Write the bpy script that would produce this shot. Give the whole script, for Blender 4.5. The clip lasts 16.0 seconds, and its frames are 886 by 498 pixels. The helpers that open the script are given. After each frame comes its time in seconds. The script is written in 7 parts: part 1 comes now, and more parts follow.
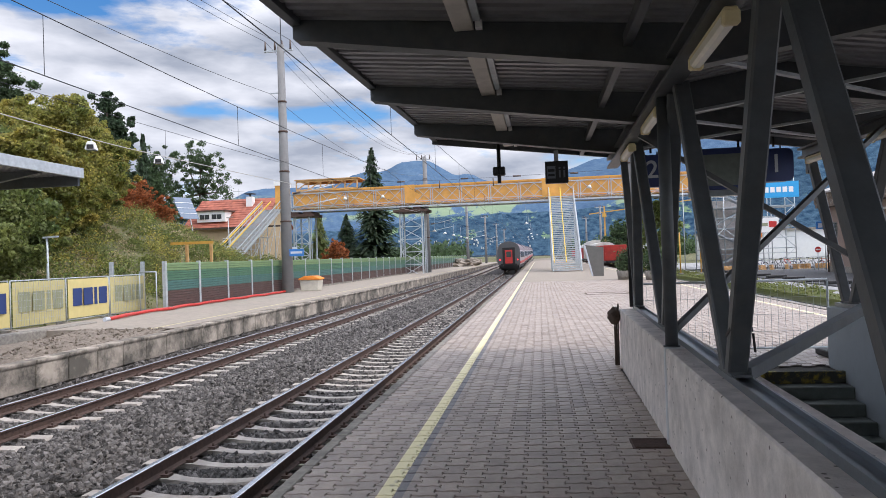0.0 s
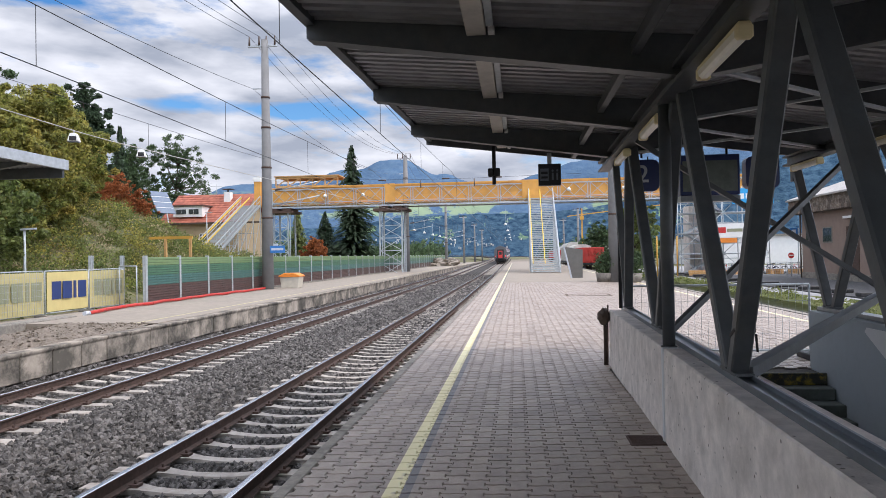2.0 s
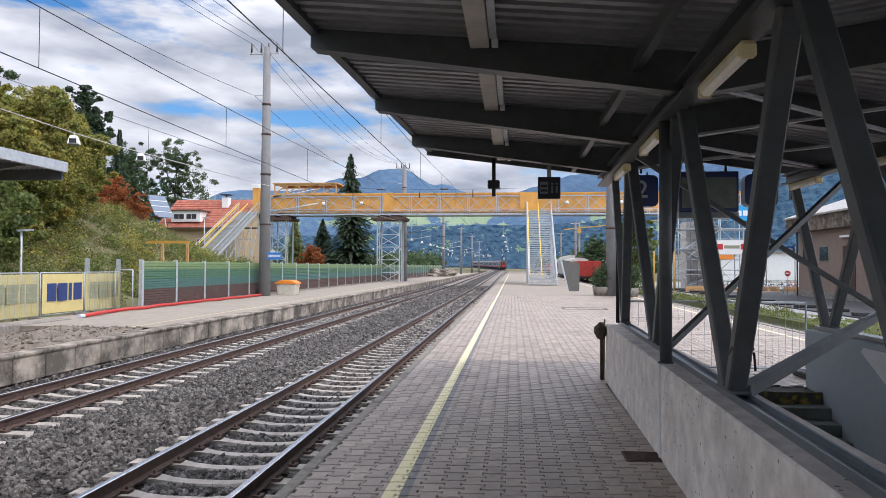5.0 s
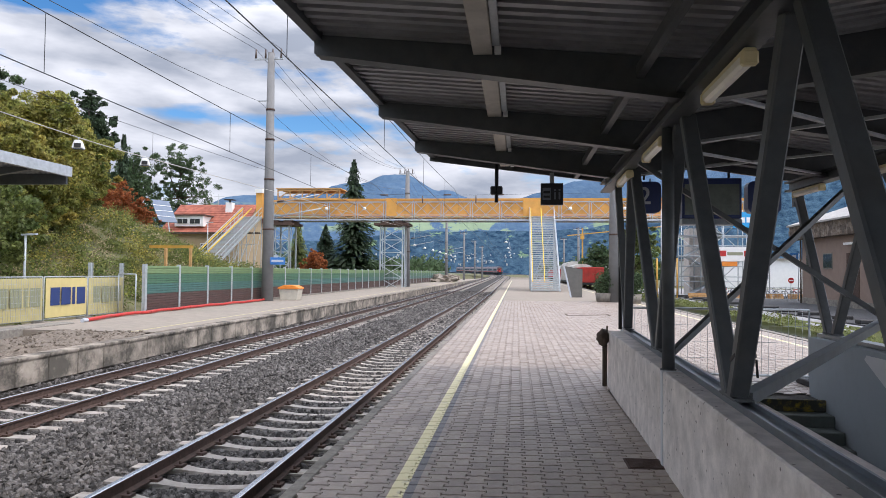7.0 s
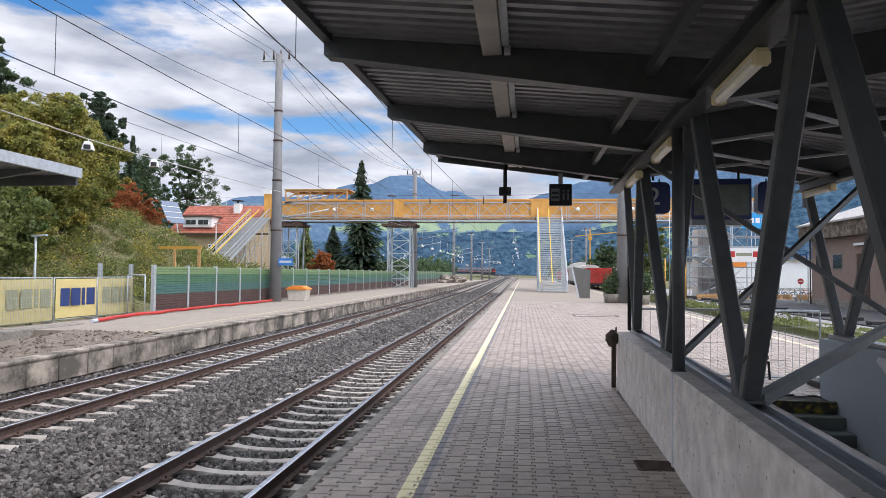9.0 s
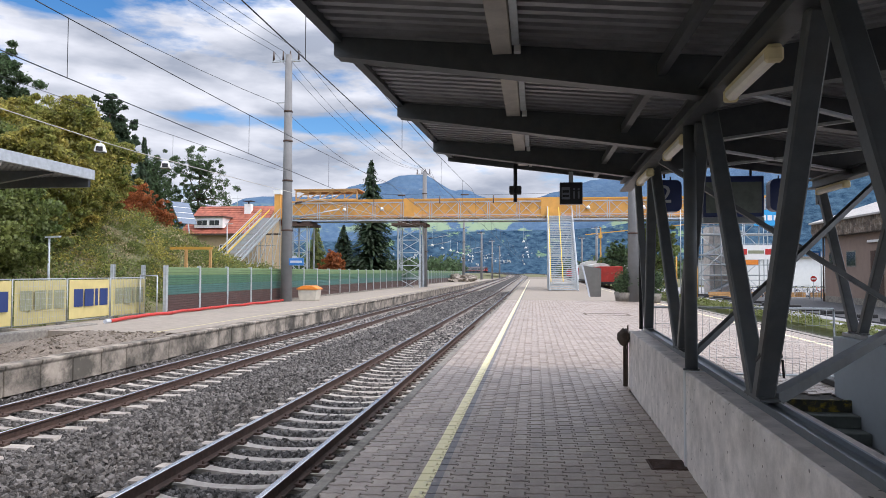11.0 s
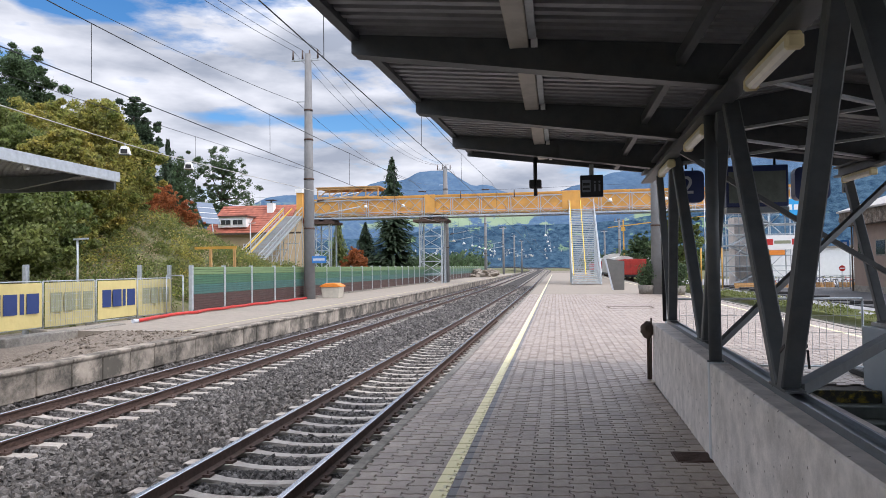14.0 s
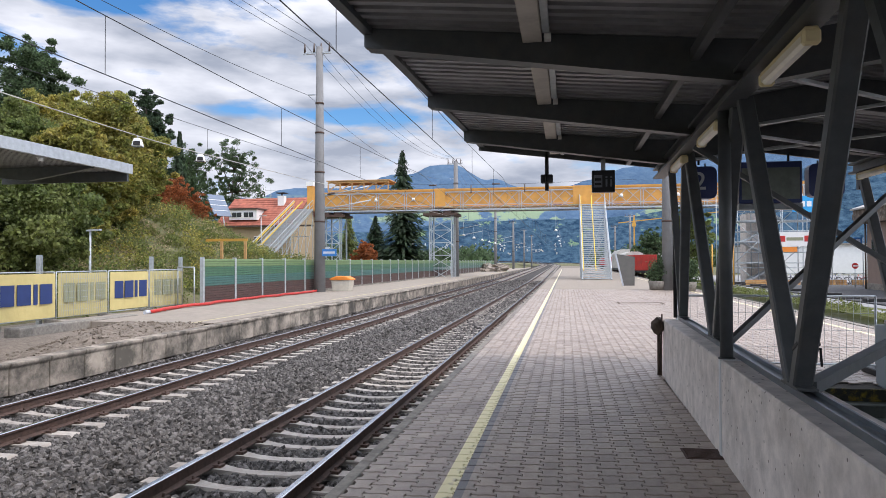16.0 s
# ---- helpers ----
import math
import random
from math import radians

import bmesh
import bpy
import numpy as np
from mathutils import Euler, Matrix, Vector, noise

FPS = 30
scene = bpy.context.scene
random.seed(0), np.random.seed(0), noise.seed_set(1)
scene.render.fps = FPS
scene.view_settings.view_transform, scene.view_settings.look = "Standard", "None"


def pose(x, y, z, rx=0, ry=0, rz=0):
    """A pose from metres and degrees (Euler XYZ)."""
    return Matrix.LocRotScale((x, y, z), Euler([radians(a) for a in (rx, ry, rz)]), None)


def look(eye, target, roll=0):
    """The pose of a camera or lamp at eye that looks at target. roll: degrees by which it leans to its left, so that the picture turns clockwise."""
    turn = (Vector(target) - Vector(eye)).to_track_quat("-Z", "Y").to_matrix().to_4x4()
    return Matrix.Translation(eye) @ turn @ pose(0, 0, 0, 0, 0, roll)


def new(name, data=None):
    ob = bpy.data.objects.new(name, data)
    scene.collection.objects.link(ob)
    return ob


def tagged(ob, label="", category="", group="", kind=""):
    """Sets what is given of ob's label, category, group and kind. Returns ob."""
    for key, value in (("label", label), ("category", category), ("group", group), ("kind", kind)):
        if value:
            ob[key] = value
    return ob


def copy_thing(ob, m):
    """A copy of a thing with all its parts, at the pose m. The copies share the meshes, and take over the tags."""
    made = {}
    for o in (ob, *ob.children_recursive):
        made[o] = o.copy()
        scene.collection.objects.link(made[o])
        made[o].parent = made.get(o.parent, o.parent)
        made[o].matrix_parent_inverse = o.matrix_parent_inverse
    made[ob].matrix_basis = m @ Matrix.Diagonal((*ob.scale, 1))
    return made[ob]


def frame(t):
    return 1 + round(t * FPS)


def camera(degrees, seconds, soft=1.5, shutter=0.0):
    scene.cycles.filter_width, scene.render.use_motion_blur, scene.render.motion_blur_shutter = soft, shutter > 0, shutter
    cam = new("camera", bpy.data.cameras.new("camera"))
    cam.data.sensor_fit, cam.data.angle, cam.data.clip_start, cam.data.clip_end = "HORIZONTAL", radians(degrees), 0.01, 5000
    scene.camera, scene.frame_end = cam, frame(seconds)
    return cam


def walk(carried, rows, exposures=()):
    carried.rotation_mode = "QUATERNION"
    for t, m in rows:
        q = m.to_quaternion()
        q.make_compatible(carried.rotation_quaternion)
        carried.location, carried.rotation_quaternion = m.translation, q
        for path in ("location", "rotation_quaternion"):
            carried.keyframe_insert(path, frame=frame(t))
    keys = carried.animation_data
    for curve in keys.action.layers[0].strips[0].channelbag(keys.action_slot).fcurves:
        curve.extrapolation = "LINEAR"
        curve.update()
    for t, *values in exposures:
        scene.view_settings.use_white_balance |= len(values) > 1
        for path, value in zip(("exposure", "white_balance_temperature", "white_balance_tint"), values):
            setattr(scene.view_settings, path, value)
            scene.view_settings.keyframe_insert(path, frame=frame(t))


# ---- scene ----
cam = camera(65.2, 16.0, 0.8)
PATH = [
    (0, (0.249, 0.149, 1.778), (-0.027, 2.13, 1.802), -2.0),
    (0.5, (0.123, 0.105, 1.78), (-0.128, 2.089, 1.799), -1.3),
    (1, (0.029, -0.033, 1.777), (-0.215, 1.952, 1.791), -1.4),
    (1.5, (0.006, -0.052, 1.776), (-0.221, 1.935, 1.79), -1.6),
    (2, (-0.005, -0.014, 1.779), (-0.215, 1.974, 1.8), -1.0),
    (2.5, (-0.003, -0.005, 1.786), (-0.198, 1.986, 1.812), -0.3),
    (3, (-0.006, -0.008, 1.787), (-0.203, 1.982, 1.819), -0.2),
    (3.5, (-0.01, -0.008, 1.787), (-0.207, 1.982, 1.824), 0.0),
    (4, (-0.017, -0.01, 1.785), (-0.216, 1.98, 1.827), 0.1),
    (6.5, (-0.024, -0.009, 1.787), (-0.229, 1.98, 1.85), 0.5),
    (7, (-0.017, -0.015, 1.787), (-0.227, 1.973, 1.854), 0.5),
    (7.5, (-0.014, -0.016, 1.785), (-0.229, 1.971, 1.853), 0.5),
    (8, (-0.017, -0.018, 1.788), (-0.235, 1.969, 1.853), 0.4),
    (8.5, (-0.029, -0.016, 1.789), (-0.253, 1.97, 1.856), 0.4),
    (9, (-0.036, -0.013, 1.789), (-0.267, 1.973, 1.858), 0.5),
    (11.5, (-0.044, -0.014, 1.791), (-0.311, 1.967, 1.857), 0.1),
    (12, (-0.042, -0.018, 1.789), (-0.317, 1.961, 1.854), 0.0),
    (12.5, (-0.04, -0.024, 1.793), (-0.327, 1.955, 1.854), -0.2),
    (13, (-0.029, -0.028, 1.795), (-0.331, 1.948, 1.855), -0.6),
    (13.5, (-0.029, -0.041, 1.791), (-0.345, 1.933, 1.85), -0.8),
    (14, (-0.027, -0.033, 1.787), (-0.349, 1.94, 1.841), -0.7),
    (14.5, (-0.027, -0.036, 1.789), (-0.355, 1.936, 1.841), -0.7),
    (15, (-0.03, -0.045, 1.785), (-0.364, 1.926, 1.835), -0.6),
    (15.5, (-0.037, -0.043, 1.788), (-0.38, 1.927, 1.828), -0.3),
    (16, (-0.039, -0.041, 1.789), (-0.389, 1.928, 1.826), -0.2),
]
walk(cam, [(t, look(*p)) for t, *p in PATH], exposures=((0.0, 0.6, 6350, 15), (16.0, 0.6, 6350, 15)))

# ---------------------------------------------------------------- world, sun, exposure
world = bpy.data.worlds.new("world")
scene.world = world
world.use_nodes = True
wn, wl = world.node_tree.nodes, world.node_tree.links
wn.clear()
w_out = wn.new("ShaderNodeOutputWorld")
w_bg = wn.new("ShaderNodeBackground")
w_sky = wn.new("ShaderNodeTexSky")
w_sky.sky_type = "NISHITA"
w_sky.sun_disc = False
w_sky.sun_elevation, w_sky.sun_rotation = radians(52), radians(111)
w_sky.air_density, w_sky.dust_density, w_sky.ozone_density = 1.0, 0.2, 3.0
w_tc = wn.new("ShaderNodeTexCoord")
w_map = wn.new("ShaderNodeMapping")
w_map.inputs["Scale"].default_value = (1.0, 1.0, 3.4)
w_map.inputs["Location"].default_value = (0.32, 0.05, 0.0)
w_n1 = wn.new("ShaderNodeTexNoise")
w_n1.inputs["Scale"].default_value, w_n1.inputs["Detail"].default_value, w_n1.inputs["Roughness"].default_value = 3.6, 9.0, 0.6
w_n2 = wn.new("ShaderNodeTexNoise")
w_n2.inputs["Scale"].default_value, w_n2.inputs["Detail"].default_value = 5.5, 8.0
w_r1 = wn.new("ShaderNodeValToRGB")
w_r1.color_ramp.elements[0].position, w_r1.color_ramp.elements[1].position = 0.36, 0.47
w_r2 = wn.new("ShaderNodeValToRGB")
w_r2.color_ramp.elements[0].position, w_r2.color_ramp.elements[1].position = 0.36, 0.62
w_r2.color_ramp.elements[0].color = (2.35, 2.65, 3.15, 1)
w_r2.color_ramp.elements[1].color = (5.5, 5.7, 6.0, 1)
w_mix = wn.new("ShaderNodeMix")
w_mix.data_type = "RGBA"
wl.new(w_tc.outputs["Generated"], w_map.inputs["Vector"])
for n in (w_n1, w_n2):
    wl.new(w_map.outputs["Vector"], n.inputs["Vector"])
wl.new(w_n1.outputs["Fac"], w_r1.inputs["Fac"])
wl.new(w_n2.outputs["Fac"], w_r2.inputs["Fac"])
# blue gaps in the cloud cover: a long one low over the valley, one high to the west
cover = w_r1.outputs["Color"]
w_wob = wn.new("ShaderNodeTexNoise")
w_wob.inputs["Scale"].default_value, w_wob.inputs["Detail"].default_value = 9.0, 8.0
wl.new(w_map.outputs["Vector"], w_wob.inputs["Vector"])
for azimuth, rise, wide, high in ((-17.5, 0.205, 0.12, 0.013), (-37.0, 0.33, 0.10, 0.028), (-33.0, 0.245, 0.04, 0.010), (-24.0, 0.33, 0.02, 0.009)):
    g_map = wn.new("ShaderNodeMapping")
    g_map.vector_type = "TEXTURE"
    g_map.inputs["Location"].default_value = (math.sin(radians(azimuth)), math.cos(radians(azimuth)), rise)
    g_map.inputs["Scale"].default_value = (wide, wide, high)
    wl.new(w_tc.outputs["Generated"], g_map.inputs["Vector"])
    g_len = wn.new("ShaderNodeVectorMath")
    g_len.operation = "LENGTH"
    wl.new(g_map.outputs["Vector"], g_len.inputs[0])
    g_add = wn.new("ShaderNodeMath")
    g_add.operation = "MULTIPLY_ADD"
    g_add.inputs[1].default_value, g_add.inputs[2].default_value = 4.0, -2.0
    wl.new(w_wob.outputs["Fac"], g_add.inputs[0])
    g_sum = wn.new("ShaderNodeMath")
    wl.new(g_len.outputs["Value"], g_sum.inputs[0])
    wl.new(g_add.outputs[0], g_sum.inputs[1])
    g_edge = wn.new("ShaderNodeMapRange")
    g_edge.inputs["From Min"].default_value, g_edge.inputs["From Max"].default_value = 0.55, 1.25
    g_edge.inputs["To Min"].default_value = 0.0
    wl.new(g_sum.outputs[0], g_edge.inputs["Value"])
    g_min = wn.new("ShaderNodeMath")
    g_min.operation = "MULTIPLY"
    wl.new(cover, g_min.inputs[0])
    wl.new(g_edge.outputs["Result"], g_min.inputs[1])
    cover = g_min.outputs[0]
wl.new(cover, w_mix.inputs["Factor"])
w_blue = wn.new("ShaderNodeHueSaturation")
w_blue.inputs["Saturation"].default_value, w_blue.inputs["Value"].default_value = 1.3, 0.85
wl.new(w_sky.outputs["Color"], w_blue.inputs["Color"])
wl.new(w_blue.outputs["Color"], w_mix.inputs["A"])
w_dot = wn.new("ShaderNodeVectorMath")
w_dot.operation = "DOT_PRODUCT"
w_dot.inputs[1].default_value = (0.52, -0.20, 0.83)
w_gain = wn.new("ShaderNodeMapRange")
w_gain.inputs["From Min"].default_value, w_gain.inputs["From Max"].default_value = -0.1, 1.0
w_gain.inputs["To Min"].default_value, w_gain.inputs["To Max"].default_value = 1.0, 3.7
w_mul = wn.new("ShaderNodeVectorMath")
w_mul.operation = "SCALE"
wl.new(w_tc.outputs["Generated"], w_dot.inputs[0])
wl.new(w_dot.outputs["Value"], w_gain.inputs["Value"])
wl.new(w_r2.outputs["Color"], w_mul.inputs[0])
wl.new(w_gain.outputs["Result"], w_mul.inputs["Scale"])
wl.new(w_mul.outputs["Vector"], w_mix.inputs["B"])
wl.new(w_mix.outputs["Result"], w_bg.inputs["Color"])
w_bg.inputs["Strength"].default_value = 0.115
wl.new(w_bg.outputs["Background"], w_out.inputs["Surface"])

sun = new("sun", bpy.data.lights.new("sun", "SUN"))
sun.data.energy, sun.data.angle, sun.data.color = 1.0, radians(9), (1.0, 0.87, 0.70)
sun.matrix_world = look((52, -20, 83), (0, 0, 0))


# ---------------------------------------------------------------- materials
def mat(name, color, rough=0.7, metal=0.0, var=0.25, scale=6.0, bump=0.15, bscale=60.0, color2=None, stain=0.0, stain_col=(0.05, 0.045, 0.04), stain_scale=1.3, rnd=0.0, isl=0.0, emit=0.0, spec=0.5, bdist=0.01, stretch=(1, 1, 1), world=False, pits=0.0, lo=0.48):
    m = bpy.data.materials.new(name)
    m.use_nodes = True
    nt = m.node_tree
    N, L = nt.nodes, nt.links
    b = N["Principled BSDF"]
    b.inputs["Roughness"].default_value, b.inputs["Metallic"].default_value = rough, metal
    b.inputs["Specular IOR Level"].default_value = spec
    tc = N.new("ShaderNodeTexCoord")
    mp = N.new("ShaderNodeMapping")
    mp.inputs["Scale"].default_value = stretch
    if world:
        L.new(N.new("ShaderNodeNewGeometry").outputs["Position"], mp.inputs["Vector"])
    else:
        L.new(tc.outputs["Object"], mp.inputs["Vector"])
    n1 = N.new("ShaderNodeTexNoise")
    n1.inputs["Scale"].default_value, n1.inputs["Detail"].default_value, n1.inputs["Roughness"].default_value = scale, 6.0, 0.62
    L.new(mp.outputs["Vector"], n1.inputs["Vector"])
    r1 = N.new("ShaderNodeValToRGB")
    r1.color_ramp.elements[0].position, r1.color_ramp.elements[1].position = 0.3, 0.7
    c2 = color2 or tuple(min(1, c * (1 + var)) for c in color)
    c1 = tuple(c * (1 - var) for c in color) if color2 is None else color
    r1.color_ramp.elements[0].color, r1.color_ramp.elements[1].color = (*c1, 1), (*c2, 1)
    L.new(n1.outputs["Fac"], r1.inputs["Fac"])
    col = r1.outputs["Color"]
    n3 = N.new("ShaderNodeTexNoise")
    n3.inputs["Scale"].default_value, n3.inputs["Detail"].default_value = bscale, 4.0
    L.new(mp.outputs["Vector"], n3.inputs["Vector"])
    if stain:
        n2 = N.new("ShaderNodeTexNoise")
        n2.inputs["Scale"].default_value, n2.inputs["Detail"].default_value, n2.inputs["Roughness"].default_value = stain_scale, 8.0, 0.7
        L.new(mp.outputs["Vector"], n2.inputs["Vector"])
        r2 = N.new("ShaderNodeValToRGB")
        r2.color_ramp.elements[0].position, r2.color_ramp.elements[1].position = lo, lo + 0.16
        r2.color_ramp.elements[1].color = (stain, stain, stain, 1)
        L.new(n2.outputs["Fac"], r2.inputs["Fac"])
        mx = N.new("ShaderNodeMix")
        mx.data_type = "RGBA"
        mx.inputs["B"].default_value = (*stain_col, 1)
        L.new(r2.outputs["Color"], mx.inputs["Factor"])
        L.new(col, mx.inputs["A"])
        col = mx.outputs["Result"]
    if pits:
        vo = N.new("ShaderNodeTexVoronoi")
        vo.inputs["Scale"].default_value = pits
        vo.inputs["Randomness"].default_value = 1.0
        L.new(mp.outputs["Vector"], vo.inputs["Vector"])
        vr = N.new("ShaderNodeValToRGB")
        vr.color_ramp.elements[0].position, vr.color_ramp.elements[1].position = 0.09, 0.14
        vr.color_ramp.elements[0].color, vr.color_ramp.elements[1].color = (0.8, 0.8, 0.8, 1), (0, 0, 0, 1)
        L.new(vo.outputs["Distance"], vr.inputs["Fac"])
        mx = N.new("ShaderNodeMix")
        mx.data_type = "RGBA"
        mx.inputs["B"].default_value = (0.10, 0.085, 0.07, 1)
        L.new(vr.outputs["Color"], mx.inputs["Factor"])
        L.new(col, mx.inputs["A"])
        col = mx.outputs["Result"]
    for amount, node, sock in ((rnd, "ShaderNodeObjectInfo", "Random"), (isl, "ShaderNodeNewGeometry", "Random Per Island")):
        if amount:
            oi = N.new(node)
            mr = N.new("ShaderNodeMapRange")
            mr.inputs["To Min"].default_value, mr.inputs["To Max"].default_value = 1 - amount, 1 + amount
            L.new(oi.outputs[sock], mr.inputs["Value"])
            hs = N.new("ShaderNodeHueSaturation")
            L.new(mr.outputs["Result"], hs.inputs["Value"])
            L.new(col, hs.inputs["Color"])
            col = hs.outputs["Color"]
    L.new(col, b.inputs["Base Color"])
    if bump:
        bp = N.new("ShaderNodeBump")
        bp.inputs["Strength"].default_value, bp.inputs["Distance"].default_value = bump, bdist
        L.new(n3.outputs["Fac"], bp.inputs["Height"])
        L.new(bp.outputs["Normal"], b.inputs["Normal"])
    if emit:
        b.inputs["Emission Color"].default_value = (*color, 1)
        b.inputs["Emission Strength"].default_value = emit
    return m


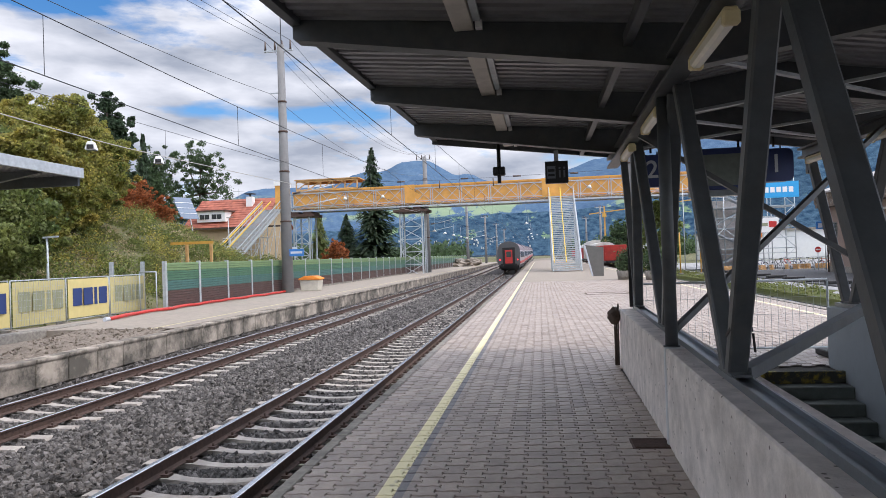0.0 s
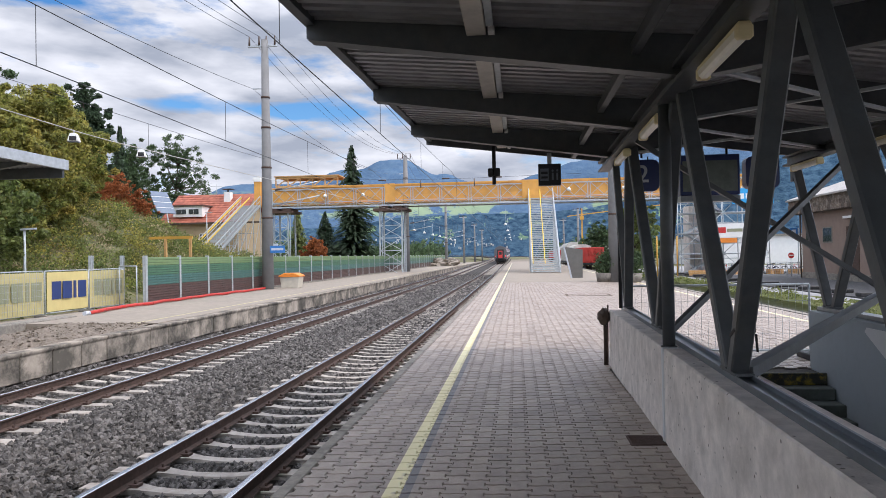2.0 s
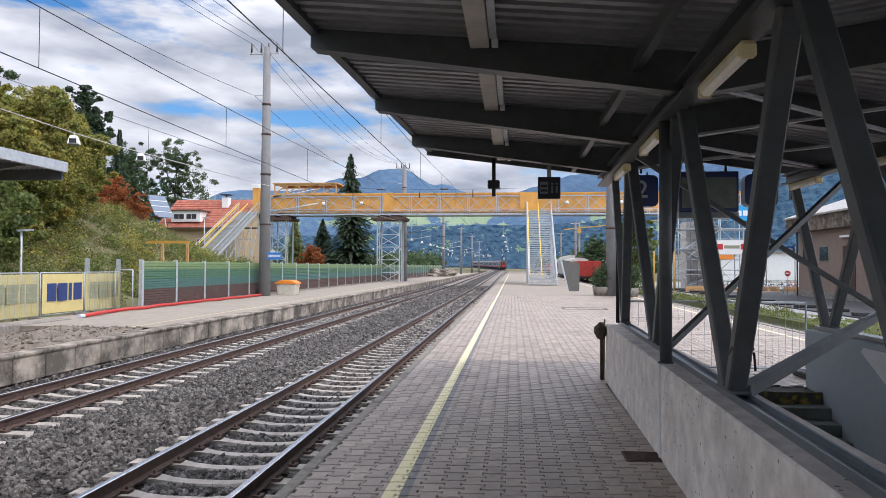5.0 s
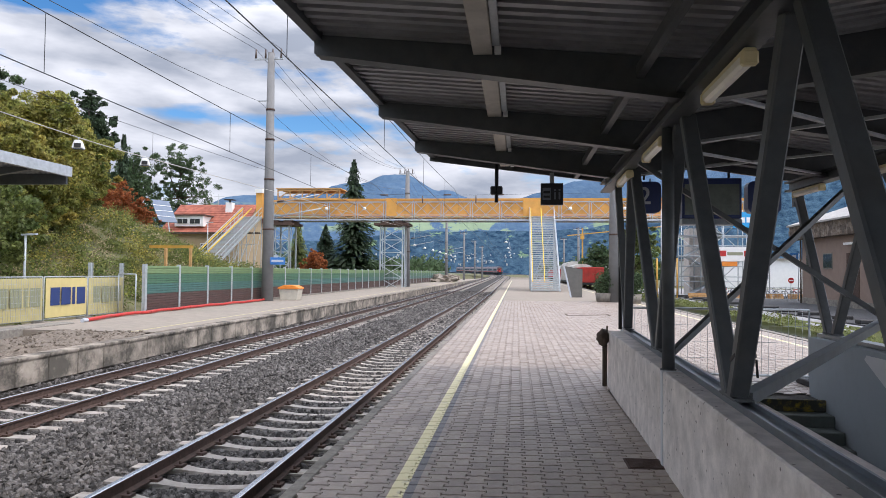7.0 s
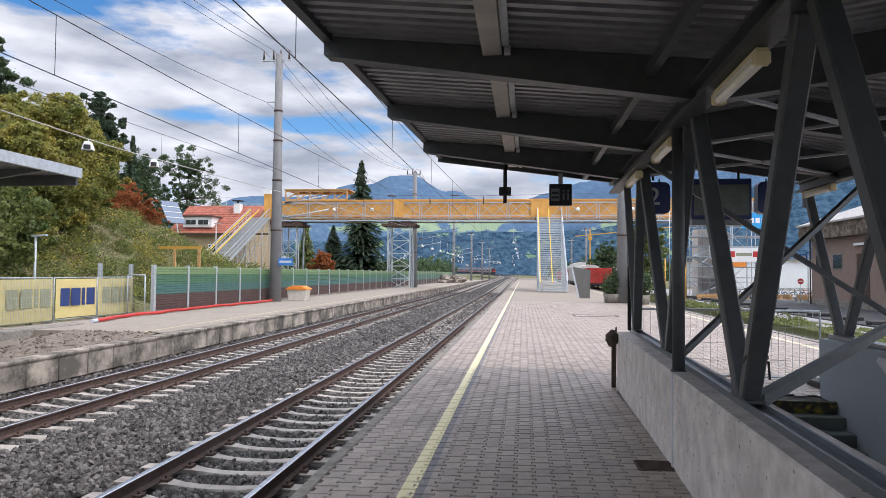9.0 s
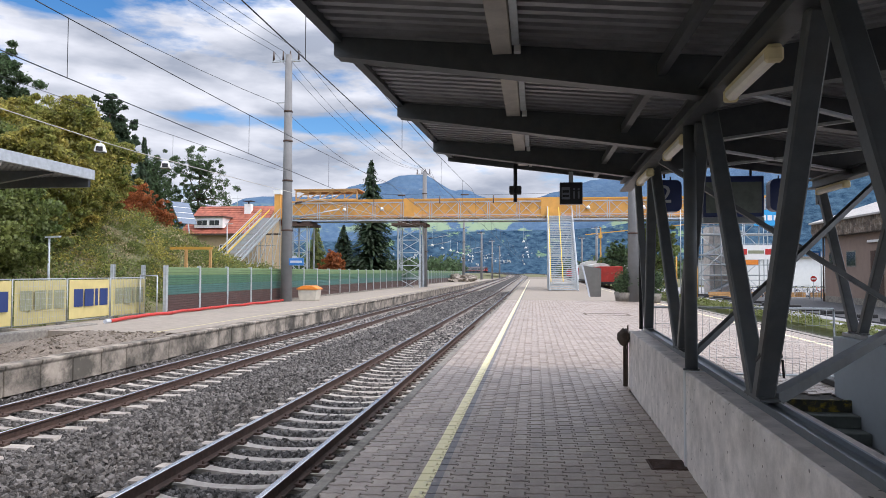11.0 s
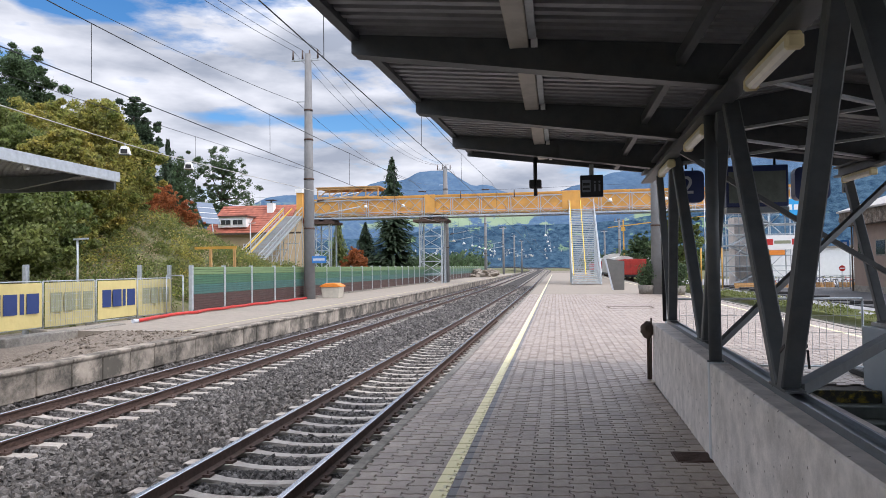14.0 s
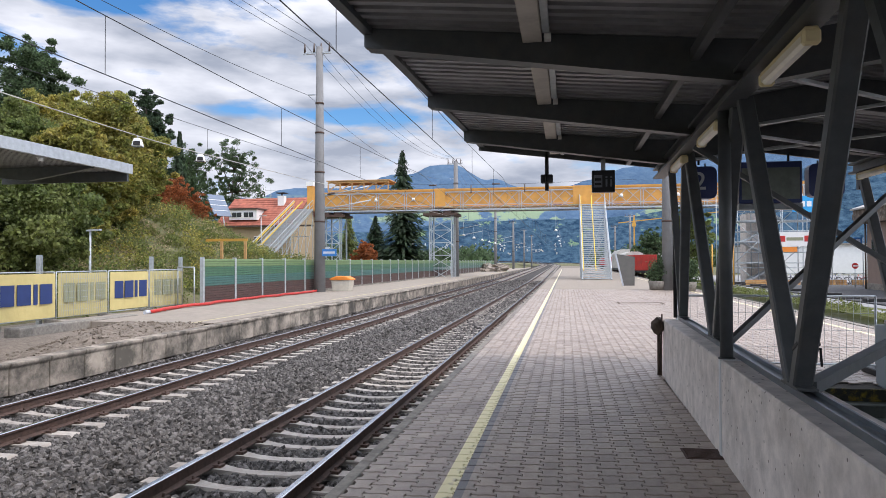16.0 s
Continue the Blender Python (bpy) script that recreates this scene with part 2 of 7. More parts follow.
M = dict(
    paver=mat("paver", (0.305, 0.25, 0.21), 0.5, spec=0.6, world=True, var=0.18, scale=9, bump=0.3, bscale=140, isl=0.16, rnd=0.16, stain=0.35, stain_scale=0.6, stain_col=(0.16, 0.12, 0.09)),
    paver_edge=mat("paver_edge", (0.27, 0.215, 0.18), 0.8, var=0.18, scale=9, bump=0.3, bscale=140, isl=0.16, rnd=0.16, stain=0.3, stain_scale=0.8, stain_col=(0.14, 0.11, 0.09)),
    joint=mat("joint", (0.045, 0.038, 0.032), 0.95, var=0.4, scale=30, bump=0.3),
    paving_far=mat("paving_far", (0.285, 0.245, 0.20), 0.85, var=0.14, scale=5, bump=0.3, bscale=30, stain=0.25, stain_scale=0.4, stain_col=(0.22, 0.18, 0.15)),
    far_asphalt=mat("far_asphalt", (0.29, 0.25, 0.205), 0.9, var=0.15, scale=3, bump=0.3, bscale=60, stain=0.4, stain_scale=0.5, stain_col=(0.22, 0.195, 0.17)),
    yellow_paint=mat("yellow_paint", (0.66, 0.61, 0.40), 0.7, var=0.12, scale=14, bump=0.2, stain=0.3, stain_scale=5, stain_col=(0.36, 0.33, 0.26)),
    dark_groove=mat("dark_groove", (0.11, 0.115, 0.13), 0.7, var=0.25, scale=20),
    kerb=mat("kerb", (0.235, 0.215, 0.185), 0.9, world=True, var=0.25, scale=12, bump=0.4, bscale=90, stain=0.5, stain_scale=2.5, rnd=0.08),
    concrete=mat("concrete", (0.74, 0.68, 0.64), 0.85, var=0.2, scale=5, bump=0.5, bscale=55, stain=0.35, stain_scale=2.2, stain_col=(0.33, 0.285, 0.25), pits=11.0),
    old_concrete=mat("old_concrete", (0.33, 0.285, 0.235), 0.9, lo=0.42, world=True, var=0.3, scale=2.5, bump=0.5, bscale=40, stain=0.9, stain_scale=1.1, stain_col=(0.06, 0.055, 0.045), rnd=0.22),
    ballast=mat("ballast", (0.118, 0.109, 0.102), 0.95, var=0.35, scale=20, bump=0.7, bscale=45, isl=0.72, bdist=0.03),
    # bed colour set near black so the gaps between stones look shaded
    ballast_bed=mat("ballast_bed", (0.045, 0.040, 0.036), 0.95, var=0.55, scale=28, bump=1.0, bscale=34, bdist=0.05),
    sleeper=mat("sleeper", (0.38, 0.345, 0.305), 0.9, world=True, var=0.18, scale=7, bump=0.3, bscale=80, rnd=0.12, stain=0.4, stain_scale=4, stain_col=(0.17, 0.13, 0.10)),
    rail_side=mat("rail_side", (0.078, 0.047, 0.036), 0.85, var=0.35, scale=14, bump=0.3, stain=0.4, stain_scale=6, stain_col=(0.03, 0.022, 0.018)),
    rail_top=mat("rail_top", (0.62, 0.62, 0.64), 0.24, 1.0, var=0.1, scale=8, bump=0.0, stretch=(1, 0.05, 1)),
    steel_dark=mat("steel_dark", (0.07, 0.077, 0.083), 0.45, 0.0, var=0.2, scale=7, bump=0.08, bscale=40, stain=0.25, stain_scale=3, stain_col=(0.10, 0.085, 0.07)),
    steel_channel=mat("steel_channel", (0.18, 0.20, 0.215), 0.3, 0.4, var=0.15, scale=6, bump=0.05),
    soffit=mat("soffit", (0.36, 0.362, 0.37), 0.42, 0.45, var=0.25, scale=4, bump=0.05, stain=0.3, stain_scale=2, stain_col=(0.14, 0.12, 0.1)),
    galv=mat("galv", (0.44, 0.47, 0.49), 0.5, 0.4, var=0.16, scale=8, bump=0.05),
    duct=mat("duct", (0.56, 0.52, 0.46), 0.6, var=0.08, scale=5, bump=0.05, stain=0.2, stain_scale=2),
    lamp_body=mat("lamp_body", (0.74, 0.62, 0.36), 0.5, var=0.1, scale=8, bump=0.05),
    diffuser=mat("diffuser", (0.80, 0.74, 0.62), 0.3, var=0.06, scale=12, bump=0.1),
    mast=mat("mast", (0.20, 0.20, 0.20), 0.85, var=0.12, scale=2, bump=0.2, stain=0.3, stain_scale=1.5, stain_col=(0.16, 0.155, 0.15)),
    sign_navy=mat("sign_navy", (0.02, 0.036, 0.13), 0.35, var=0.08, scale=4, bump=0.0),
    sign_black=mat("sign_black", (0.013, 0.014, 0.02), 0.4, var=0.1, scale=4, bump=0.0),
    sign_white=mat("sign_white", (0.50, 0.53, 0.58), 0.5, var=0.05, scale=6, bump=0.0),
    sign_blue=mat("sign_blue", (0.03, 0.17, 0.48), 0.4, var=0.06, scale=4, bump=0.0),
    bright_blue=mat("bright_blue", (0.02, 0.33, 0.68), 0.5, var=0.05, scale=4, bump=0.0),
    banner_yellow=mat("banner_yellow", (0.60, 0.50, 0.21), 0.6, var=0.07, scale=2, bump=0.25, bscale=5, bdist=0.05),
    banner_back=mat("banner_back", (0.50, 0.44, 0.21), 0.6, var=0.08, scale=2, bump=0.25, bscale=5, bdist=0.05),
    banner_blue=mat("banner_blue", (0.018, 0.04, 0.15), 0.6, var=0.1, scale=4, bump=0.0),
    banner_faint=mat("banner_faint", (0.26, 0.27, 0.17), 0.6, var=0.08, scale=4, bump=0.0),
    bridge_yellow=mat("bridge_yellow", (0.70, 0.35, 0.075), 0.65, var=0.15, scale=0.8, bump=0.1, stain=0.25, stain_scale=0.7, stain_col=(0.5, 0.27, 0.09), isl=0.08, rnd=0.06),
    timber=mat("timber", (0.52, 0.30, 0.12), 0.75, var=0.2, scale=5, bump=0.2, rnd=0.1),
    fence_light=mat("fence_light", (0.155, 0.235, 0.105), 0.6, var=0.1, scale=3, bump=0.1),
    fence_green=mat("fence_green", (0.06, 0.145, 0.085), 0.55, var=0.12, scale=3, bump=0.1),
    fence_teal=mat("fence_teal", (0.055, 0.14, 0.125), 0.55, var=0.12, scale=3, bump=0.1),
    fence_brown=mat("fence_brown", (0.08, 0.045, 0.038), 0.65, var=0.15, scale=3, bump=0.1),
    red_hose=mat("red_hose", (0.48, 0.025, 0.018), 0.5, var=0.15, scale=6, bump=0.1, stain=0.3, stain_scale=4, stain_col=(0.4, 0.12, 0.1)),
    grit_box=mat("grit_box", (0.52, 0.48, 0.40), 0.7, var=0.1, scale=4, bump=0.1),
    orange=mat("orange", (0.75, 0.24, 0.03), 0.55, var=0.1, scale=4, bump=0.05),
    roof_tile=mat("roof_tile", (0.30, 0.095, 0.06), 0.8, var=0.25, scale=1.5, bump=0.3, rnd=0.12, isl=0.18),
    plaster=mat("plaster", (0.38, 0.29, 0.18), 0.9, var=0.08, scale=2, bump=0.1),
    plaster_brown=mat("plaster_brown", (0.26, 0.19, 0.155), 0.9, var=0.08, scale=2, bump=0.15),
    white=mat("white", (0.78, 0.78, 0.76), 0.6, var=0.05, scale=3, bump=0.05),
    grey_wall=mat("grey_wall", (0.34, 0.385, 0.415), 0.7, var=0.08, scale=2, bump=0.1, stain=0.2, stain_scale=2, stain_col=(0.14, 0.15, 0.155)),
    light_wall=mat("light_wall", (0.66, 0.67, 0.67), 0.7, var=0.05, scale=2, bump=0.1),
    step_green=mat("step_green", (0.15, 0.175, 0.16), 0.75, var=0.2, scale=5, bump=0.2, stain=0.3, stain_scale=3),
    worn_yellow=mat("worn_yellow", (0.07, 0.07, 0.055), 0.75, var=0.25, scale=6, bump=0.2, stain=0.95, stain_scale=4.5, stain_col=(0.62, 0.46, 0.04)),
    shingle=mat("shingle", (0.15, 0.115, 0.09), 0.9, var=0.35, scale=6, bump=0.3, rnd=0.4, stain=0.6, stain_scale=4, stain_col=(0.34, 0.31, 0.27), world=True),
    roof_sheet=mat("roof_sheet", (0.42, 0.40, 0.38), 0.75, var=0.15, scale=3, bump=0.2, stain=0.4, stain_scale=2, stain_col=(0.22, 0.2, 0.18)),
    sign_dim=mat("sign_dim", (0.17, 0.19, 0.23), 0.5, var=0.05, scale=6, bump=0.0),
    rail_yellow=mat("rail_yellow", (0.68, 0.47, 0.05), 0.5, var=0.1, scale=6, bump=0.0),
    worn_line=mat("worn_line", (0.44, 0.38, 0.22), 0.8, var=0.15, scale=6, bump=0.1),
    stele=mat("stele", (0.14, 0.135, 0.125), 0.5, 0.3, var=0.1, scale=3, bump=0.05),
    black=mat("black", (0.015, 0.015, 0.016), 0.6, var=0.3, scale=6, bump=0.1),
    train_grey=mat("train_grey", (0.10, 0.105, 0.115), 0.5, var=0.15, scale=2, bump=0.05, stain=0.3, stain_scale=2, stain_col=(0.055, 0.05, 0.048)),
    train_light=mat("train_light", (0.36, 0.36, 0.38), 0.45, var=0.1, scale=2, bump=0.05, stain=0.3, stain_scale=2, stain_col=(0.2, 0.19, 0.18)),
    train_red=mat("train_red", (0.50, 0.03, 0.025), 0.45, var=0.12, scale=2, bump=0.05),
    train_roof=mat("train_roof", (0.20, 0.16, 0.175), 0.6, var=0.15, scale=2, bump=0.05),
    tail_light=mat("tail_light", (0.95, 0.03, 0.03), 0.4, var=0.0, bump=0, emit=2.5),
    straw=mat("straw", (0.20, 0.17, 0.085), 0.9, scale=0.5, bump=0, isl=0.4, color2=(0.42, 0.36, 0.23)),
    grass=mat("grass", (0.085, 0.12, 0.03), 0.95, var=0.45, scale=3, bump=0.6, bscale=30, isl=0.4, color2=(0.17, 0.18, 0.06), stain=0.3, stain_scale=0.8, stain_col=(0.24, 0.19, 0.11)),
    meadow=mat("meadow", (0.065, 0.085, 0.028), 0.95, scale=0.7, bump=0.8, bscale=4, color2=(0.165, 0.15, 0.07), bdist=0.2, stain=0.5, stain_scale=0.25, stain_col=(0.16, 0.11, 0.055)),
    gravel=mat("gravel", (0.215, 0.18, 0.145), 0.95, var=0.35, scale=9, bump=0.9, bscale=25, bdist=0.04, stain=0.5, stain_scale=1.2, stain_col=(0.16, 0.13, 0.10)),
    soil=mat("soil", (0.14, 0.11, 0.085), 0.95, var=0.4, scale=9, bump=0.9, bscale=18, bdist=0.05),
    asphalt=mat("asphalt", (0.055, 0.055, 0.057), 0.9, var=0.25, scale=6, bump=0.3, bscale=90),
    pale_ground=mat("pale_ground", (0.30, 0.30, 0.30), 0.9, var=0.2, scale=1.5, bump=0.3, bscale=20, stain=0.3, stain_scale=0.5),
    bark=mat("bark", (0.075, 0.055, 0.042), 0.95, var=0.35, scale=8, bump=0.6, bscale=20),
    leaf_green=mat("leaf_green", (0.085, 0.13, 0.038), 0.6, scale=0.4, bump=0, isl=0.5, color2=(0.20, 0.215, 0.065)),
    leaf_dark=mat("leaf_dark", (0.06, 0.096, 0.042), 0.75, var=0.35, scale=0.6, bump=0, isl=0.5),
    leaf_autumn=mat("leaf_autumn", (0.12, 0.17, 0.045), 0.6, scale=0.6, bump=0, isl=0.6, color2=(0.35, 0.28, 0.065)),
    leaf_red=mat("leaf_red", (0.24, 0.075, 0.022), 0.7, scale=0.5, bump=0, isl=0.5, color2=(0.33, 0.13, 0.05)),
    needle=mat("needle", (0.04, 0.066, 0.034), 0.8, var=0.3, scale=0.8, bump=0, isl=0.5),
    wagon_red=mat("wagon_red", (0.42, 0.035, 0.025), 0.6, var=0.2, scale=1.2, bump=0.08, stain=0.35, stain_scale=1, stain_col=(0.2, 0.05, 0.04)),
    wagon_pale=mat("wagon_pale", (0.50, 0.49, 0.45), 0.6, var=0.1, scale=1.2, bump=0.08, stain=0.3, stain_scale=1),
    glass=mat("glass", (0.03, 0.035, 0.04), 0.08, var=0.1, scale=1, bump=0, spec=0.8),
    # forest and ridge tones with the blue of distance haze mixed in
    forest=mat("forest", (0.020, 0.045, 0.060), 0.95, scale=0.012, bump=1.0, bscale=0.05, color2=(0.045, 0.085, 0.10), bdist=12.0),
    ridge=mat("ridge", (0.045, 0.095, 0.17), 0.95, scale=0.004, bump=0.8, bscale=0.02, color2=(0.075, 0.14, 0.23), bdist=20.0),
    field=mat("field", (0.16, 0.24, 0.09), 0.95, scale=0.01, bump=0.3, bscale=0.05, color2=(0.30, 0.36, 0.17), bdist=2.0),
    wire=mat("wire", (0.03, 0.032, 0.035), 0.5, 0.3, var=0.1, bump=0),
    wire_pale=mat("wire_pale", (0.45, 0.44, 0.40), 0.5, 0.2, var=0.1, bump=0),
    insulator=mat("insulator", (0.07, 0.045, 0.035), 0.4, var=0.2, bump=0),
    crane_yellow=mat("crane_yellow", (0.55, 0.30, 0.05), 0.6, var=0.1, scale=3, bump=0.05),
    solar=mat("solar", (0.16, 0.20, 0.26), 0.2, var=0.08, scale=3, bump=0, spec=0.7),
)


def leafy(m, share):
    """Lets part of the light through a leaf."""
    N, L = m.node_tree.nodes, m.node_tree.links
    b, out = N["Principled BSDF"], N["Material Output"]
    tr, mx, hs = N.new("ShaderNodeBsdfTranslucent"), N.new("ShaderNodeMixShader"), N.new("ShaderNodeHueSaturation")
    hs.inputs["Value"].default_value = 1.5
    L.new(b.inputs["Base Color"].links[0].from_socket, hs.inputs["Color"])
    L.new(hs.outputs["Color"], tr.inputs["Color"])
    mx.inputs["Fac"].default_value = share
    L.new(b.outputs["BSDF"], mx.inputs[1])
    L.new(tr.outputs["BSDF"], mx.inputs[2])
    L.new(mx.outputs["Shader"], out.inputs["Surface"])


for leaf_kind in ("leaf_green", "leaf_autumn", "leaf_red", "grass", "straw"):
    leafy(M[leaf_kind], 0.5)
for leaf_kind in ("leaf_dark", "needle"):
    leafy(M[leaf_kind], 0.4)


def painted_lines(m):
    """Paints the worn safety line and its dark strip on the platform blocks, by their place across the platform."""
    N, L = m.node_tree.nodes, m.node_tree.links
    b = N["Principled BSDF"]
    src = b.inputs["Base Color"].links[0].from_socket
    geo, sep = N.new("ShaderNodeNewGeometry"), N.new("ShaderNodeSeparateXYZ")
    L.new(geo.outputs["Position"], sep.inputs["Vector"])
    wear = N.new("ShaderNodeTexNoise")
    wear.inputs["Scale"].default_value, wear.inputs["Detail"].default_value = 7.0, 6.0
    L.new(geo.outputs["Position"], wear.inputs["Vector"])
    wr = N.new("ShaderNodeMapRange")
    wr.inputs["From Min"].default_value, wr.inputs["From Max"].default_value = 0.25, 0.42
    L.new(wear.outputs["Fac"], wr.inputs["Value"])
    for centre, half, col, amount in ((-0.972, 0.064, (0.80, 0.73, 0.44, 1), 1.0), (-0.868, 0.034, (0.10, 0.105, 0.12, 1), 0.8), (7.21, 0.064, (0.80, 0.73, 0.44, 1), 1.0)):
        cmp_ = N.new("ShaderNodeMath")
        cmp_.operation = "COMPARE"
        cmp_.inputs[1].default_value, cmp_.inputs[2].default_value = centre, half
        L.new(sep.outputs["X"], cmp_.inputs[0])
        mul = N.new("ShaderNodeMath")
        mul.operation = "MULTIPLY"
        L.new(cmp_.outputs[0], mul.inputs[0])
        L.new(wr.outputs["Result"], mul.inputs[1])
        mul2 = N.new("ShaderNodeMath")
        mul2.operation = "MULTIPLY"
        mul2.inputs[1].default_value = amount
        L.new(mul.outputs[0], mul2.inputs[0])
        mx = N.new("ShaderNodeMix")
        mx.data_type = "RGBA"
        mx.inputs["B"].default_value = col
        L.new(mul2.outputs[0], mx.inputs["Factor"])
        L.new(src, mx.inputs["A"])
        src = mx.outputs["Result"]
    L.new(src, b.inputs["Base Color"])


painted_lines(M["paver"])


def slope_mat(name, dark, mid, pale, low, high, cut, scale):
    """Forest on a mountain side, broken by meadows between two steepness lines; the forest colours carry a painted haze
    tint.
    """
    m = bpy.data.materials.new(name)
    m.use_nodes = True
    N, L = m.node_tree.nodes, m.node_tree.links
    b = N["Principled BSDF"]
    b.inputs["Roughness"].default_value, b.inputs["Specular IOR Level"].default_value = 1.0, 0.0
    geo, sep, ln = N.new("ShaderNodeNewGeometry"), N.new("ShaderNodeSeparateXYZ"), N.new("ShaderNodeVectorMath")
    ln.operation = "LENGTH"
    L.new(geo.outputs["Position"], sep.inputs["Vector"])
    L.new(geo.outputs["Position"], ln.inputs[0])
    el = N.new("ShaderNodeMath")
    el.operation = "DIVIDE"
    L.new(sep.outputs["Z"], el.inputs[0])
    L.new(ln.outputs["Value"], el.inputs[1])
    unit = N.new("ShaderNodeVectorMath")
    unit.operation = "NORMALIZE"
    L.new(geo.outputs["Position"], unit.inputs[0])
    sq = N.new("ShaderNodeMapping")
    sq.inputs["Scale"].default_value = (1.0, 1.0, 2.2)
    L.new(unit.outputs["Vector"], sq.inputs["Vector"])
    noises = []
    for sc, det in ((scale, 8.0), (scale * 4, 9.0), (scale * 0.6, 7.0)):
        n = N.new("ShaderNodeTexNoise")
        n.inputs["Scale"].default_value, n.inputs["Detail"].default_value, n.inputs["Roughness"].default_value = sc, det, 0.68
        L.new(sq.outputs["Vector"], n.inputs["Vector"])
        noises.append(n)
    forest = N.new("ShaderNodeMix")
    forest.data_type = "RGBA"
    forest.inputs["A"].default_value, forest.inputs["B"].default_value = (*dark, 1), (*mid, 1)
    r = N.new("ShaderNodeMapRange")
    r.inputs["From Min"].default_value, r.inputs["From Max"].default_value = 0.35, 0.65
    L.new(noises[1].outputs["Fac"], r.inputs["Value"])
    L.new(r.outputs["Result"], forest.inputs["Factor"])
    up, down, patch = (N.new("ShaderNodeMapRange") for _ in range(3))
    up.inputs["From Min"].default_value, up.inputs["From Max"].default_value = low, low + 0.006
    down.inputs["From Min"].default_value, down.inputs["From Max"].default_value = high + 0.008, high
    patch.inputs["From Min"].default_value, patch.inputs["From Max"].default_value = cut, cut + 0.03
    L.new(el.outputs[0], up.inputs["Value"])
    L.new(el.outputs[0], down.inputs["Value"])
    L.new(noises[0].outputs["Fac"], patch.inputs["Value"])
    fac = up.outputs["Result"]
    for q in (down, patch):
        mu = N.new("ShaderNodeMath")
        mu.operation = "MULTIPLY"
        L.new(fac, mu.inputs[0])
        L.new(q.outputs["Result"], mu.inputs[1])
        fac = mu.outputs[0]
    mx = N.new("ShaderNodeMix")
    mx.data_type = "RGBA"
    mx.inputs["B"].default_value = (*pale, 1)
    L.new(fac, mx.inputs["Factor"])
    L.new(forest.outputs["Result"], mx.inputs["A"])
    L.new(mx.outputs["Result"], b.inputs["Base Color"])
    bp = N.new("ShaderNodeBump")
    bp.inputs["Strength"].default_value, bp.inputs["Distance"].default_value = 0.5, 20.0
    L.new(noises[1].outputs["Fac"], bp.inputs["Height"])
    L.new(bp.outputs["Normal"], b.inputs["Normal"])
    return m


# aerial haze is painted as blue in these base colours, stronger on the far ridge
M["hazed_ridge"] = slope_mat("hazed_ridge", (0.065, 0.115, 0.195), (0.10, 0.16, 0.235), (0.22, 0.29, 0.19), 0.056, 0.088, 0.50, 22.0)
M["hazed_hill"] = slope_mat("hazed_hill", (0.014, 0.036, 0.070), (0.070, 0.125, 0.175), (0.17, 0.25, 0.14), 0.022, 0.060, 0.60, 26.0)


# ---------------------------------------------------------------- building helpers
def box(bm, x0, x1, y0, y1, z0, z1, m=None):
    vs = [bm.verts.new(Vector(p) if m is None else m @ Vector(p)) for p in ((x0, y0, z0), (x1, y0, z0), (x1, y1, z0), (x0, y1, z0), (x0, y0, z1), (x1, y0, z1), (x1, y1, z1), (x0, y1, z1))]
    for f in ((3, 2, 1, 0), (4, 5, 6, 7), (0, 1, 5, 4), (1, 2, 6, 5), (2, 3, 7, 6), (3, 0, 4, 7)):
        bm.faces.new([vs[i] for i in f])
    return bm


def bar(bm, p, q, w, h=None, up=(0, 0, 1)):
    """A rectangular bar from p to q, w wide and h high."""
    h = h or w
    p, q = Vector(p), Vector(q)
    d = (q - p).normalized()
    s = d.cross(Vector(up))
    if s.length < 1e-4:
        s = d.cross(Vector((0, 1, 0)))
    s.normalize()
    u = s.cross(d)
    a = [bm.verts.new(p + s * i * w / 2 + u * j * h / 2) for i, j in ((-1, -1), (1, -1), (1, 1), (-1, 1))]
    b = [bm.verts.new(q + s * i * w / 2 + u * j * h / 2) for i, j in ((-1, -1), (1, -1), (1, 1), (-1, 1))]
    bm.faces.new(a)
    bm.faces.new(b[::-1])
    for i in range(4):
        bm.faces.new((a[i], b[i], b[(i + 1) % 4], a[(i + 1) % 4])[::-1])
    return bm


def tube(bm, p, q, r, r2=None, n=10, caps=True):
    """A round bar from p to q."""
    r2 = r if r2 is None else r2
    p, q = Vector(p), Vector(q)
    d = (q - p).normalized()
    s = d.cross(Vector((0, 0, 1)))
    if s.length < 1e-4:
        s = Vector((1, 0, 0))
    s.normalize()
    u = s.cross(d)
    ring = [s * math.cos(2 * math.pi * i / n) + u * math.sin(2 * math.pi * i / n) for i in range(n)]
    a, b = [bm.verts.new(p + v * r) for v in ring], [bm.verts.new(q + v * r2) for v in ring]
    for i in range(n):
        f = bm.faces.new((a[i], a[(i + 1) % n], b[(i + 1) % n], b[i]))
        f.smooth = True
    if caps:
        bm.faces.new(a[::-1])
        bm.faces.new(b)
    return bm


def prism(bm, poly, axis, a, b, m=None):
    """A polygon of 2D points drawn out along an axis from a to b."""
    def at(u, v, w):
        p = {"x": (w, u, v), "y": (u, w, v), "z": (u, v, w)}[axis]
        return Vector(p) if m is None else m @ Vector(p)
    lo, hi = [bm.verts.new(at(u, v, a)) for u, v in poly], [bm.verts.new(at(u, v, b)) for u, v in poly]
    bm.faces.new(lo)
    bm.faces.new(hi[::-1])
    n = len(poly)
    for i in range(n):
        bm.faces.new((lo[i], hi[i], hi[(i + 1) % n], lo[(i + 1) % n]))
    return bm


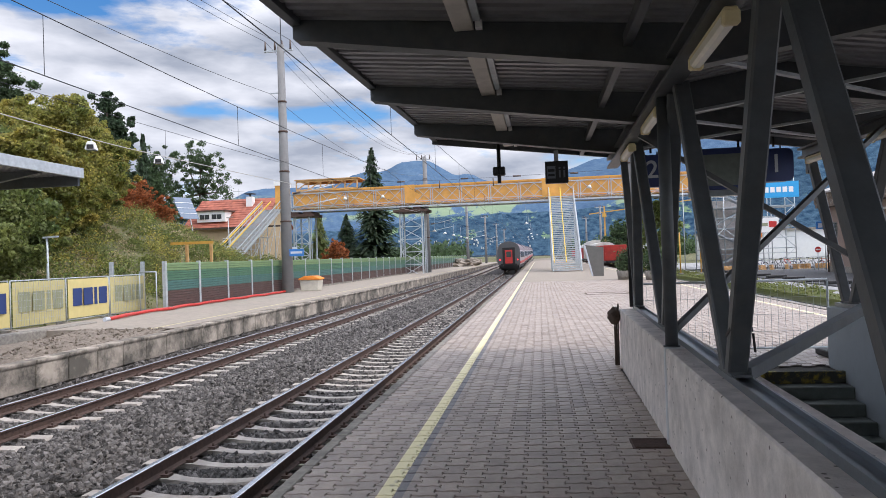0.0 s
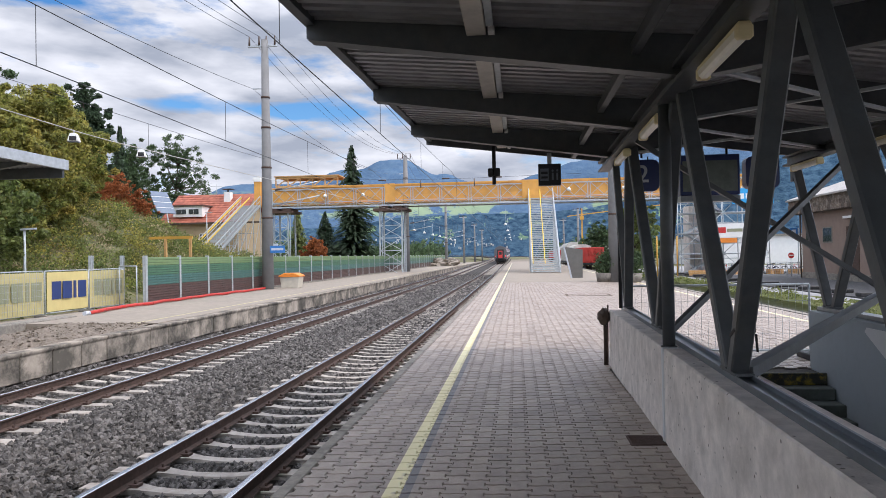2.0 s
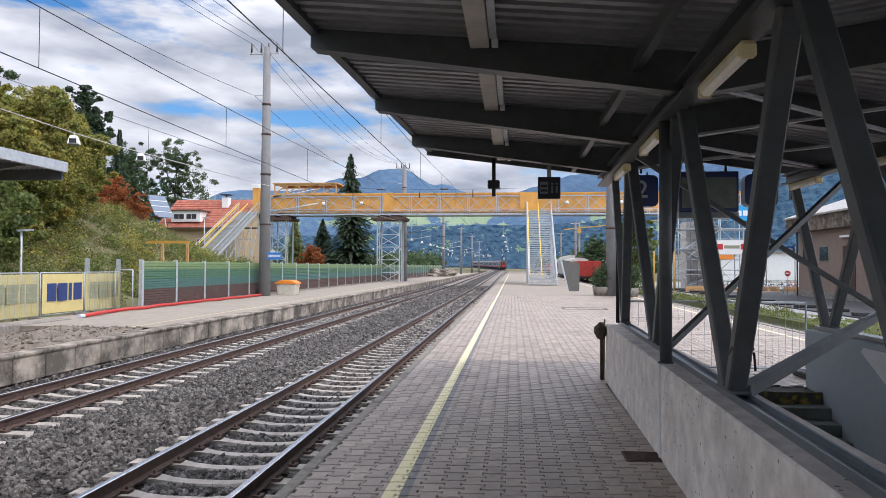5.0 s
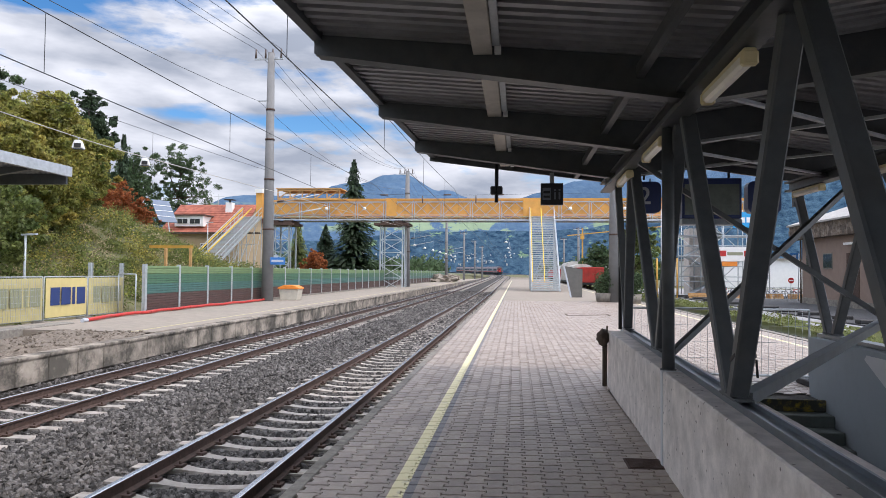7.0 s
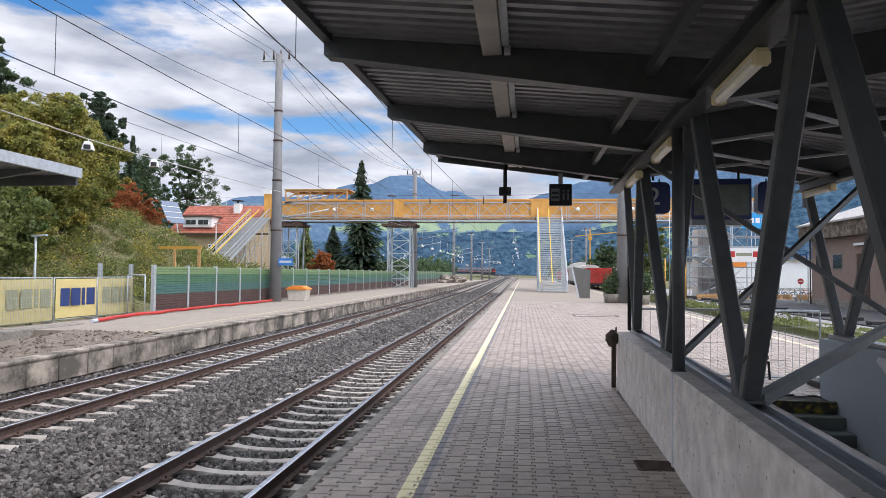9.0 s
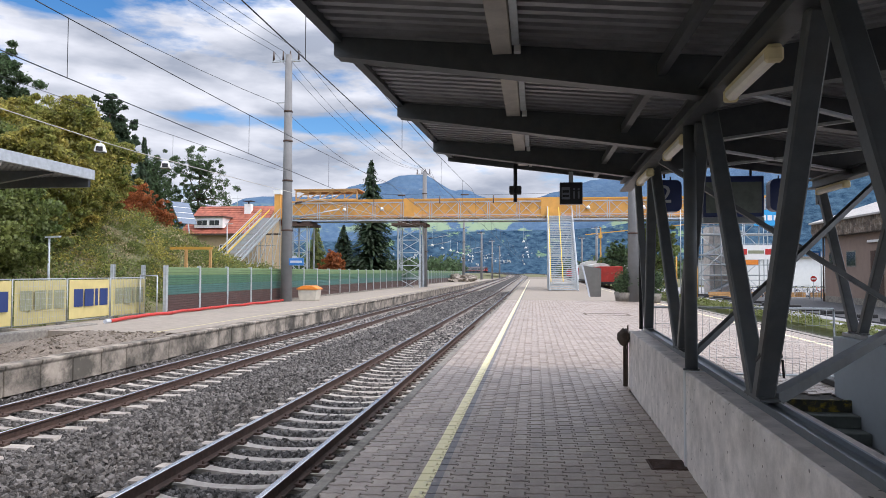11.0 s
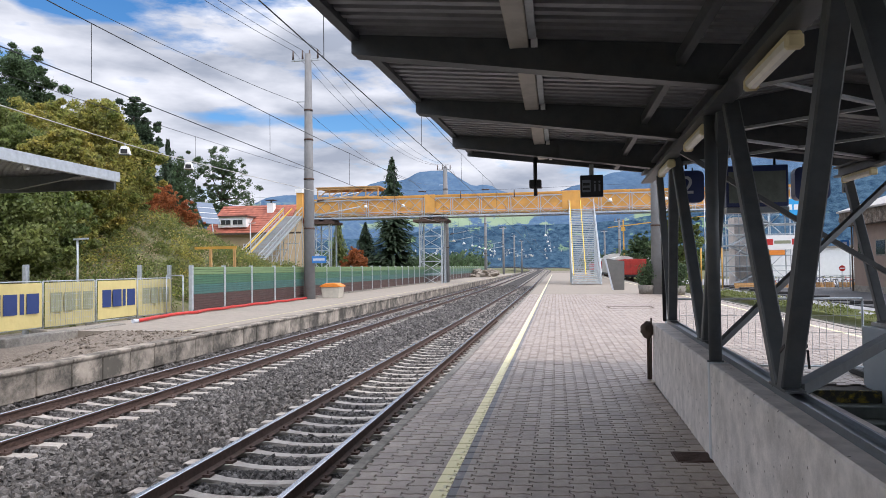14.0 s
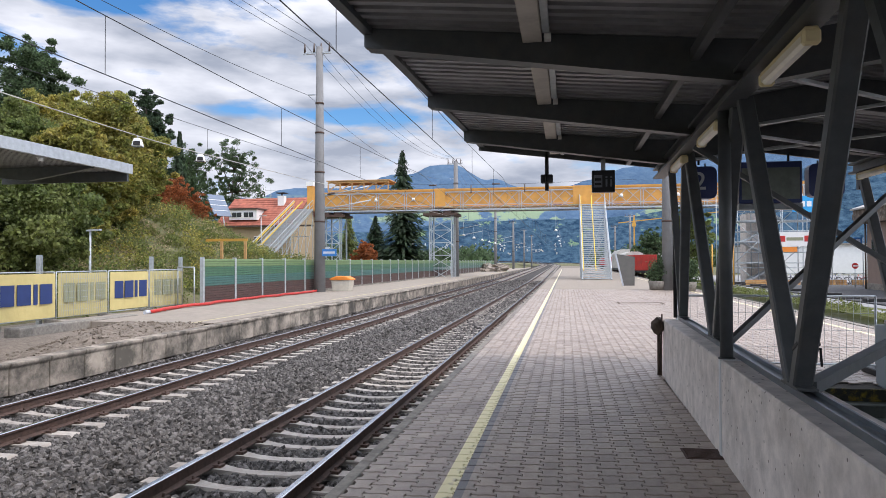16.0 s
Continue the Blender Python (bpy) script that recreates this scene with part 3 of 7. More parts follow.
def bevel(bm, r, seg=1):
    bmesh.ops.recalc_face_normals(bm, faces=bm.faces)
    bmesh.ops.bevel(bm, geom=bm.edges[:], offset=r, segments=seg, profile=0.6, affect="EDGES", clamp_overlap=True)
    return bm


def mesh_of(name, bm, material, fix=True):
    if fix:
        bmesh.ops.recalc_face_normals(bm, faces=bm.faces)
    me = bpy.data.meshes.new(name)
    bm.to_mesh(me)
    bm.free()
    for m in material if isinstance(material, (list, tuple)) else [material]:
        me.materials.append(M[m] if isinstance(m, str) else m)
    return me


def part(name, bm, material, parent=None, label="", at=None, fix=True):
    """Links a bmesh as one mesh object, under a thing or under a part if one is given."""
    ob = new(name, mesh_of(name, bm, material, fix))
    if parent is not None:
        ob.parent = parent
    if at is not None:
        ob.matrix_basis = at
    if label:
        ob["label"] = label
    return ob


def thing(name, at=None, label="", category="", group="", kind=""):
    ob = new(name)
    ob.empty_display_size = 0.2
    if at is not None:
        ob.matrix_basis = at
    return tagged(ob, label, category, group, kind)


def B():
    return bmesh.new()


def turned(x, y, z, deg):
    return pose(x, y, z, 0, 0, deg)


def text_mesh(s, size, depth, bold=0.0):
    """Raised letters as a bmesh, standing in the xz plane and facing -y."""
    cu = bpy.data.curves.new("letters", "FONT")
    cu.body, cu.size, cu.extrude, cu.offset = s, size, depth, bold
    cu.align_x, cu.align_y = "CENTER", "CENTER"
    ob = new("letters", cu)
    me = ob.evaluated_get(bpy.context.evaluated_depsgraph_get()).to_mesh()
    bm = B()
    bm.from_mesh(me)
    bpy.data.objects.remove(ob)
    bm.transform(Matrix.Rotation(radians(90), 4, "X"))
    return bm


# ---------------------------------------------------------------- ground
GROUND = -0.95


def smooth(a, b, x):
    t = max(0.0, min(1.0, (x - a) / (b - a)))
    return t * t * (3 - 2 * t)


def land(x, y):
    """Height of the ground: a wooded bank beside the far platform, flat valley elsewhere."""
    bank = smooth(-17.5, -34, x) * 6.6 + smooth(-34, -75, x) * 7.0
    bank *= (1 - 0.62 * smooth(48, 72, y)) * (1 - 0.75 * smooth(96, 135, y))
    n = noise.noise(Vector((x * 0.09, y * 0.09, 0))) * 1.1 * smooth(-18, -26, x) if -90 < x and abs(y) < 160 else 0.0
    shelf = 0.75 * smooth(-11.2, -13, x) * (1 - smooth(60, 100, y))
    right = 0.55 * smooth(11.5, 13.5, x) * (1 - smooth(400, 800, y))
    return GROUND + bank + n + shelf + right


def axis(near, step, far):
    out, v, s = [], 0.0, step
    while v < far:
        out.append(v)
        if v > near:
            s *= 1.25
        v += s
    return out + [far]


def build_ground():
    px, py = axis(95, 2.2, 4200), axis(140, 2.5, 4200)
    xs, ys = sorted({-a for a in px} | set(px)), sorted({-a for a in py} | set(py))
    bm = B()
    rows = [[bm.verts.new((x, y, land(x, y))) for x in xs] for y in ys]
    for j in range(len(ys) - 1):
        for i in range(len(xs) - 1):
            f = bm.faces.new((rows[j][i], rows[j][i + 1], rows[j + 1][i + 1], rows[j + 1][i]))
            f.smooth = True
            cx, cy = (xs[i] + xs[i + 1]) / 2, (ys[j] + ys[j + 1]) / 2
            f.material_index = 1 if -18.5 < cx < 12 and abs(cy) < 400 else 2 if 12 <= cx < 60 and abs(cy) < 110 else 0
    tagged(part("ground", bm, ["meadow", "gravel", "pale_ground"], fix=False), "valley floor of rough grass, gravel and a weedy bank", "ground", kind="structure")


build_ground()

# ---------------------------------------------------------------- tracks
RAIL = -0.55
CURVE_Y, CURVE_R = 250.0, 940.0


def line(x, s):
    """Place and heading of a track that runs straight along x and then bends left; s is the way along it."""
    z = 0.0055 * max(0.0, s - 85)
    if s <= CURVE_Y:
        return Vector((x, s, z)), 0.0
    r = CURVE_R + x
    a = (s - CURVE_Y) / r
    return Vector((-CURVE_R + r * math.cos(a), CURVE_Y + r * math.sin(a), z)), a


RAIL_SECTION = [(-0.075, -0.172), (0.075, -0.172), (0.075, -0.160), (0.012, -0.138), (0.010, -0.045), (0.036, -0.034), (0.036, -0.008), (0.028, 0.0), (-0.028, 0.0), (-0.036, -0.008), (-0.036, -0.034), (-0.010, -0.045), (-0.012, -0.138), (-0.075, -0.160)]


def sweep(bm, x, section, stations, z, top=None):
    prev = None
    for s in stations:
        p, a = line(x, s)
        ring = [bm.verts.new((p.x + u * math.cos(a), p.y + u * math.sin(a), p.z + z + v)) for u, v in section]
        if prev:
            n = len(section)
            for i in range(n):
                f = bm.faces.new((prev[i], prev[(i + 1) % n], ring[(i + 1) % n], ring[i]))
                if top and i in top:
                    f.material_index = 1
        prev = ring
    return bm


STATIONS = [-40, 0, 60, 85, 120, 180, 250] + [250 + 20 * i for i in range(1, 24)]


def build_track(x, label, near, y0=-11.86, y1=130.0):
    tr = thing("railway_track", label=label, category="railway track", kind="structure")
    for side in (-0.7525, 0.7525):
        part("rail", sweep(B(), x + side, RAIL_SECTION, STATIONS, RAIL, top=(6, 7, 8)), ["rail_side", "rail_top"], tr, "rust-brown steel rail with a polished running surface")
    bm = B()
    # concrete sleeper: high shoulders, waisted middle
    prof = [(-1.3, -0.05), (-1.26, 0.0), (-0.60, 0.0), (-0.45, -0.022), (-0.25, -0.04), (0.0, -0.045), (0.25, -0.04), (0.45, -0.022), (0.60, 0.0), (1.26, 0.0), (1.3, -0.05), (1.3, -0.2), (-1.3, -0.2)]
    a = [bm.verts.new((u, -0.105 if abs(u) > 0.5 else -0.08, v)) for u, v in prof]
    b = [bm.verts.new((u, 0.105 if abs(u) > 0.5 else 0.08, v)) for u, v in prof]
    bm.faces.new(a), bm.faces.new(b[::-1])
    for i in range(len(prof)):
        bm.faces.new((a[i], b[i], b[(i + 1) % len(prof)], a[(i + 1) % len(prof)]))
    bm.edges.ensure_lookup_table()
    me = mesh_of("sleeper", bm, "sleeper")
    fm = B()
    for sx in (-0.7525, 0.7525):
        for o in (-0.105, 0.105):
            box(fm, sx + o - 0.055, sx + o + 0.055, -0.06, 0.06, 0.0, 0.035)
            tube(fm, (sx + o, 0, 0.03), (sx + o, 0, 0.075), 0.018, n=6)
    clip = mesh_of("fastening", fm, "rail_side")
    y, k = y0, 0
    far = B()
    while y < 330:
        p, an = line(x, y)
        if y < y1 and k < 200:
            s = new("sleeper", me)
            s.parent = tr
            s.matrix_basis = turned(p.x, p.y, p.z + RAIL - 0.182, math.degrees(an))
            if y < 32:
                c = new("fastening", clip)
                c.parent = s
            k += 1
        else:
            box(far, -1.3, 1.3, -0.11, 0.11, -0.2, 0, turned(p.x, p.y, p.z + RAIL - 0.182, math.degrees(an)))
        y += 0.6
    tagged(part("sleeper_row", far, "sleeper", tr), kind="stuff")
    return tr


TRACK2, TRACK3, TRACK1 = -3.63, -8.47, 9.85
build_track(TRACK2, "straight railway track on concrete sleepers beside the platform", True)
build_track(TRACK3, "second railway track on concrete sleepers by the far platform", True)
build_track(TRACK1, "railway track beyond the island platform", False, 5, 110)


def build_ballast():
    bm = B()
    # the bed: one long swept sheet under all three tracks, coloured dark for the shade between stones
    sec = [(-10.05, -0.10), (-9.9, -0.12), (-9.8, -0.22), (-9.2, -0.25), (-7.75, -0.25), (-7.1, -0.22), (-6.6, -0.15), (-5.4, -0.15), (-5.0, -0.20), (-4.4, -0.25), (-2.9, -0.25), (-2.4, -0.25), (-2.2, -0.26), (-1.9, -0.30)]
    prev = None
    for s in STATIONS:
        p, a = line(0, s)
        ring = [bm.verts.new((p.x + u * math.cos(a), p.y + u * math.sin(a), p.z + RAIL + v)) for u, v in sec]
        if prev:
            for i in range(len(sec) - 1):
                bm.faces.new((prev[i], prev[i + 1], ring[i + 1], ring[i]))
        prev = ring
    tagged(part("ballast_bed", bm, "ballast_bed"), "dark grey crushed-stone track bed, darkened for the shade between stones", "ballast", kind="stuff")
    bm = B()
    for s0, s1, x0, x1 in ((-40, 400, 8.1, 11.8),):
        box(bm, x0, x1, s0, s1, -0.98, RAIL - 0.22)
    tagged(part("ballast_bed", bm, "ballast_bed"), "dark crushed-stone bed of the outer track, in the same stone-gap shade", "ballast", kind="stuff")
    # loose stones, small angular lumps
    rng = random.Random(5)
    verts, faces = [], []
    base = [(-1, -1, -.6), (1, -.8, -.6), (.9, 1, -.6), (-.9, .8, -.6), (-.6, -.7, .7), (.7, -.5, .55), (.5, .7, .75), (-.7, .5, .5)]
    fs = [(0, 1, 5, 4), (1, 2, 6, 5), (2, 3, 7, 6), (3, 0, 4, 7), (4, 5, 6, 7)]
    def bed(x):
        for (u, v), (u2, v2) in zip(sec, sec[1:]):
            if u <= x <= u2:
                return RAIL + v + (v2 - v) * (x - u) / (u2 - u)
        return RAIL - 0.25
    for y0, y1, n, r in ((4.5, 12, 21000, 0.029), (12, 22, 20000, 0.031), (22, 45, 17000, 0.042), (45, 90, 14000, 0.06)):
        for _ in range(n):
            x, y = rng.uniform(-10.0, -1.95), rng.uniform(y0, y1)
            if x < -0.72 * y - 6.5:
                continue
            ph = (y + 11.86 + 0.3) % 0.6 - 0.3
            if abs(ph) < 0.125 and min(abs(x - TRACK2), abs(x - TRACK3)) < 1.32:
                continue
            if min(abs(abs(x - TRACK2) - 0.7525), abs(abs(x - TRACK3) - 0.7525)) < 0.10:
                continue
            k = len(verts)
            c, s_ = math.cos(rng.uniform(0, 6.28)), math.sin(rng.uniform(0, 6.28))
            q = r * rng.uniform(0.6, 1.5)
            tx, ty = rng.uniform(-.7, .7), rng.uniform(-.7, .7)
            z = bed(x) + rng.uniform(-0.3, 0.5) * q
            for a, b, h in base:
                a, b, h = a * rng.uniform(.7, 1.2), b * rng.uniform(.7, 1.2), h * rng.uniform(.6, 1.2)
                verts.append((x + q * (a * c - b * s_), y + q * (a * s_ + b * c), z + q * (h * 0.9 + a * tx + b * ty) + q * 0.25))
            faces += [tuple(k + i for i in f) for f in fs]
    me = bpy.data.meshes.new("ballast_stones")
    me.from_pydata(verts, [], faces)
    me.materials.append(M["ballast"])
    tagged(new("ballast_stones", me), "loose grey-brown crushed ballast stones between the rails", "ballast", kind="stuff")


build_ballast()

# ---------------------------------------------------------------- island platform
EDGE_L, EDGE_R = -1.88, 8.15


def build_platform():
    pl = thing("pavement", label="island platform paved with interlocking concrete blocks", category="platform", kind="structure")
    bm = B()
    # body with the opening of the underpass stairs left free
    sx0, sx1, sy0, sy1 = 1.72, 4.42, -12.0, 10.5
    xs, ys = [EDGE_L + 0.13, sx0, sx1, EDGE_R - 0.25], [-12.0, sy1, 190.0]
    for i in range(3):
        for j in range(2):
            if i == 1 and j == 0:
                continue
            box(bm, xs[i], xs[i + 1], ys[j], ys[j + 1], -1.0, -0.03)
    part("base", bm, "joint", pl)
    bm = B()
    z0, z1 = -0.028, -0.004
    box(bm, EDGE_L + 0.13, EDGE_R - 0.25, 45.0, 190.0, z0, z1)
    for a, b in ((sx1, EDGE_R - 0.25),):
        box(bm, a, b, -12, 10.9, z0, z1)
    part("paving", bm, "paving_far", pl, "sunlit pale brown block paving")
    # edge stones
    st = B()
    box(st, 0, 0.122, 0.003, 0.997, -0.28, 0.0)
    bevel(st, 0.012)
    me = mesh_of("edge_stone", st, "kerb")
    for j in range(-4, 110):
        o = new("edge_stone", me)
        o.parent = pl
        o.matrix_basis = turned(EDGE_L, j, random.uniform(-0.003, 0.003), 0)
    bm = B()
    box(bm, EDGE_L, EDGE_L + 0.122, 110, 190, -0.28, 0.0)
    box(bm, EDGE_R - 0.25, EDGE_R, -12, 190, -0.28, 0.0)
    box(bm, EDGE_L + 0.06, EDGE_L + 0.122, -12, 190, -1.0, -0.284)
    box(bm, EDGE_R - 0.25, EDGE_R - 0.06, -12, 190, -1.0, -0.284)
    part("edge_wall", bm, "kerb", pl)
    for x in (-1.035, 7.15):
        bm = B()
        box(bm, x, x + 0.125, 45, 160, -0.02, 0.004)
        part("safety_line", bm, "yellow_paint", pl, "worn pale yellow painted safety line")
    bm = B()
    box(bm, -0.908, -0.838, 45, 160, -0.02, 0.003)
    part("groove_strip", bm, "dark_groove", pl, "dark grey strip beside the yellow line")
    # interlocking blocks
    L, W = 0.215, 0.165
    j, jv = 0.0038, 0.0085
    out = [(-.49, -.5), (-.49, -.35), (-.33, -.15), (-.33, .15), (-.49, .35), (-.49, .5), (-.17, .455), (.17, .545), (.49, .5), (.49, .35), (.33, .15), (.33, -.15), (.49, -.35), (.49, -.5), (.17, -.455), (-.17, -.545)]
    wide = 1.2195
    poly = [(u * W * wide - math.copysign(j, u), v * (L - 2 * jv)) for u, v in out]
    def block(bm, ox, oy, dz, tilt):
        inner = [(u * 0.965, v * 0.94) for u, v in poly]
        lo = [bm.verts.new((ox + u, oy + v, -0.028)) for u, v in poly]
        mid = [bm.verts.new((ox + u, oy + v, dz - 0.012 + v * tilt)) for u, v in poly]
        hi = [bm.verts.new((ox + u, oy + v, dz + v * tilt)) for u, v in inner]
        n = len(poly)
        for i in range(n):
            k = (i + 1) % n
            bm.faces.new((lo[i], lo[k], mid[k], mid[i])[::-1])
            bm.faces.new((mid[i], mid[k], hi[k], hi[i])[::-1])
        bm.faces.new(hi[::-1])
    one = B()
    block(one, 0, 0, 0, 0)
    me = mesh_of("paving_block", one, "paver", True)
    rng = random.Random(2)
    verts, faces, count = [], [], 0
    n = len(poly)
    inner = [(u * 0.965, v * 0.94) for u, v in poly]
    def cells():
        cx, col = EDGE_L + 0.13 + W / 2, 0
        while cx < 7.85:
            cy = -3.0 + (L / 2 if col % 2 else 0)
            while cy < 45.0:
                if cy > 11.0 or cx < 1.45:
                    yield cx, cy
                cy += L
            cx += W
            col += 1
    cl = sorted(cells(), key=lambda c: (c[1] + abs(c[0]) * 0.5))
    for cx, cy in cl:
        dz, tilt = rng.uniform(-0.0025, 0.001), rng.uniform(-0.012, 0.012)
        if count < 420 and cy > 4.6:
            o = new("paving_block", me)
            o.parent = pl
            o.matrix_basis = Matrix.Translation((cx, cy, dz)) @ Matrix.Rotation(tilt, 4, "X")
            count += 1
            continue
        k = len(verts)
        verts += [(cx + u, cy + v, dz - 0.012 + v * tilt) for u, v in poly] + [(cx + u, cy + v, dz + v * tilt) for u, v in inner]
        faces.append(tuple(range(k + n, k + 2 * n))[::-1])
        faces += [(k + i, k + n + i, k + n + (i + 1) % n, k + (i + 1) % n) for i in range(n)]
    m2 = bpy.data.meshes.new("paving_blocks")
    m2.from_pydata(verts, [], faces)
    m2.materials.append(M["paver"])
    o = new("paving_blocks", m2)
    o.parent = pl
    tagged(o, kind="stuff")


build_platform()

# ---------------------------------------------------------------- underpass walls and stairs
LEAN = -1.2  # the canopy stands slightly turned against the track


def S(x, y, z=0.0):
    """A place in the canopy's own frame: x across, y along, turned by LEAN."""
    a = radians(LEAN)
    return Vector((1.21 + x * math.cos(a) - y * math.sin(a), x * math.sin(a) + y * math.cos(a), z))


SM = turned(1.21, 0, 0, LEAN)


def sole_x(y):
    """Middle of the steel sole channel on the wall."""
    return 1.532 + (y - 5.03) * 0.032


def beam_x(y):
    """Middle of the long canopy beam over the wall."""
    return 1.375 + (y - 4.0) * 0.018


def build_wall():
    w = thing("wall_north", label="low weathered concrete wall round the underpass stairs", category="wall", kind="structure")
    for y0, y1 in ((-6.0, -0.35), (-0.32, 6.67), (6.70, 11.25)):
        bm = box(B(), 0, 0.42, y0, y1, -1.0, 0.88)
        bevel(bm, 0.012)
        bm.transform(SM)
        part("wall_panel", bm, "concrete", w)
    bm = box(B(), -0.012, 0.41, 6.655, 6.715, 0, 0.883)
    bm.transform(SM)
    part("joint_strip", bm, "light_wall", w)
    bm = prism(B(), [(-0.065, 0.876), (0.065, 0.876), (0.065, 0.93), (0.05, 0.93), (0.05, 0.90), (-0.05, 0.90), (-0.05, 0.93), (-0.065, 0.93)], "y", -6, 11.2)
    for v in bm.verts:
        v.co.x += sole_x(v.co.y)
    part("sole_channel", bm, "steel_channel", w, "grey painted steel channel with a bright worn edge")
    w2 = thing("wall_south", label="grey painted wall on the far side of the underpass stairs", category="wall", kind="structure")
    bm = box(B(), 4.40, 4.85, -6.0, 11.05, -3.5, 0.86)
    bevel(bm, 0.012)
    part("wall_panel", bm, "grey_wall", w2)
    bm = prism(B(), [(9.35, 0.72), (9.3, 0.78), (2.0, 0.78), (2.0, -3.3)], "x", 4.394, 4.402)
    part("painted_field", bm, "light_wall", w2, "pale painted wedge above the stair line")
    bm = prism(B(), [(4.50, 0.856), (4.68, 0.856), (4.68, 0.92), (4.50, 0.92)], "y", -6, 11.0)
    part("sole_channel", bm, "steel_channel", w2)
    st = thing("stairs_1", label="dark green underpass stairs with worn yellow nosing", category="stairs", kind="structure")
    for i in range(14):
        y1 = 10.5 - 0.31 * i
        bm = box(B(), 1.66, 4.398, y1 - 0.31, y1 + 0.03, -0.165 * (i + 1) - 0.17, -0.165 * (i + 1))
        bevel(bm, 0.012)
        part("step", bm, "step_green", st)
        if i == 0:
            bm = box(B(), 1.66, 4.398, 10.46, 10.52, -0.165, 0.006)
            bevel(bm, 0.01)
            part("nosing", bm, "worn_yellow", st, "black nosing with worn yellow paint")
    bm = box(B(), 1.62, 4.40, -6.5, 6.3, -2.7, -2.45)
    part("landing", bm, "step_green", st)
    bm = box(B(), 1.5, 4.9, -6.6, -6.1, -2.7, 1.0)
    part("end_wall", bm, "grey_wall", st)


build_wall()


def warning_plate():
    s = thing("warning_plate", turned(4.392, 8.28, 0.45, 0), "small yellow warning plate with a black triangle", "sign")
    part("plate", box(B(), -0.012, -0.004, -0.12, 0.12, 0.0, 0.25), "rail_yellow", s)
    part("triangle", prism(B(), [(-0.09, 0.05), (0.09, 0.05), (0.0, 0.21)], "x", -0.017, -0.013), "black", s)


warning_plate()


def build_drain():
    d = thing("floor_drain", label="rusty iron drain grate in the paving by the wall", category="drain")
    bm = B()
    box(bm, 1.02, 1.38, 6.55, 6.9, -0.01, 0.004)
    part("frame", bm, "rail_side", d)
    for i in range(9):
        bm = box(B(), 1.04, 1.36, 6.575 + i * 0.036, 6.593 + i * 0.036, 0.0, 0.012)
        part("bar", bm, "rail_side", d)


build_drain()


# ---------------------------------------------------------------- platform canopy
def build_canopy():
    c = thing("platform_canopy", label="dark steel platform canopy with a corrugated butterfly roof", category="canopy", group="platform canopies")

    def roof_z(x):
        """Underside of the rafters across the roof: high at both edges, low over the two long beams, with a low ridge between them."""
        if x < 1.55:
            return 3.30 + (1.55 - x) * 0.128
        if x > 4.6:
            return 3.30 + (x - 4.6) * 0.128
        return 3.30 + 0.24 * (1 - abs(x - 3.075) / 1.525)

    def edge(y):
        return -1.82 + (max(y, -2.0) - 6.0) * 0.0425

    # unseen bays added back to y -30, to keep skylight off the near paving
    ys = [-30.0 + 2.4 * k for k in range(18)]
    end_y = 12.35
    # rafters: tapered I-beams
    for y in ys:
        e = edge(y)
        bm = B()
        poly = [(e, roof_z(e)), (e + 0.05, roof_z(e) - 0.02), (1.5, 3.26), (3.075, 3.50), (4.65, 3.26), (8.0, roof_z(8.0)), (8.0, roof_z(8.0) + 0.17), (4.65, 3.60), (3.075, 3.84), (1.5, 3.60), (e, roof_z(e) + 0.17)]
        prism(bm, poly, "y", y - 0.045, y + 0.045)
        r = part("rafter", bm, "steel_dark", c)
        for a, b in (((e + 0.03, y, roof_z(e) - 0.012), (1.5, y, 3.248)), ((4.65, y, 3.248), (8.0, y, roof_z(8.0) - 0.01)), ((1.5, y, 3.248), (3.075, y, 3.488)), ((3.075, y, 3.488), (4.65, y, 3.248))):
            part("flange", bar(B(), a, b, 0.16, 0.022), "steel_dark", r)
    # corrugated deck
    for x0, x1 in (("e", 1.55), (1.55, 3.075), (3.075, 4.6), (4.6, 8.1)):
        bm = B()
        prev = None
        p, y = 0.162, -30.0
        rib = [(0, 0), (0.072, 0.0), (0.084, 0.075), (0.150, 0.075), (0.162, 0.0)]
        prof = []
        while y < end_y:
            prof += [(y + a, b) for a, b in rib[:4]]
            y += p
        prof = [q for q in prof if q[0] <= end_y]
        for yy, h in prof:
            a = edge(yy) + 0.05 if x0 == "e" else x0
            pair = [bm.verts.new((a, yy, roof_z(a) + 0.18 + (0.13 if a > 1.5 and a < 4.7 else 0.0) * 1.0 + h)), bm.verts.new((x1, yy, roof_z(x1) + 0.18 + (0.13 if 1.5 < x1 < 4.7 else 0.0) + h))]
            if prev:
                bm.faces.new((prev[0], prev[1], pair[1], pair[0]))
            prev = pair
        ob = part("roof_deck", bm, "soffit", c, "dark corrugated metal decking", fix=True)
        sol = ob.modifiers.new("thick", "SOLIDIFY")
        sol.thickness = 0.004
    # covering above the deck, edge gutter and fascia
    bm = B()
    prism(bm, [(-1.95, 4.02), (1.5, 3.72), (3.075, 3.97), (4.65, 3.72), (8.15, 4.02), (8.15, 4.10), (4.65, 3.80), (3.075, 4.05), (1.5, 3.80), (-1.95, 4.10)], "y", -30.0, end_y)
    bm.transform(Matrix.Identity(4))
    for v in bm.verts:
        if v.co.x < 0:
            v.co.x = edge(v.co.y) + 0.02
    part("covering", bm, "steel_dark", c)
    bm = B()
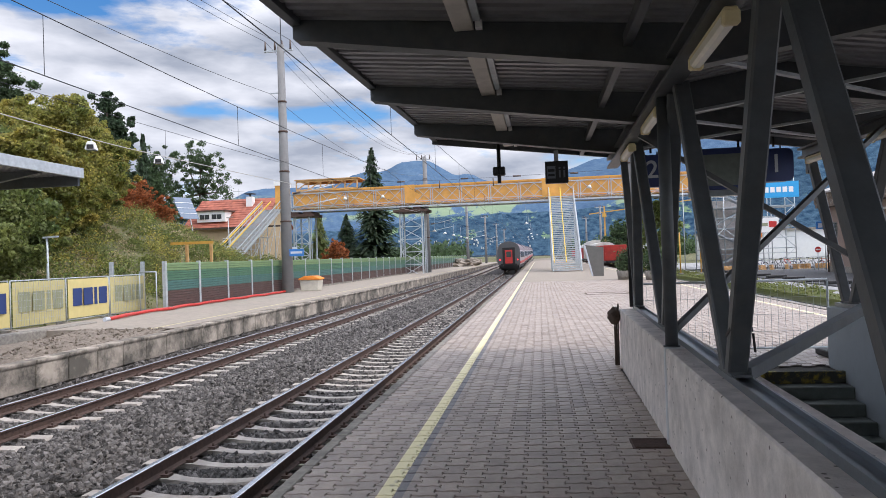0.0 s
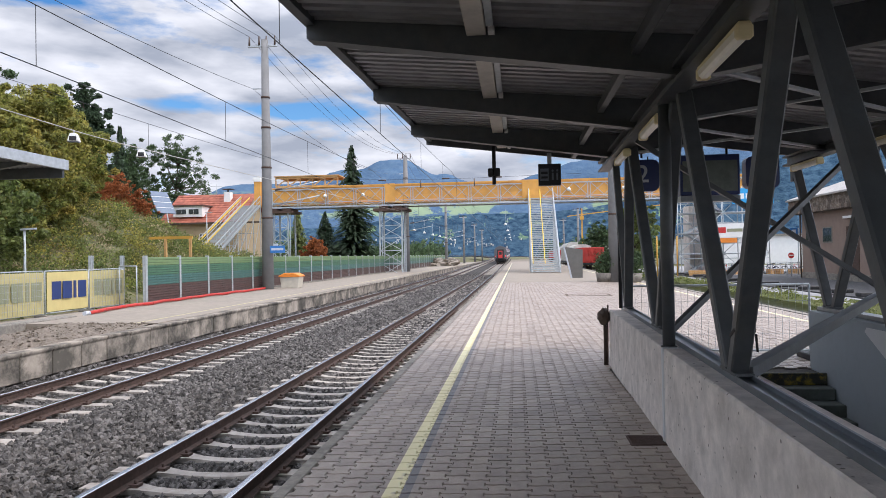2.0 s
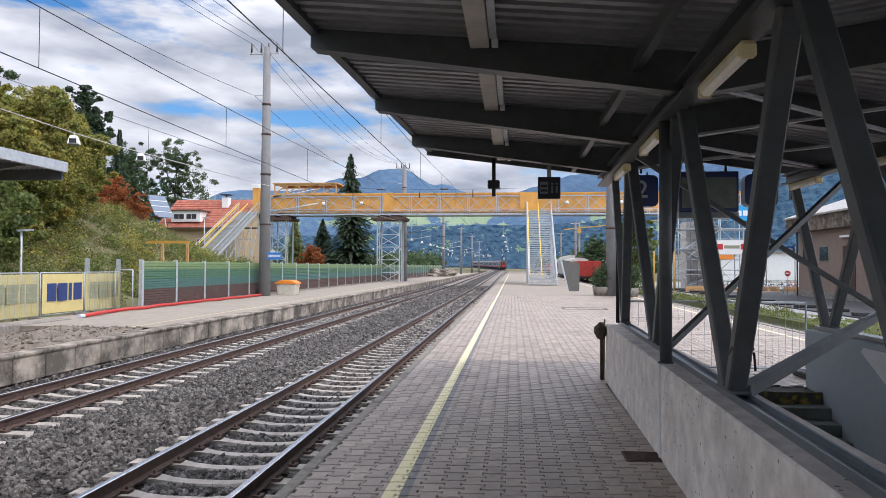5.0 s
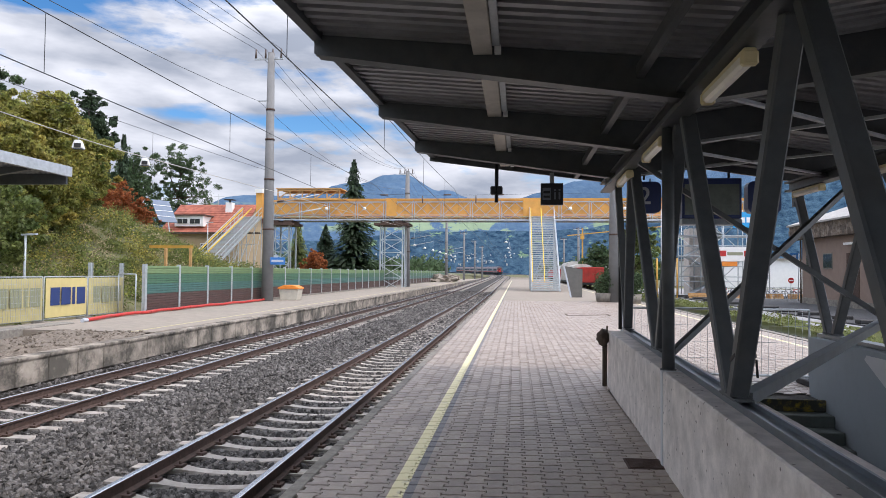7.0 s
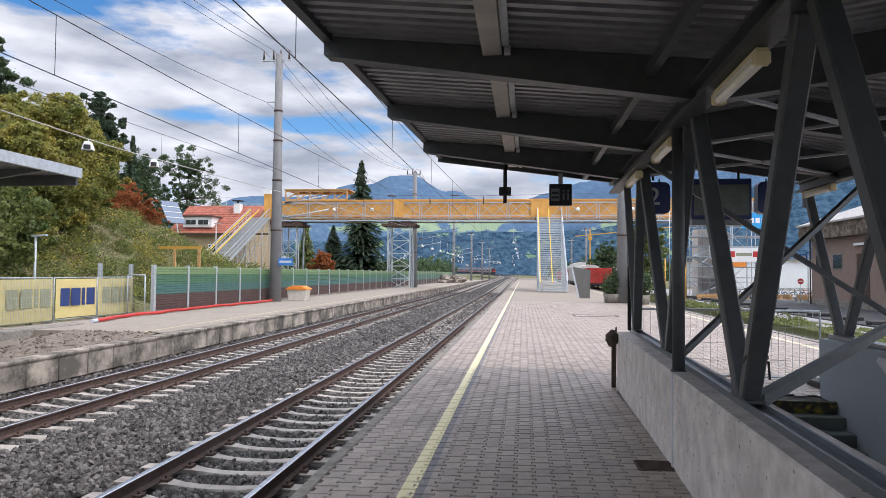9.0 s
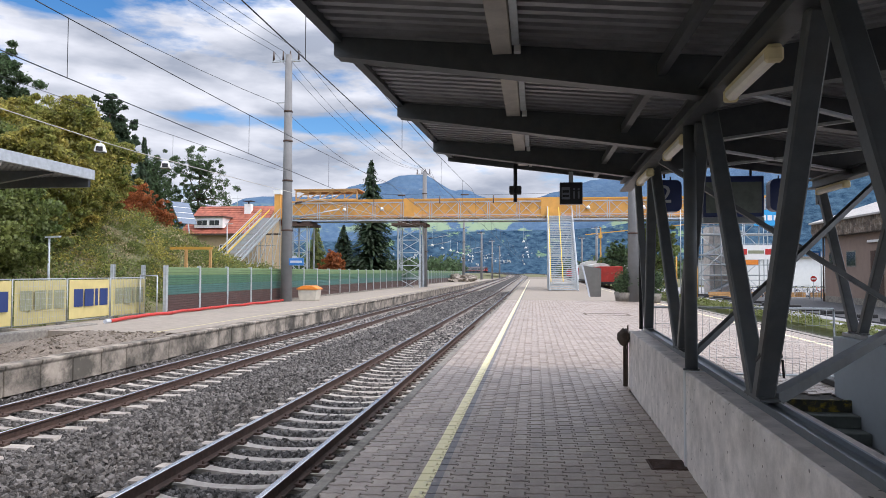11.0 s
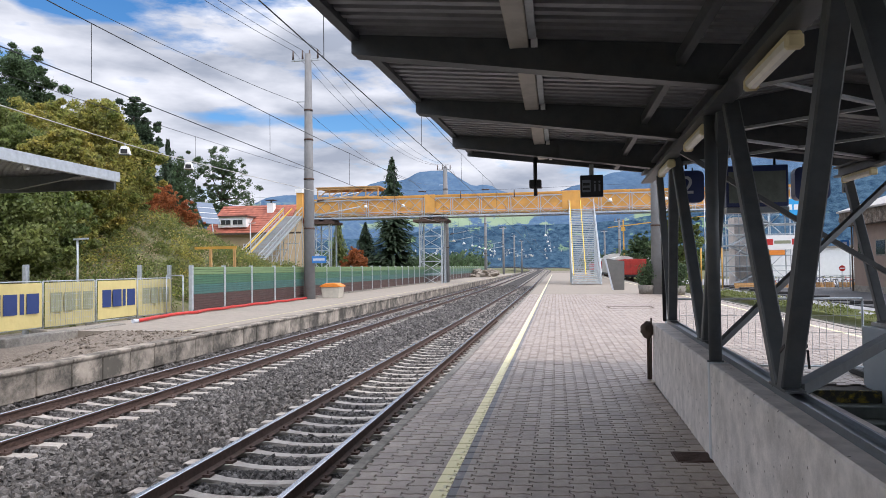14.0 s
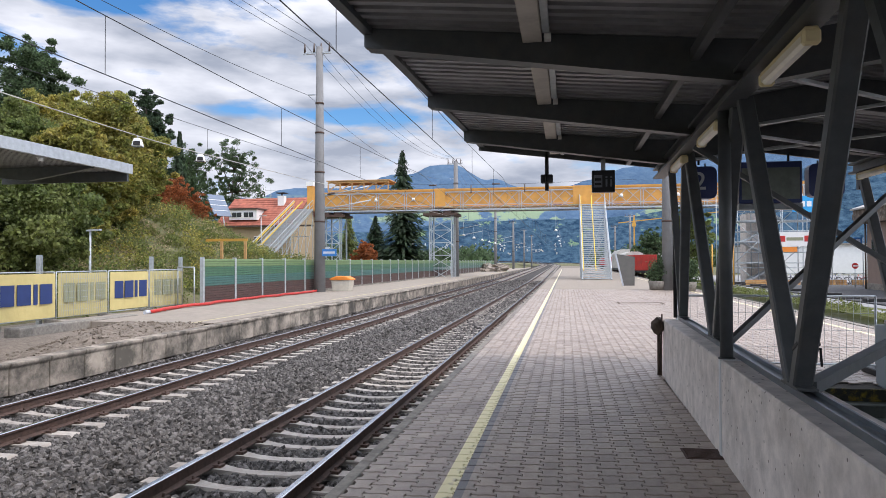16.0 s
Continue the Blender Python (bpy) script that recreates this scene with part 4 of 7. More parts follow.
    a, b = (edge(-2.0) + 0.03, -30.0, roof_z(-1.9) + 0.19), (edge(-2.0) + 0.03, -2.0, roof_z(-1.9) + 0.19)
    bar(bm, a, b, 0.09, 0.17)
    a, b = (edge(-2.0) + 0.03, -2.0, roof_z(-1.9) + 0.19), (edge(end_y) + 0.03, end_y, roof_z(-1.9) + 0.19)
    bar(bm, a, b, 0.09, 0.17)
    part("fascia", bm, "steel_dark", c)
    bm = B()
    bar(bm, (8.15, -30.0, 3.95), (8.15, end_y, 3.95), 0.09, 0.28)
    part("fascia", bm, "steel_dark", c)
    bm = B()
    prism(bm, [(edge(end_y) - 0.03, 3.80), (1.5, 3.40), (3.075, 3.64), (4.65, 3.40), (8.15, 3.74), (8.15, 4.1), (4.65, 3.8), (3.075, 4.05), (1.5, 3.8), (edge(end_y) - 0.03, 4.08)], "y", end_y, end_y + 0.06)
    part("end_fascia", bm, "steel_dark", c)
    # purlins
    for x in (1.02, 5.2):
        z = roof_z(x) + 0.13
        for k in range(len(ys)):
            y1 = ys[k + 1] if k + 1 < len(ys) else end_y
            part("purlin", bar(B(), (x, ys[k] + 0.05, z), (x, y1 - 0.05, z), 0.07, 0.10), "steel_dark", c)
    # cable duct, pale, in lengths between the rafters
    for k in range(len(ys)):
        y1 = ys[k + 1] if k + 1 < len(ys) else end_y
        if y1 - ys[k] < 0.5:
            continue
        x = -0.285 + (ys[k] - 6) * 0.012
        bm = box(B(), x - 0.083, x + 0.083, ys[k] + 0.06, y1 - 0.06, 3.675, 3.73)
        bevel(bm, 0.006)
        part("light_duct", bm, "duct", c, "pale painted box duct with recessed light")
        bm = box(B(), x + 0.09, x + 0.15, ys[k] + 0.25, y1 - 0.22, 3.70, 3.74)
        part("cable_tray", bm, "galv", c)
        bm = box(B(), x + 0.105, x + 0.16, y1 - 0.20, y1 - 0.12, 3.655, 3.715)
        part("junction_box", bm, "white", c)
    # long beams and trusses of both rows
    for row in (0, 1):
        def R(y, z, dx=0.0):
            if row:
                return Vector((4.62 + dx, y, z))
            f = min(1.0, max(0.0, (z - 0.92) / 2.28))
            return Vector((sole_x(y) * (1 - f) + (1.455 + (y - 4.0) * 0.02) * f + dx, y, z))
        def Q(y, z):
            return Vector((beam_x(y) if row == 0 else 4.58, y, z))
        lb = part("long_beam", bar(B(), Q(-30, 3.27), Q(12.2, 3.27), 0.03, 0.12), "steel_dark", c)
        for z in (3.34, 3.20):
            part("flange", bar(B(), Q(-30, z), Q(12.2, z), 0.18, 0.03), "steel_dark", lb)
        zb = 0.92
        if row == 0:
            low = [-0.5, 2.25, 5.1, 8.25, 11.1]
            nodes = [(-0.4, 0.75), (2.25, 0.9), (2.45, 3.62), (5.07, 3.82), (5.18, 6.33), (8.15, 6.6), (8.34, 9.5), (11.1, 9.7)]
        else:
            low = [1.05, 4.25, 7.5, 10.75]
            nodes = [(4.15, 2.8), (4.35, 5.9), (7.4, 6.1), (7.6, 9.25), (10.64, 9.42), (10.86, 12.0)]
        for y, t in nodes:
            bm = bar(B(), R(y, zb), R(t, 3.20), 0.10, 0.13, up=(1, 0, 0))
            bevel(bm, 0.012)
            part("truss_strut", bm, "steel_dark", c)
        for y in low:
            bm = bar(B(), R(y - 0.2, zb + 0.012), R(y + 0.2, zb + 0.012), 0.13, 0.02)
            part("foot_plate", bm, "steel_dark", c)
        for y in ((-0.3, 6.78) if row == 0 else (1.0, 7.0)):
            px = beam_x(y) if row == 0 else 4.62
            bm = tube(B(), (px, y, zb - 0.045), (px, y, 3.22), 0.058, n=20)
            part("round_post", bm, "steel_dark", c)
            bm = tube(B(), (px, y, zb - 0.045), (px, y, zb - 0.03), 0.075, n=20)
            part("post_flange", bm, "steel_dark", c)
        if row == 0:
            part("end_post", bar(B(), R(11.2, zb), R(11.26, 3.2), 0.08, 0.10, up=(1, 0, 0)), "steel_dark", c)
        else:
            part("end_stub", bar(B(), R(12.0, 2.92), R(12.0, 3.2), 0.10, 0.13, up=(1, 0, 0)), "steel_dark", c)
    # black strap tied round the near strut
    bm = box(B(), -0.072, 0.072, -0.06, 0.06, -0.012, 0.012)
    part("tie_strap", bm, "black", c, "black plastic tie strap", at=pose(1.525, 4.92, 1.22, -26, 0, 0))
    bm = bar(B(), (1.60, 4.88, 1.215), (1.615, 4.90, 1.09), 0.015, 0.006)
    part("strap_end", bm, "black", c)
    # cross bracing over the stairs
    for p, q, w in (((1.58, 5.02, 0.93), (4.5, 8.95, 1.27), 0.085), ((1.45, 8.5, 3.13), (4.36, 8.46, 1.20), 0.055), ((1.47, 6.95, 1.0), (4.34, 9.0, 3.15), 0.055)):
        bm = bar(B(), p, q, w, w)
        part("brace", bm, "steel_dark", c)
    for p, q in (((1.7, 6.0, 3.30), (4.5, 8.4, 3.30)), ((1.7, 8.4, 3.30), (4.5, 6.0, 3.30)), ((1.7, 3.6, 3.30), (4.5, 6.0, 3.30)), ((1.7, 8.4, 3.3), (4.5, 10.8, 3.3)), ((1.7, 10.8, 3.3), (4.5, 8.4, 3.3))):
        bm = bar(B(), p, q, 0.05, 0.03)
        part("roof_tie", bm, "galv", c)
    return c


canopy = build_canopy()


def build_tube_lamp(y, row):
    x = beam_x(y) + 0.015 if row == 0 else 4.55
    l = thing("tube_lamp", turned(x, y, 3.13, LEAN if row == 0 else 0), "old yellowed fluorescent tube lamp under the canopy beam", "lamp", "lamps under the canopy")
    bm = box(B(), -0.042, 0.042, -0.52, 0.52, 0.0, 0.045)
    bevel(bm, 0.01)
    part("housing", bm, "lamp_body", l)
    bm = prism(B(), [(-0.048, 0.0), (-0.042, -0.038), (-0.02, -0.058), (0.02, -0.058), (0.042, -0.038), (0.048, 0.0)], "y", -0.48, 0.48)
    part("diffuser", bm, "diffuser", l, "milky ribbed diffuser")
    for s in (-0.50, 0.50):
        bm = box(B(), -0.052, 0.052, s - 0.03, s + 0.03, -0.066, 0.03)
        bevel(bm, 0.015)
        part("end_cap", bm, "lamp_body", l)
    for s in (-0.3, 0.3):
        bm = box(B(), -0.02, 0.02, s - 0.02, s + 0.02, 0.04, 0.075)
        part("clamp", bm, "steel_dark", l)


for y in (1.6, 4.85, 7.6, 9.9):
    build_tube_lamp(y, 0)
for y in (5.3, 9.3, 11.4):
    build_tube_lamp(y, 1)


# ---------------------------------------------------------------- signs under the canopy
def pictogram_board(x, y, z, w, h, top, name="hanging_sign", label="dark blue hanging sign with white pictograms"):
    s = thing(name, turned(x, y, z, 0), label, "sign", "hanging signs")
    bm = box(B(), -w / 2, w / 2, -0.06, 0.06, 0, h)
    bevel(bm, 0.008)
    part("board", bm, "sign_black", s)
    bm = box(B(), -0.035, 0.035, -0.03, 0.03, h, top - z)
    part("hanger", bm, "galv", s)
    bm = B()
    box(bm, -w * 0.42, -w * 0.05, -0.066, -0.061, h * 0.22, h * 0.78)
    part("pictogram_panel", bm, "sign_dim", s)
    for k in range(2):
        bm = box(B(), -w * 0.38, -w * 0.09, -0.072, -0.067, h * (0.32 + 0.2 * k), h * (0.42 + 0.22 * k))
        part("pictogram_window", bm, "sign_black", s)
    bm = B()
    for k in range(2):
        cx = w * (0.13 + 0.2 * k)
        box(bm, cx - 0.014, cx + 0.014, -0.066, -0.061, h * 0.25, h * 0.58)
        bmesh.ops.create_circle(bm, cap_ends=True, segments=10, radius=0.018, matrix=Matrix.Translation((cx, -0.066, h * 0.68)) @ Matrix.Rotation(radians(90), 4, "X"))
    part("pictogram", bm, "sign_dim", s)
    return s


pictogram_board(0.57, 11.62, 2.92, 0.37, 0.36, 3.46)
pictogram_board(6.6, 12.0, 2.95, 0.5, 0.42, 3.55)


def build_speaker():
    s = thing("loudspeaker", turned(-0.33, 10.95, 0, 0), "small dark loudspeaker pair on a hanging pole", "loudspeaker")
    part("pole", tube(B(), (0, 0, 2.90), (0, 0, 3.55), 0.03, n=10), "black", s)
    for dx in (-0.05, 0.05):
        bm = box(B(), dx - 0.045, dx + 0.045, -0.08, 0.08, 3.02, 3.15)
        bevel(bm, 0.015)
        part("speaker_box", bm, "black", s)


build_speaker()


def number_box(x, y, digit):
    s = thing("track_sign", turned(x, y, 2.79, 0), f"dark blue lit track number box showing {digit}", "sign", "track number boxes")
    bm = B()
    w, h, r = 0.26, 0.52, 0.09
    poly = []
    for cx, cz, a0 in ((w - r, h - r, 0), (-w + r, h - r, 90), (-w + r, r, 180), (w - r, r, 270)):
        poly += [(cx + r * math.cos(radians(a0 + a)), cz + r * math.sin(radians(a0 + a))) for a in (0, 30, 60, 90)]
    prism(bm, poly, "y", -0.1, 0.1)
    part("case", bm, "sign_navy", s)
    bm = text_mesh(str(digit), 0.40, 0.002, 0.004)
    bm.transform(Matrix.Translation((0.0, -0.104, 0.27)))
    part("digit", bm, "sign_white", s)
    for dx in (-0.1, 0.1):
        part("hanger", tube(B(), (dx, 0, 0.5), (dx, 0, 0.58), 0.012, n=6), "black", s)
    part("hook", tube(B(), (0, 0, 0.56), (0, 0, 0.80), 0.018, n=8), "black", s)


number_box(2.09, 11.75, 2)
number_box(3.98, 11.75, 1)


def build_display():
    s = thing("departure_display", turned(3.15, 11.75, 2.70, 0), "dark hanging departure display with a pale blank panel", "display")
    bm = box(B(), -0.47, 0.47, -0.12, 0.12, 0, 0.66)
    bevel(bm, 0.012)
    part("case", bm, "sign_navy", s)
    bm = box(B(), -0.43, 0.43, -0.13, -0.118, 0.06, 0.56)
    part("screen", bm, "step_green", s, "unlit grey-green screen")
    bm = box(B(), -0.47, 0.47, -0.12, 0.12, -0.10, -0.01)
    part("lower_trim", bm, "steel_channel", s)
    for dx in (-0.3, 0.3):
        part("hanger", tube(B(), (dx, 0, 0.64), (dx, 0, 0.78), 0.02, n=8), "black", s)


build_display()


def build_end_bundle():
    s = thing("tarpaulin_roll", label="dark brown tarpaulin roll strapped at the wall end", category="tarpaulin")
    bm = B()
    bmesh.ops.create_icosphere(bm, subdivisions=3, radius=1.0)
    for v in bm.verts:
        n = noise.noise(v.co * 2.2) * 0.3
        v.co = Vector((v.co.x * 0.10 * (1 + n), v.co.y * 0.12 * (1 + n), v.co.z * 0.13 * (1 + n)))
    for f in bm.faces:
        f.smooth = True
    bm.transform(Matrix.Translation((1.36, 11.18, 0.78)))
    part("rolled_sheet", bm, "bark", s)
    bm = B()
    for k in range(3):
        tube(bm, (1.37 + 0.022 * k, 11.26, 0.0), (1.37 + 0.03 * k, 11.26, 0.86 + 0.05 * k), 0.014, n=6)
    part("strap", bm, "bark", s)
    c = thing("cable", label="black cables running down the canopy end post", category="cable")
    for k in range(3):
        bm = B()
        pts = [Vector((1.63 + 0.015 * k, 11.33, 0.9)), Vector((1.63 + 0.012 * k, 11.33, 1.9)), Vector((1.62 + 0.015 * k, 11.36, 2.9))]
        for p, q in zip(pts, pts[1:]):
            tube(bm, p, q, 0.014, n=6)
        part("cable_run", bm, "black", c)


build_end_bundle()


def mesh_panel(name, x0, x1, y, z0, z1, step, mats="galv", label="", group="", rod=0.004, at=None):
    """A temporary fence panel of welded wire in a tube frame, standing across the platform."""
    s = thing(name, at, label, "fence", group)
    bm = B()
    for p, q in (((x0, y, z0), (x1, y, z0)), ((x0, y, z1), (x1, y, z1)), ((x0, y, z0 - 0.12), (x0, y, z1)), ((x1, y, z0 - 0.12), (x1, y, z1))):
        tube(bm, p, q, 0.018, n=8)
    part("frame", bm, mats, s)
    bm = B()
    n = int((x1 - x0) / step)
    for i in range(1, n):
        x = x0 + (x1 - x0) * i / n
        bar(bm, (x, y, z0), (x, y, z1), rod)
    m = max(2, int((z1 - z0) / (step * 2.2)))
    for i in range(1, m):
        z = z0 + (z1 - z0) * i / m
        bar(bm, (x0, y, z), (x1, y, z), rod)
    part("wire_mesh", bm, mats, s)
    for x in (x0, x1):
        bm = box(B(), x - 0.11, x + 0.11, y - 0.3, y + 0.3, 0.0 if at is None else 0.0, 0.1)
        bevel(bm, 0.015)
        part("foot_block", bm, "black", s)
    return s


mesh_panel("site_fence_panel", 1.75, 4.75, 11.9, 0.14, 1.22, 0.105, "galv", "galvanised wire mesh panel closing off the stairs", "mesh panels on the platform", 0.005)


def build_hatch():
    h = thing("floor_hatch", label="flat metal hatch frame let into the paving", category="hatch")
    bm = B()
    for x0, x1, y0, y1 in ((2.1, 4.0, 29.8, 29.95), (2.1, 4.0, 31.0, 31.1), (2.1, 2.2, 29.95, 31.0), (3.9, 4.0, 29.95, 31.0)):
        box(bm, x0, x1, y0, y1, -0.004, 0.008)
    part("frame", bm, "soil", h)


build_hatch()


# ---------------------------------------------------------------- vegetation
def leaf_mesh(name, blobs, material, size, seed, flat=0.35):
    """Many small leaves round a set of (centre, radius, count)."""
    rng = np.random.RandomState(seed)
    V, F = [], []
    for (cx, cy, cz), (rx, ry, rz), n in blobs:
        d = rng.normal(size=(n, 3))
        d /= np.linalg.norm(d, axis=1)[:, None]
        r = rng.uniform(0.2, 1.0, n) ** 0.6 * (1 + np.abs(rng.normal(0, 0.22, n)))
        c = d * r[:, None] * (rx, ry, rz) + (cx, cy, cz)
        u = rng.normal(size=(n, 3))
        u /= np.linalg.norm(u, axis=1)[:, None]
        w = np.cross(u, d + rng.normal(size=(n, 3)) * 0.6)
        w /= np.linalg.norm(w, axis=1)[:, None] + 1e-6
        s = size * rng.uniform(0.6, 1.4, (n, 1))
        k = sum(len(v) for v in V)
        quad = np.stack([c - u * s, c + w * s * 0.6, c + u * s, c - w * s * 0.6], 1).reshape(-1, 3)
        V.append(quad)
        F.append(np.arange(n * 4).reshape(-1, 4) + k)
    me = bpy.data.meshes.new(name)
    me.from_pydata(np.concatenate(V).tolist(), [], np.concatenate(F).tolist())
    me.materials.append(M[material])
    return me


def leafy_tree(name, x, y, z, height, spread, material, label, seed, n=7000, size=0.16, category="tree", low=0.25, group="trees on the bank"):
    t = thing(name, turned(x, y, z, 0), label, category, group)
    rng = random.Random(seed)
    bm = B()
    pts = [Vector((0, 0, -0.6))]
    for i in range(4):
        pts.append(Vector((rng.uniform(-.2, .2) * i, rng.uniform(-.2, .2) * i, height * 0.2 * (i + 1))))
    r0 = height * 0.025
    for i in range(4):
        tube(bm, pts[i], pts[i + 1], r0 * (1 - i * 0.22), r0 * (1 - (i + 1) * 0.22), n=8)
    blobs = []
    k = 16
    for i in range(k):
        a, h = i * 2.4 + rng.uniform(-.4, .4), low + (1 - low) * (i + 0.5) / k
        w = math.sin(math.pi * min(0.97, max(0.12, (h - low) / (1 - low) * 0.86 + 0.12))) ** 0.7
        rr = spread * w * rng.uniform(0.45, 0.8)
        c = Vector((math.cos(a) * rr, math.sin(a) * rr, height * h * rng.uniform(0.93, 1.0)))
        b = pts[min(4, 1 + int(h * 3.4))]
        tube(bm, b, c, r0 * 0.35, r0 * 0.1, n=5)
        q = spread * rng.uniform(0.28, 0.5)
        blobs.append((tuple(c), (q * 1.0, q * 1.0, q * 0.66), int(n / k * 0.45)))
        for _ in range(13):
            o = c + Vector((rng.uniform(-1, 1), rng.uniform(-1, 1), rng.uniform(-.7, .9))) * q * 1.5
            f = rng.uniform(0.16, 0.40)
            blobs.append((tuple(o), (q * f, q * f, q * f * 0.7), int(n / k * f * 0.4)))
    part("trunk", bm, "bark", t)
    crown = new("crown", leaf_mesh("crown", blobs, material, size, seed))
    crown.parent = t
    return t


def conifer(x, y, z, height, spread, label, seed, n=60, group="conifers", material="needle", name="spruce_tree"):
    t = thing(name, turned(x, y, z, 0), label, "tree", group)
    rng = random.Random(seed)
    bm = tube(B(), (0, 0, -0.6), (0, 0, height * 0.98), height * 0.018, 0.02, n=8)
    part("trunk", bm, "bark", t)
    V, F = [], []
    for i in range(n):
        h = 0.07 + 0.93 * i / n
        rad = spread * (1 - h) ** 0.85 * rng.uniform(0.75, 1.15) + 0.12
        m = 5 + int(5 * (1 - h))
        for j in range(m):
            a = rng.uniform(0, 6.283)
            d = Vector((math.cos(a), math.sin(a), 0))
            for q in range(7):
                f = (q + 0.6) / 7
                p = d * rad * f + Vector((0, 0, height * h - rad * 0.28 * f * f + 0.1 * f))
                s = Vector((-d.y, d.x, 0)) * (rad * 0.12 * (1.15 - f) + 0.09) * rng.uniform(0.7, 1.3)
                tip = d * rad * 0.2 + Vector((0, 0, rng.uniform(-0.7, 0.1)))
                k = len(V)
                V += [tuple(p - s), tuple(p + s - Vector((0, 0, 0.12))), tuple(p + s * 0.3 + tip), tuple(p - s * 0.6 + tip)]
                F.append((k, k + 1, k + 2, k + 3))
    me = bpy.data.meshes.new("crown")
    me.from_pydata(V, [], F)
    me.materials.append(M[material])
    o = new("crown", me)
    o.parent = t
    return t


# autumn woods on the bank
AU = "broadleaf tree with yellowing autumn leaves on the bank"
for i, (x, y, h, sp, m, lab, n) in enumerate((
    (-23.6, 27, 4.6, 2.6, "leaf_green", "leafy green shrub tree behind the hoardings", 40000),
    (-26.5, 33, 5.8, 2.8, "leaf_autumn", AU, 52000),
    (-28.6, 39, 6.7, 3.0, "leaf_autumn", AU, 52000),
    (-31.0, 43.5, 6.5, 2.4, "leaf_autumn", AU, 42000),
    (-34.0, 41, 5.6, 3.2, "leaf_autumn", AU, 40000),
    (-30.5, 34, 4.8, 3.0, "leaf_green", "leafy green tree on the bank", 40000),
    (-32.4, 49, 5.4, 1.7, "leaf_autumn", AU, 26000),
    (-39.6, 46, 10.6, 2.7, "leaf_dark", "tall dark green broadleaf tree on the bank", 40000),
    (-41.0, 58, 9.5, 3.0, "leaf_autumn", AU, 26000),
    (-49.6, 84, 12.0, 2.4, "leaf_dark", "dark leafy tree among the spruces on the bank", 16000),
    (-57.3, 113, 20.0, 4.4, "leaf_dark", "open-crowned dark oak above the house", 11000),
    (-65.0, 112, 18.5, 4.4, "leaf_dark", "dark green leafy tree above the bank", 14000),
)):
    leafy_tree("broadleaf_tree", x, y, land(x, y), h, sp, m, lab, 20 + i, n, 0.09 if y < 60 else 0.15, low=0.06 if y < 45 and m != "leaf_dark" else 0.25)
for i, (x, y, h, sp) in enumerate(((-37.6, 58, 4.2, 2.2), (-35.6, 58, 4.3, 2.2), (-34.2, 59, 3.2, 1.6))):
    leafy_tree("autumn_shrub", x, y, land(x, y), h, sp, "leaf_red", "russet autumn shrub on the bank", 50 + i, 14000, 0.08, "shrub", 0.1, "russet shrubs")
leafy_tree("pine_tree", -47.1, 72, land(-47.1, 72), 20.6 - land(-47.1, 72), 2.9, "needle", "tall dark pine with an open clumped crown above the bank", 61, 26000, 0.14, "tree", 0.36, "conifers")
conifer(-48.0, 80, land(-48.0, 80), 18.6 - land(-48.0, 80), 2.3, "slim dark spruce above the bank", 62)
conifer(-45.7, 76, land(-45.7, 76), 12.0, 2.4, "dark spruce on the bank", 63)
conifer(-26.3, 110, land(-26.3, 110), 20.2 - land(-26.3, 110), 5.2, "tall dark green spruce behind the footbridge", 64, 90)
conifer(-31.4, 112, land(-31.4, 112), 8.8, 3.0, "broad dark conifer behind the fence", 65)
conifer(-38.0, 118, land(-38, 118), 10.4, 2.8, "light feathery larch behind the fence", 66, material="leaf_green", name="larch_tree")
leafy_tree("autumn_shrub", -29.6, 100, land(-29.6, 100), 3.2, 1.6, "leaf_red", "bright russet shrub behind the fence", 70, 3000, 0.2, "shrub", 0.1, "russet shrubs")


def build_weeds():
    rng = random.Random(9)

    def clumps(count, r0, r1, leaves, y0=14, y1=75, x0=-36, x1=-18.2):
        out = []
        for _ in range(count):
            x, y, r = rng.uniform(x0, x1), rng.uniform(y0, y1), rng.uniform(r0, r1)
            out.append(((x, y, land(x, y) + r * 0.4), (r * 1.3, r * 1.3, r * 0.9), leaves))
        return out

    for name, blobs, material, size, seed, label, kind in (
        ("bank_weeds", clumps(700, 0.2, 0.7, 150), "grass", 0.07, 8, "tall dry weeds and bramble on the bank", "weeds"),
        ("bank_scrub", clumps(260, 0.35, 1.0, 260), "leaf_green", 0.07, 18, "low green scrub growing over the bank", "scrub"),
        ("dry_weeds", clumps(240, 0.2, 0.6, 130, 20, 62, -33, -18.5), "straw", 0.06, 28, "pale dry seed heads among the weeds", "weeds"),
        ("yellow_scrub", clumps(90, 0.4, 0.9, 260, 30, 60), "leaf_autumn", 0.07, 38, "yellowing scrub on the bank", "scrub"),
    ):
        tagged(new(name, leaf_mesh(name, blobs, material, size, seed)), label, kind, kind="stuff")


build_weeds()


def planter(x, y, h, seed):
    p = thing("planter", turned(x, y, 0, 0), "round concrete planter with a clipped evergreen bush", "planter", "planters")
    bm = B()
    tube(bm, (0, 0, 0), (0, 0, 0.55), 0.48, 0.58, n=24)
    part("tub", bm, "kerb", p)
    blobs = [((0, 0, h * 0.6), (0.62, 0.62, h * 0.42), 1400), ((0.2, 0, h * 0.8), (0.4, 0.4, h * 0.25), 500)]
    o = new("bush", leaf_mesh("bush", blobs, "leaf_dark", 0.07, seed))
    o.parent = p


planter(5.55, 44.7, 1.75, 31)
planter(7.0, 43.0, 1.8, 32)

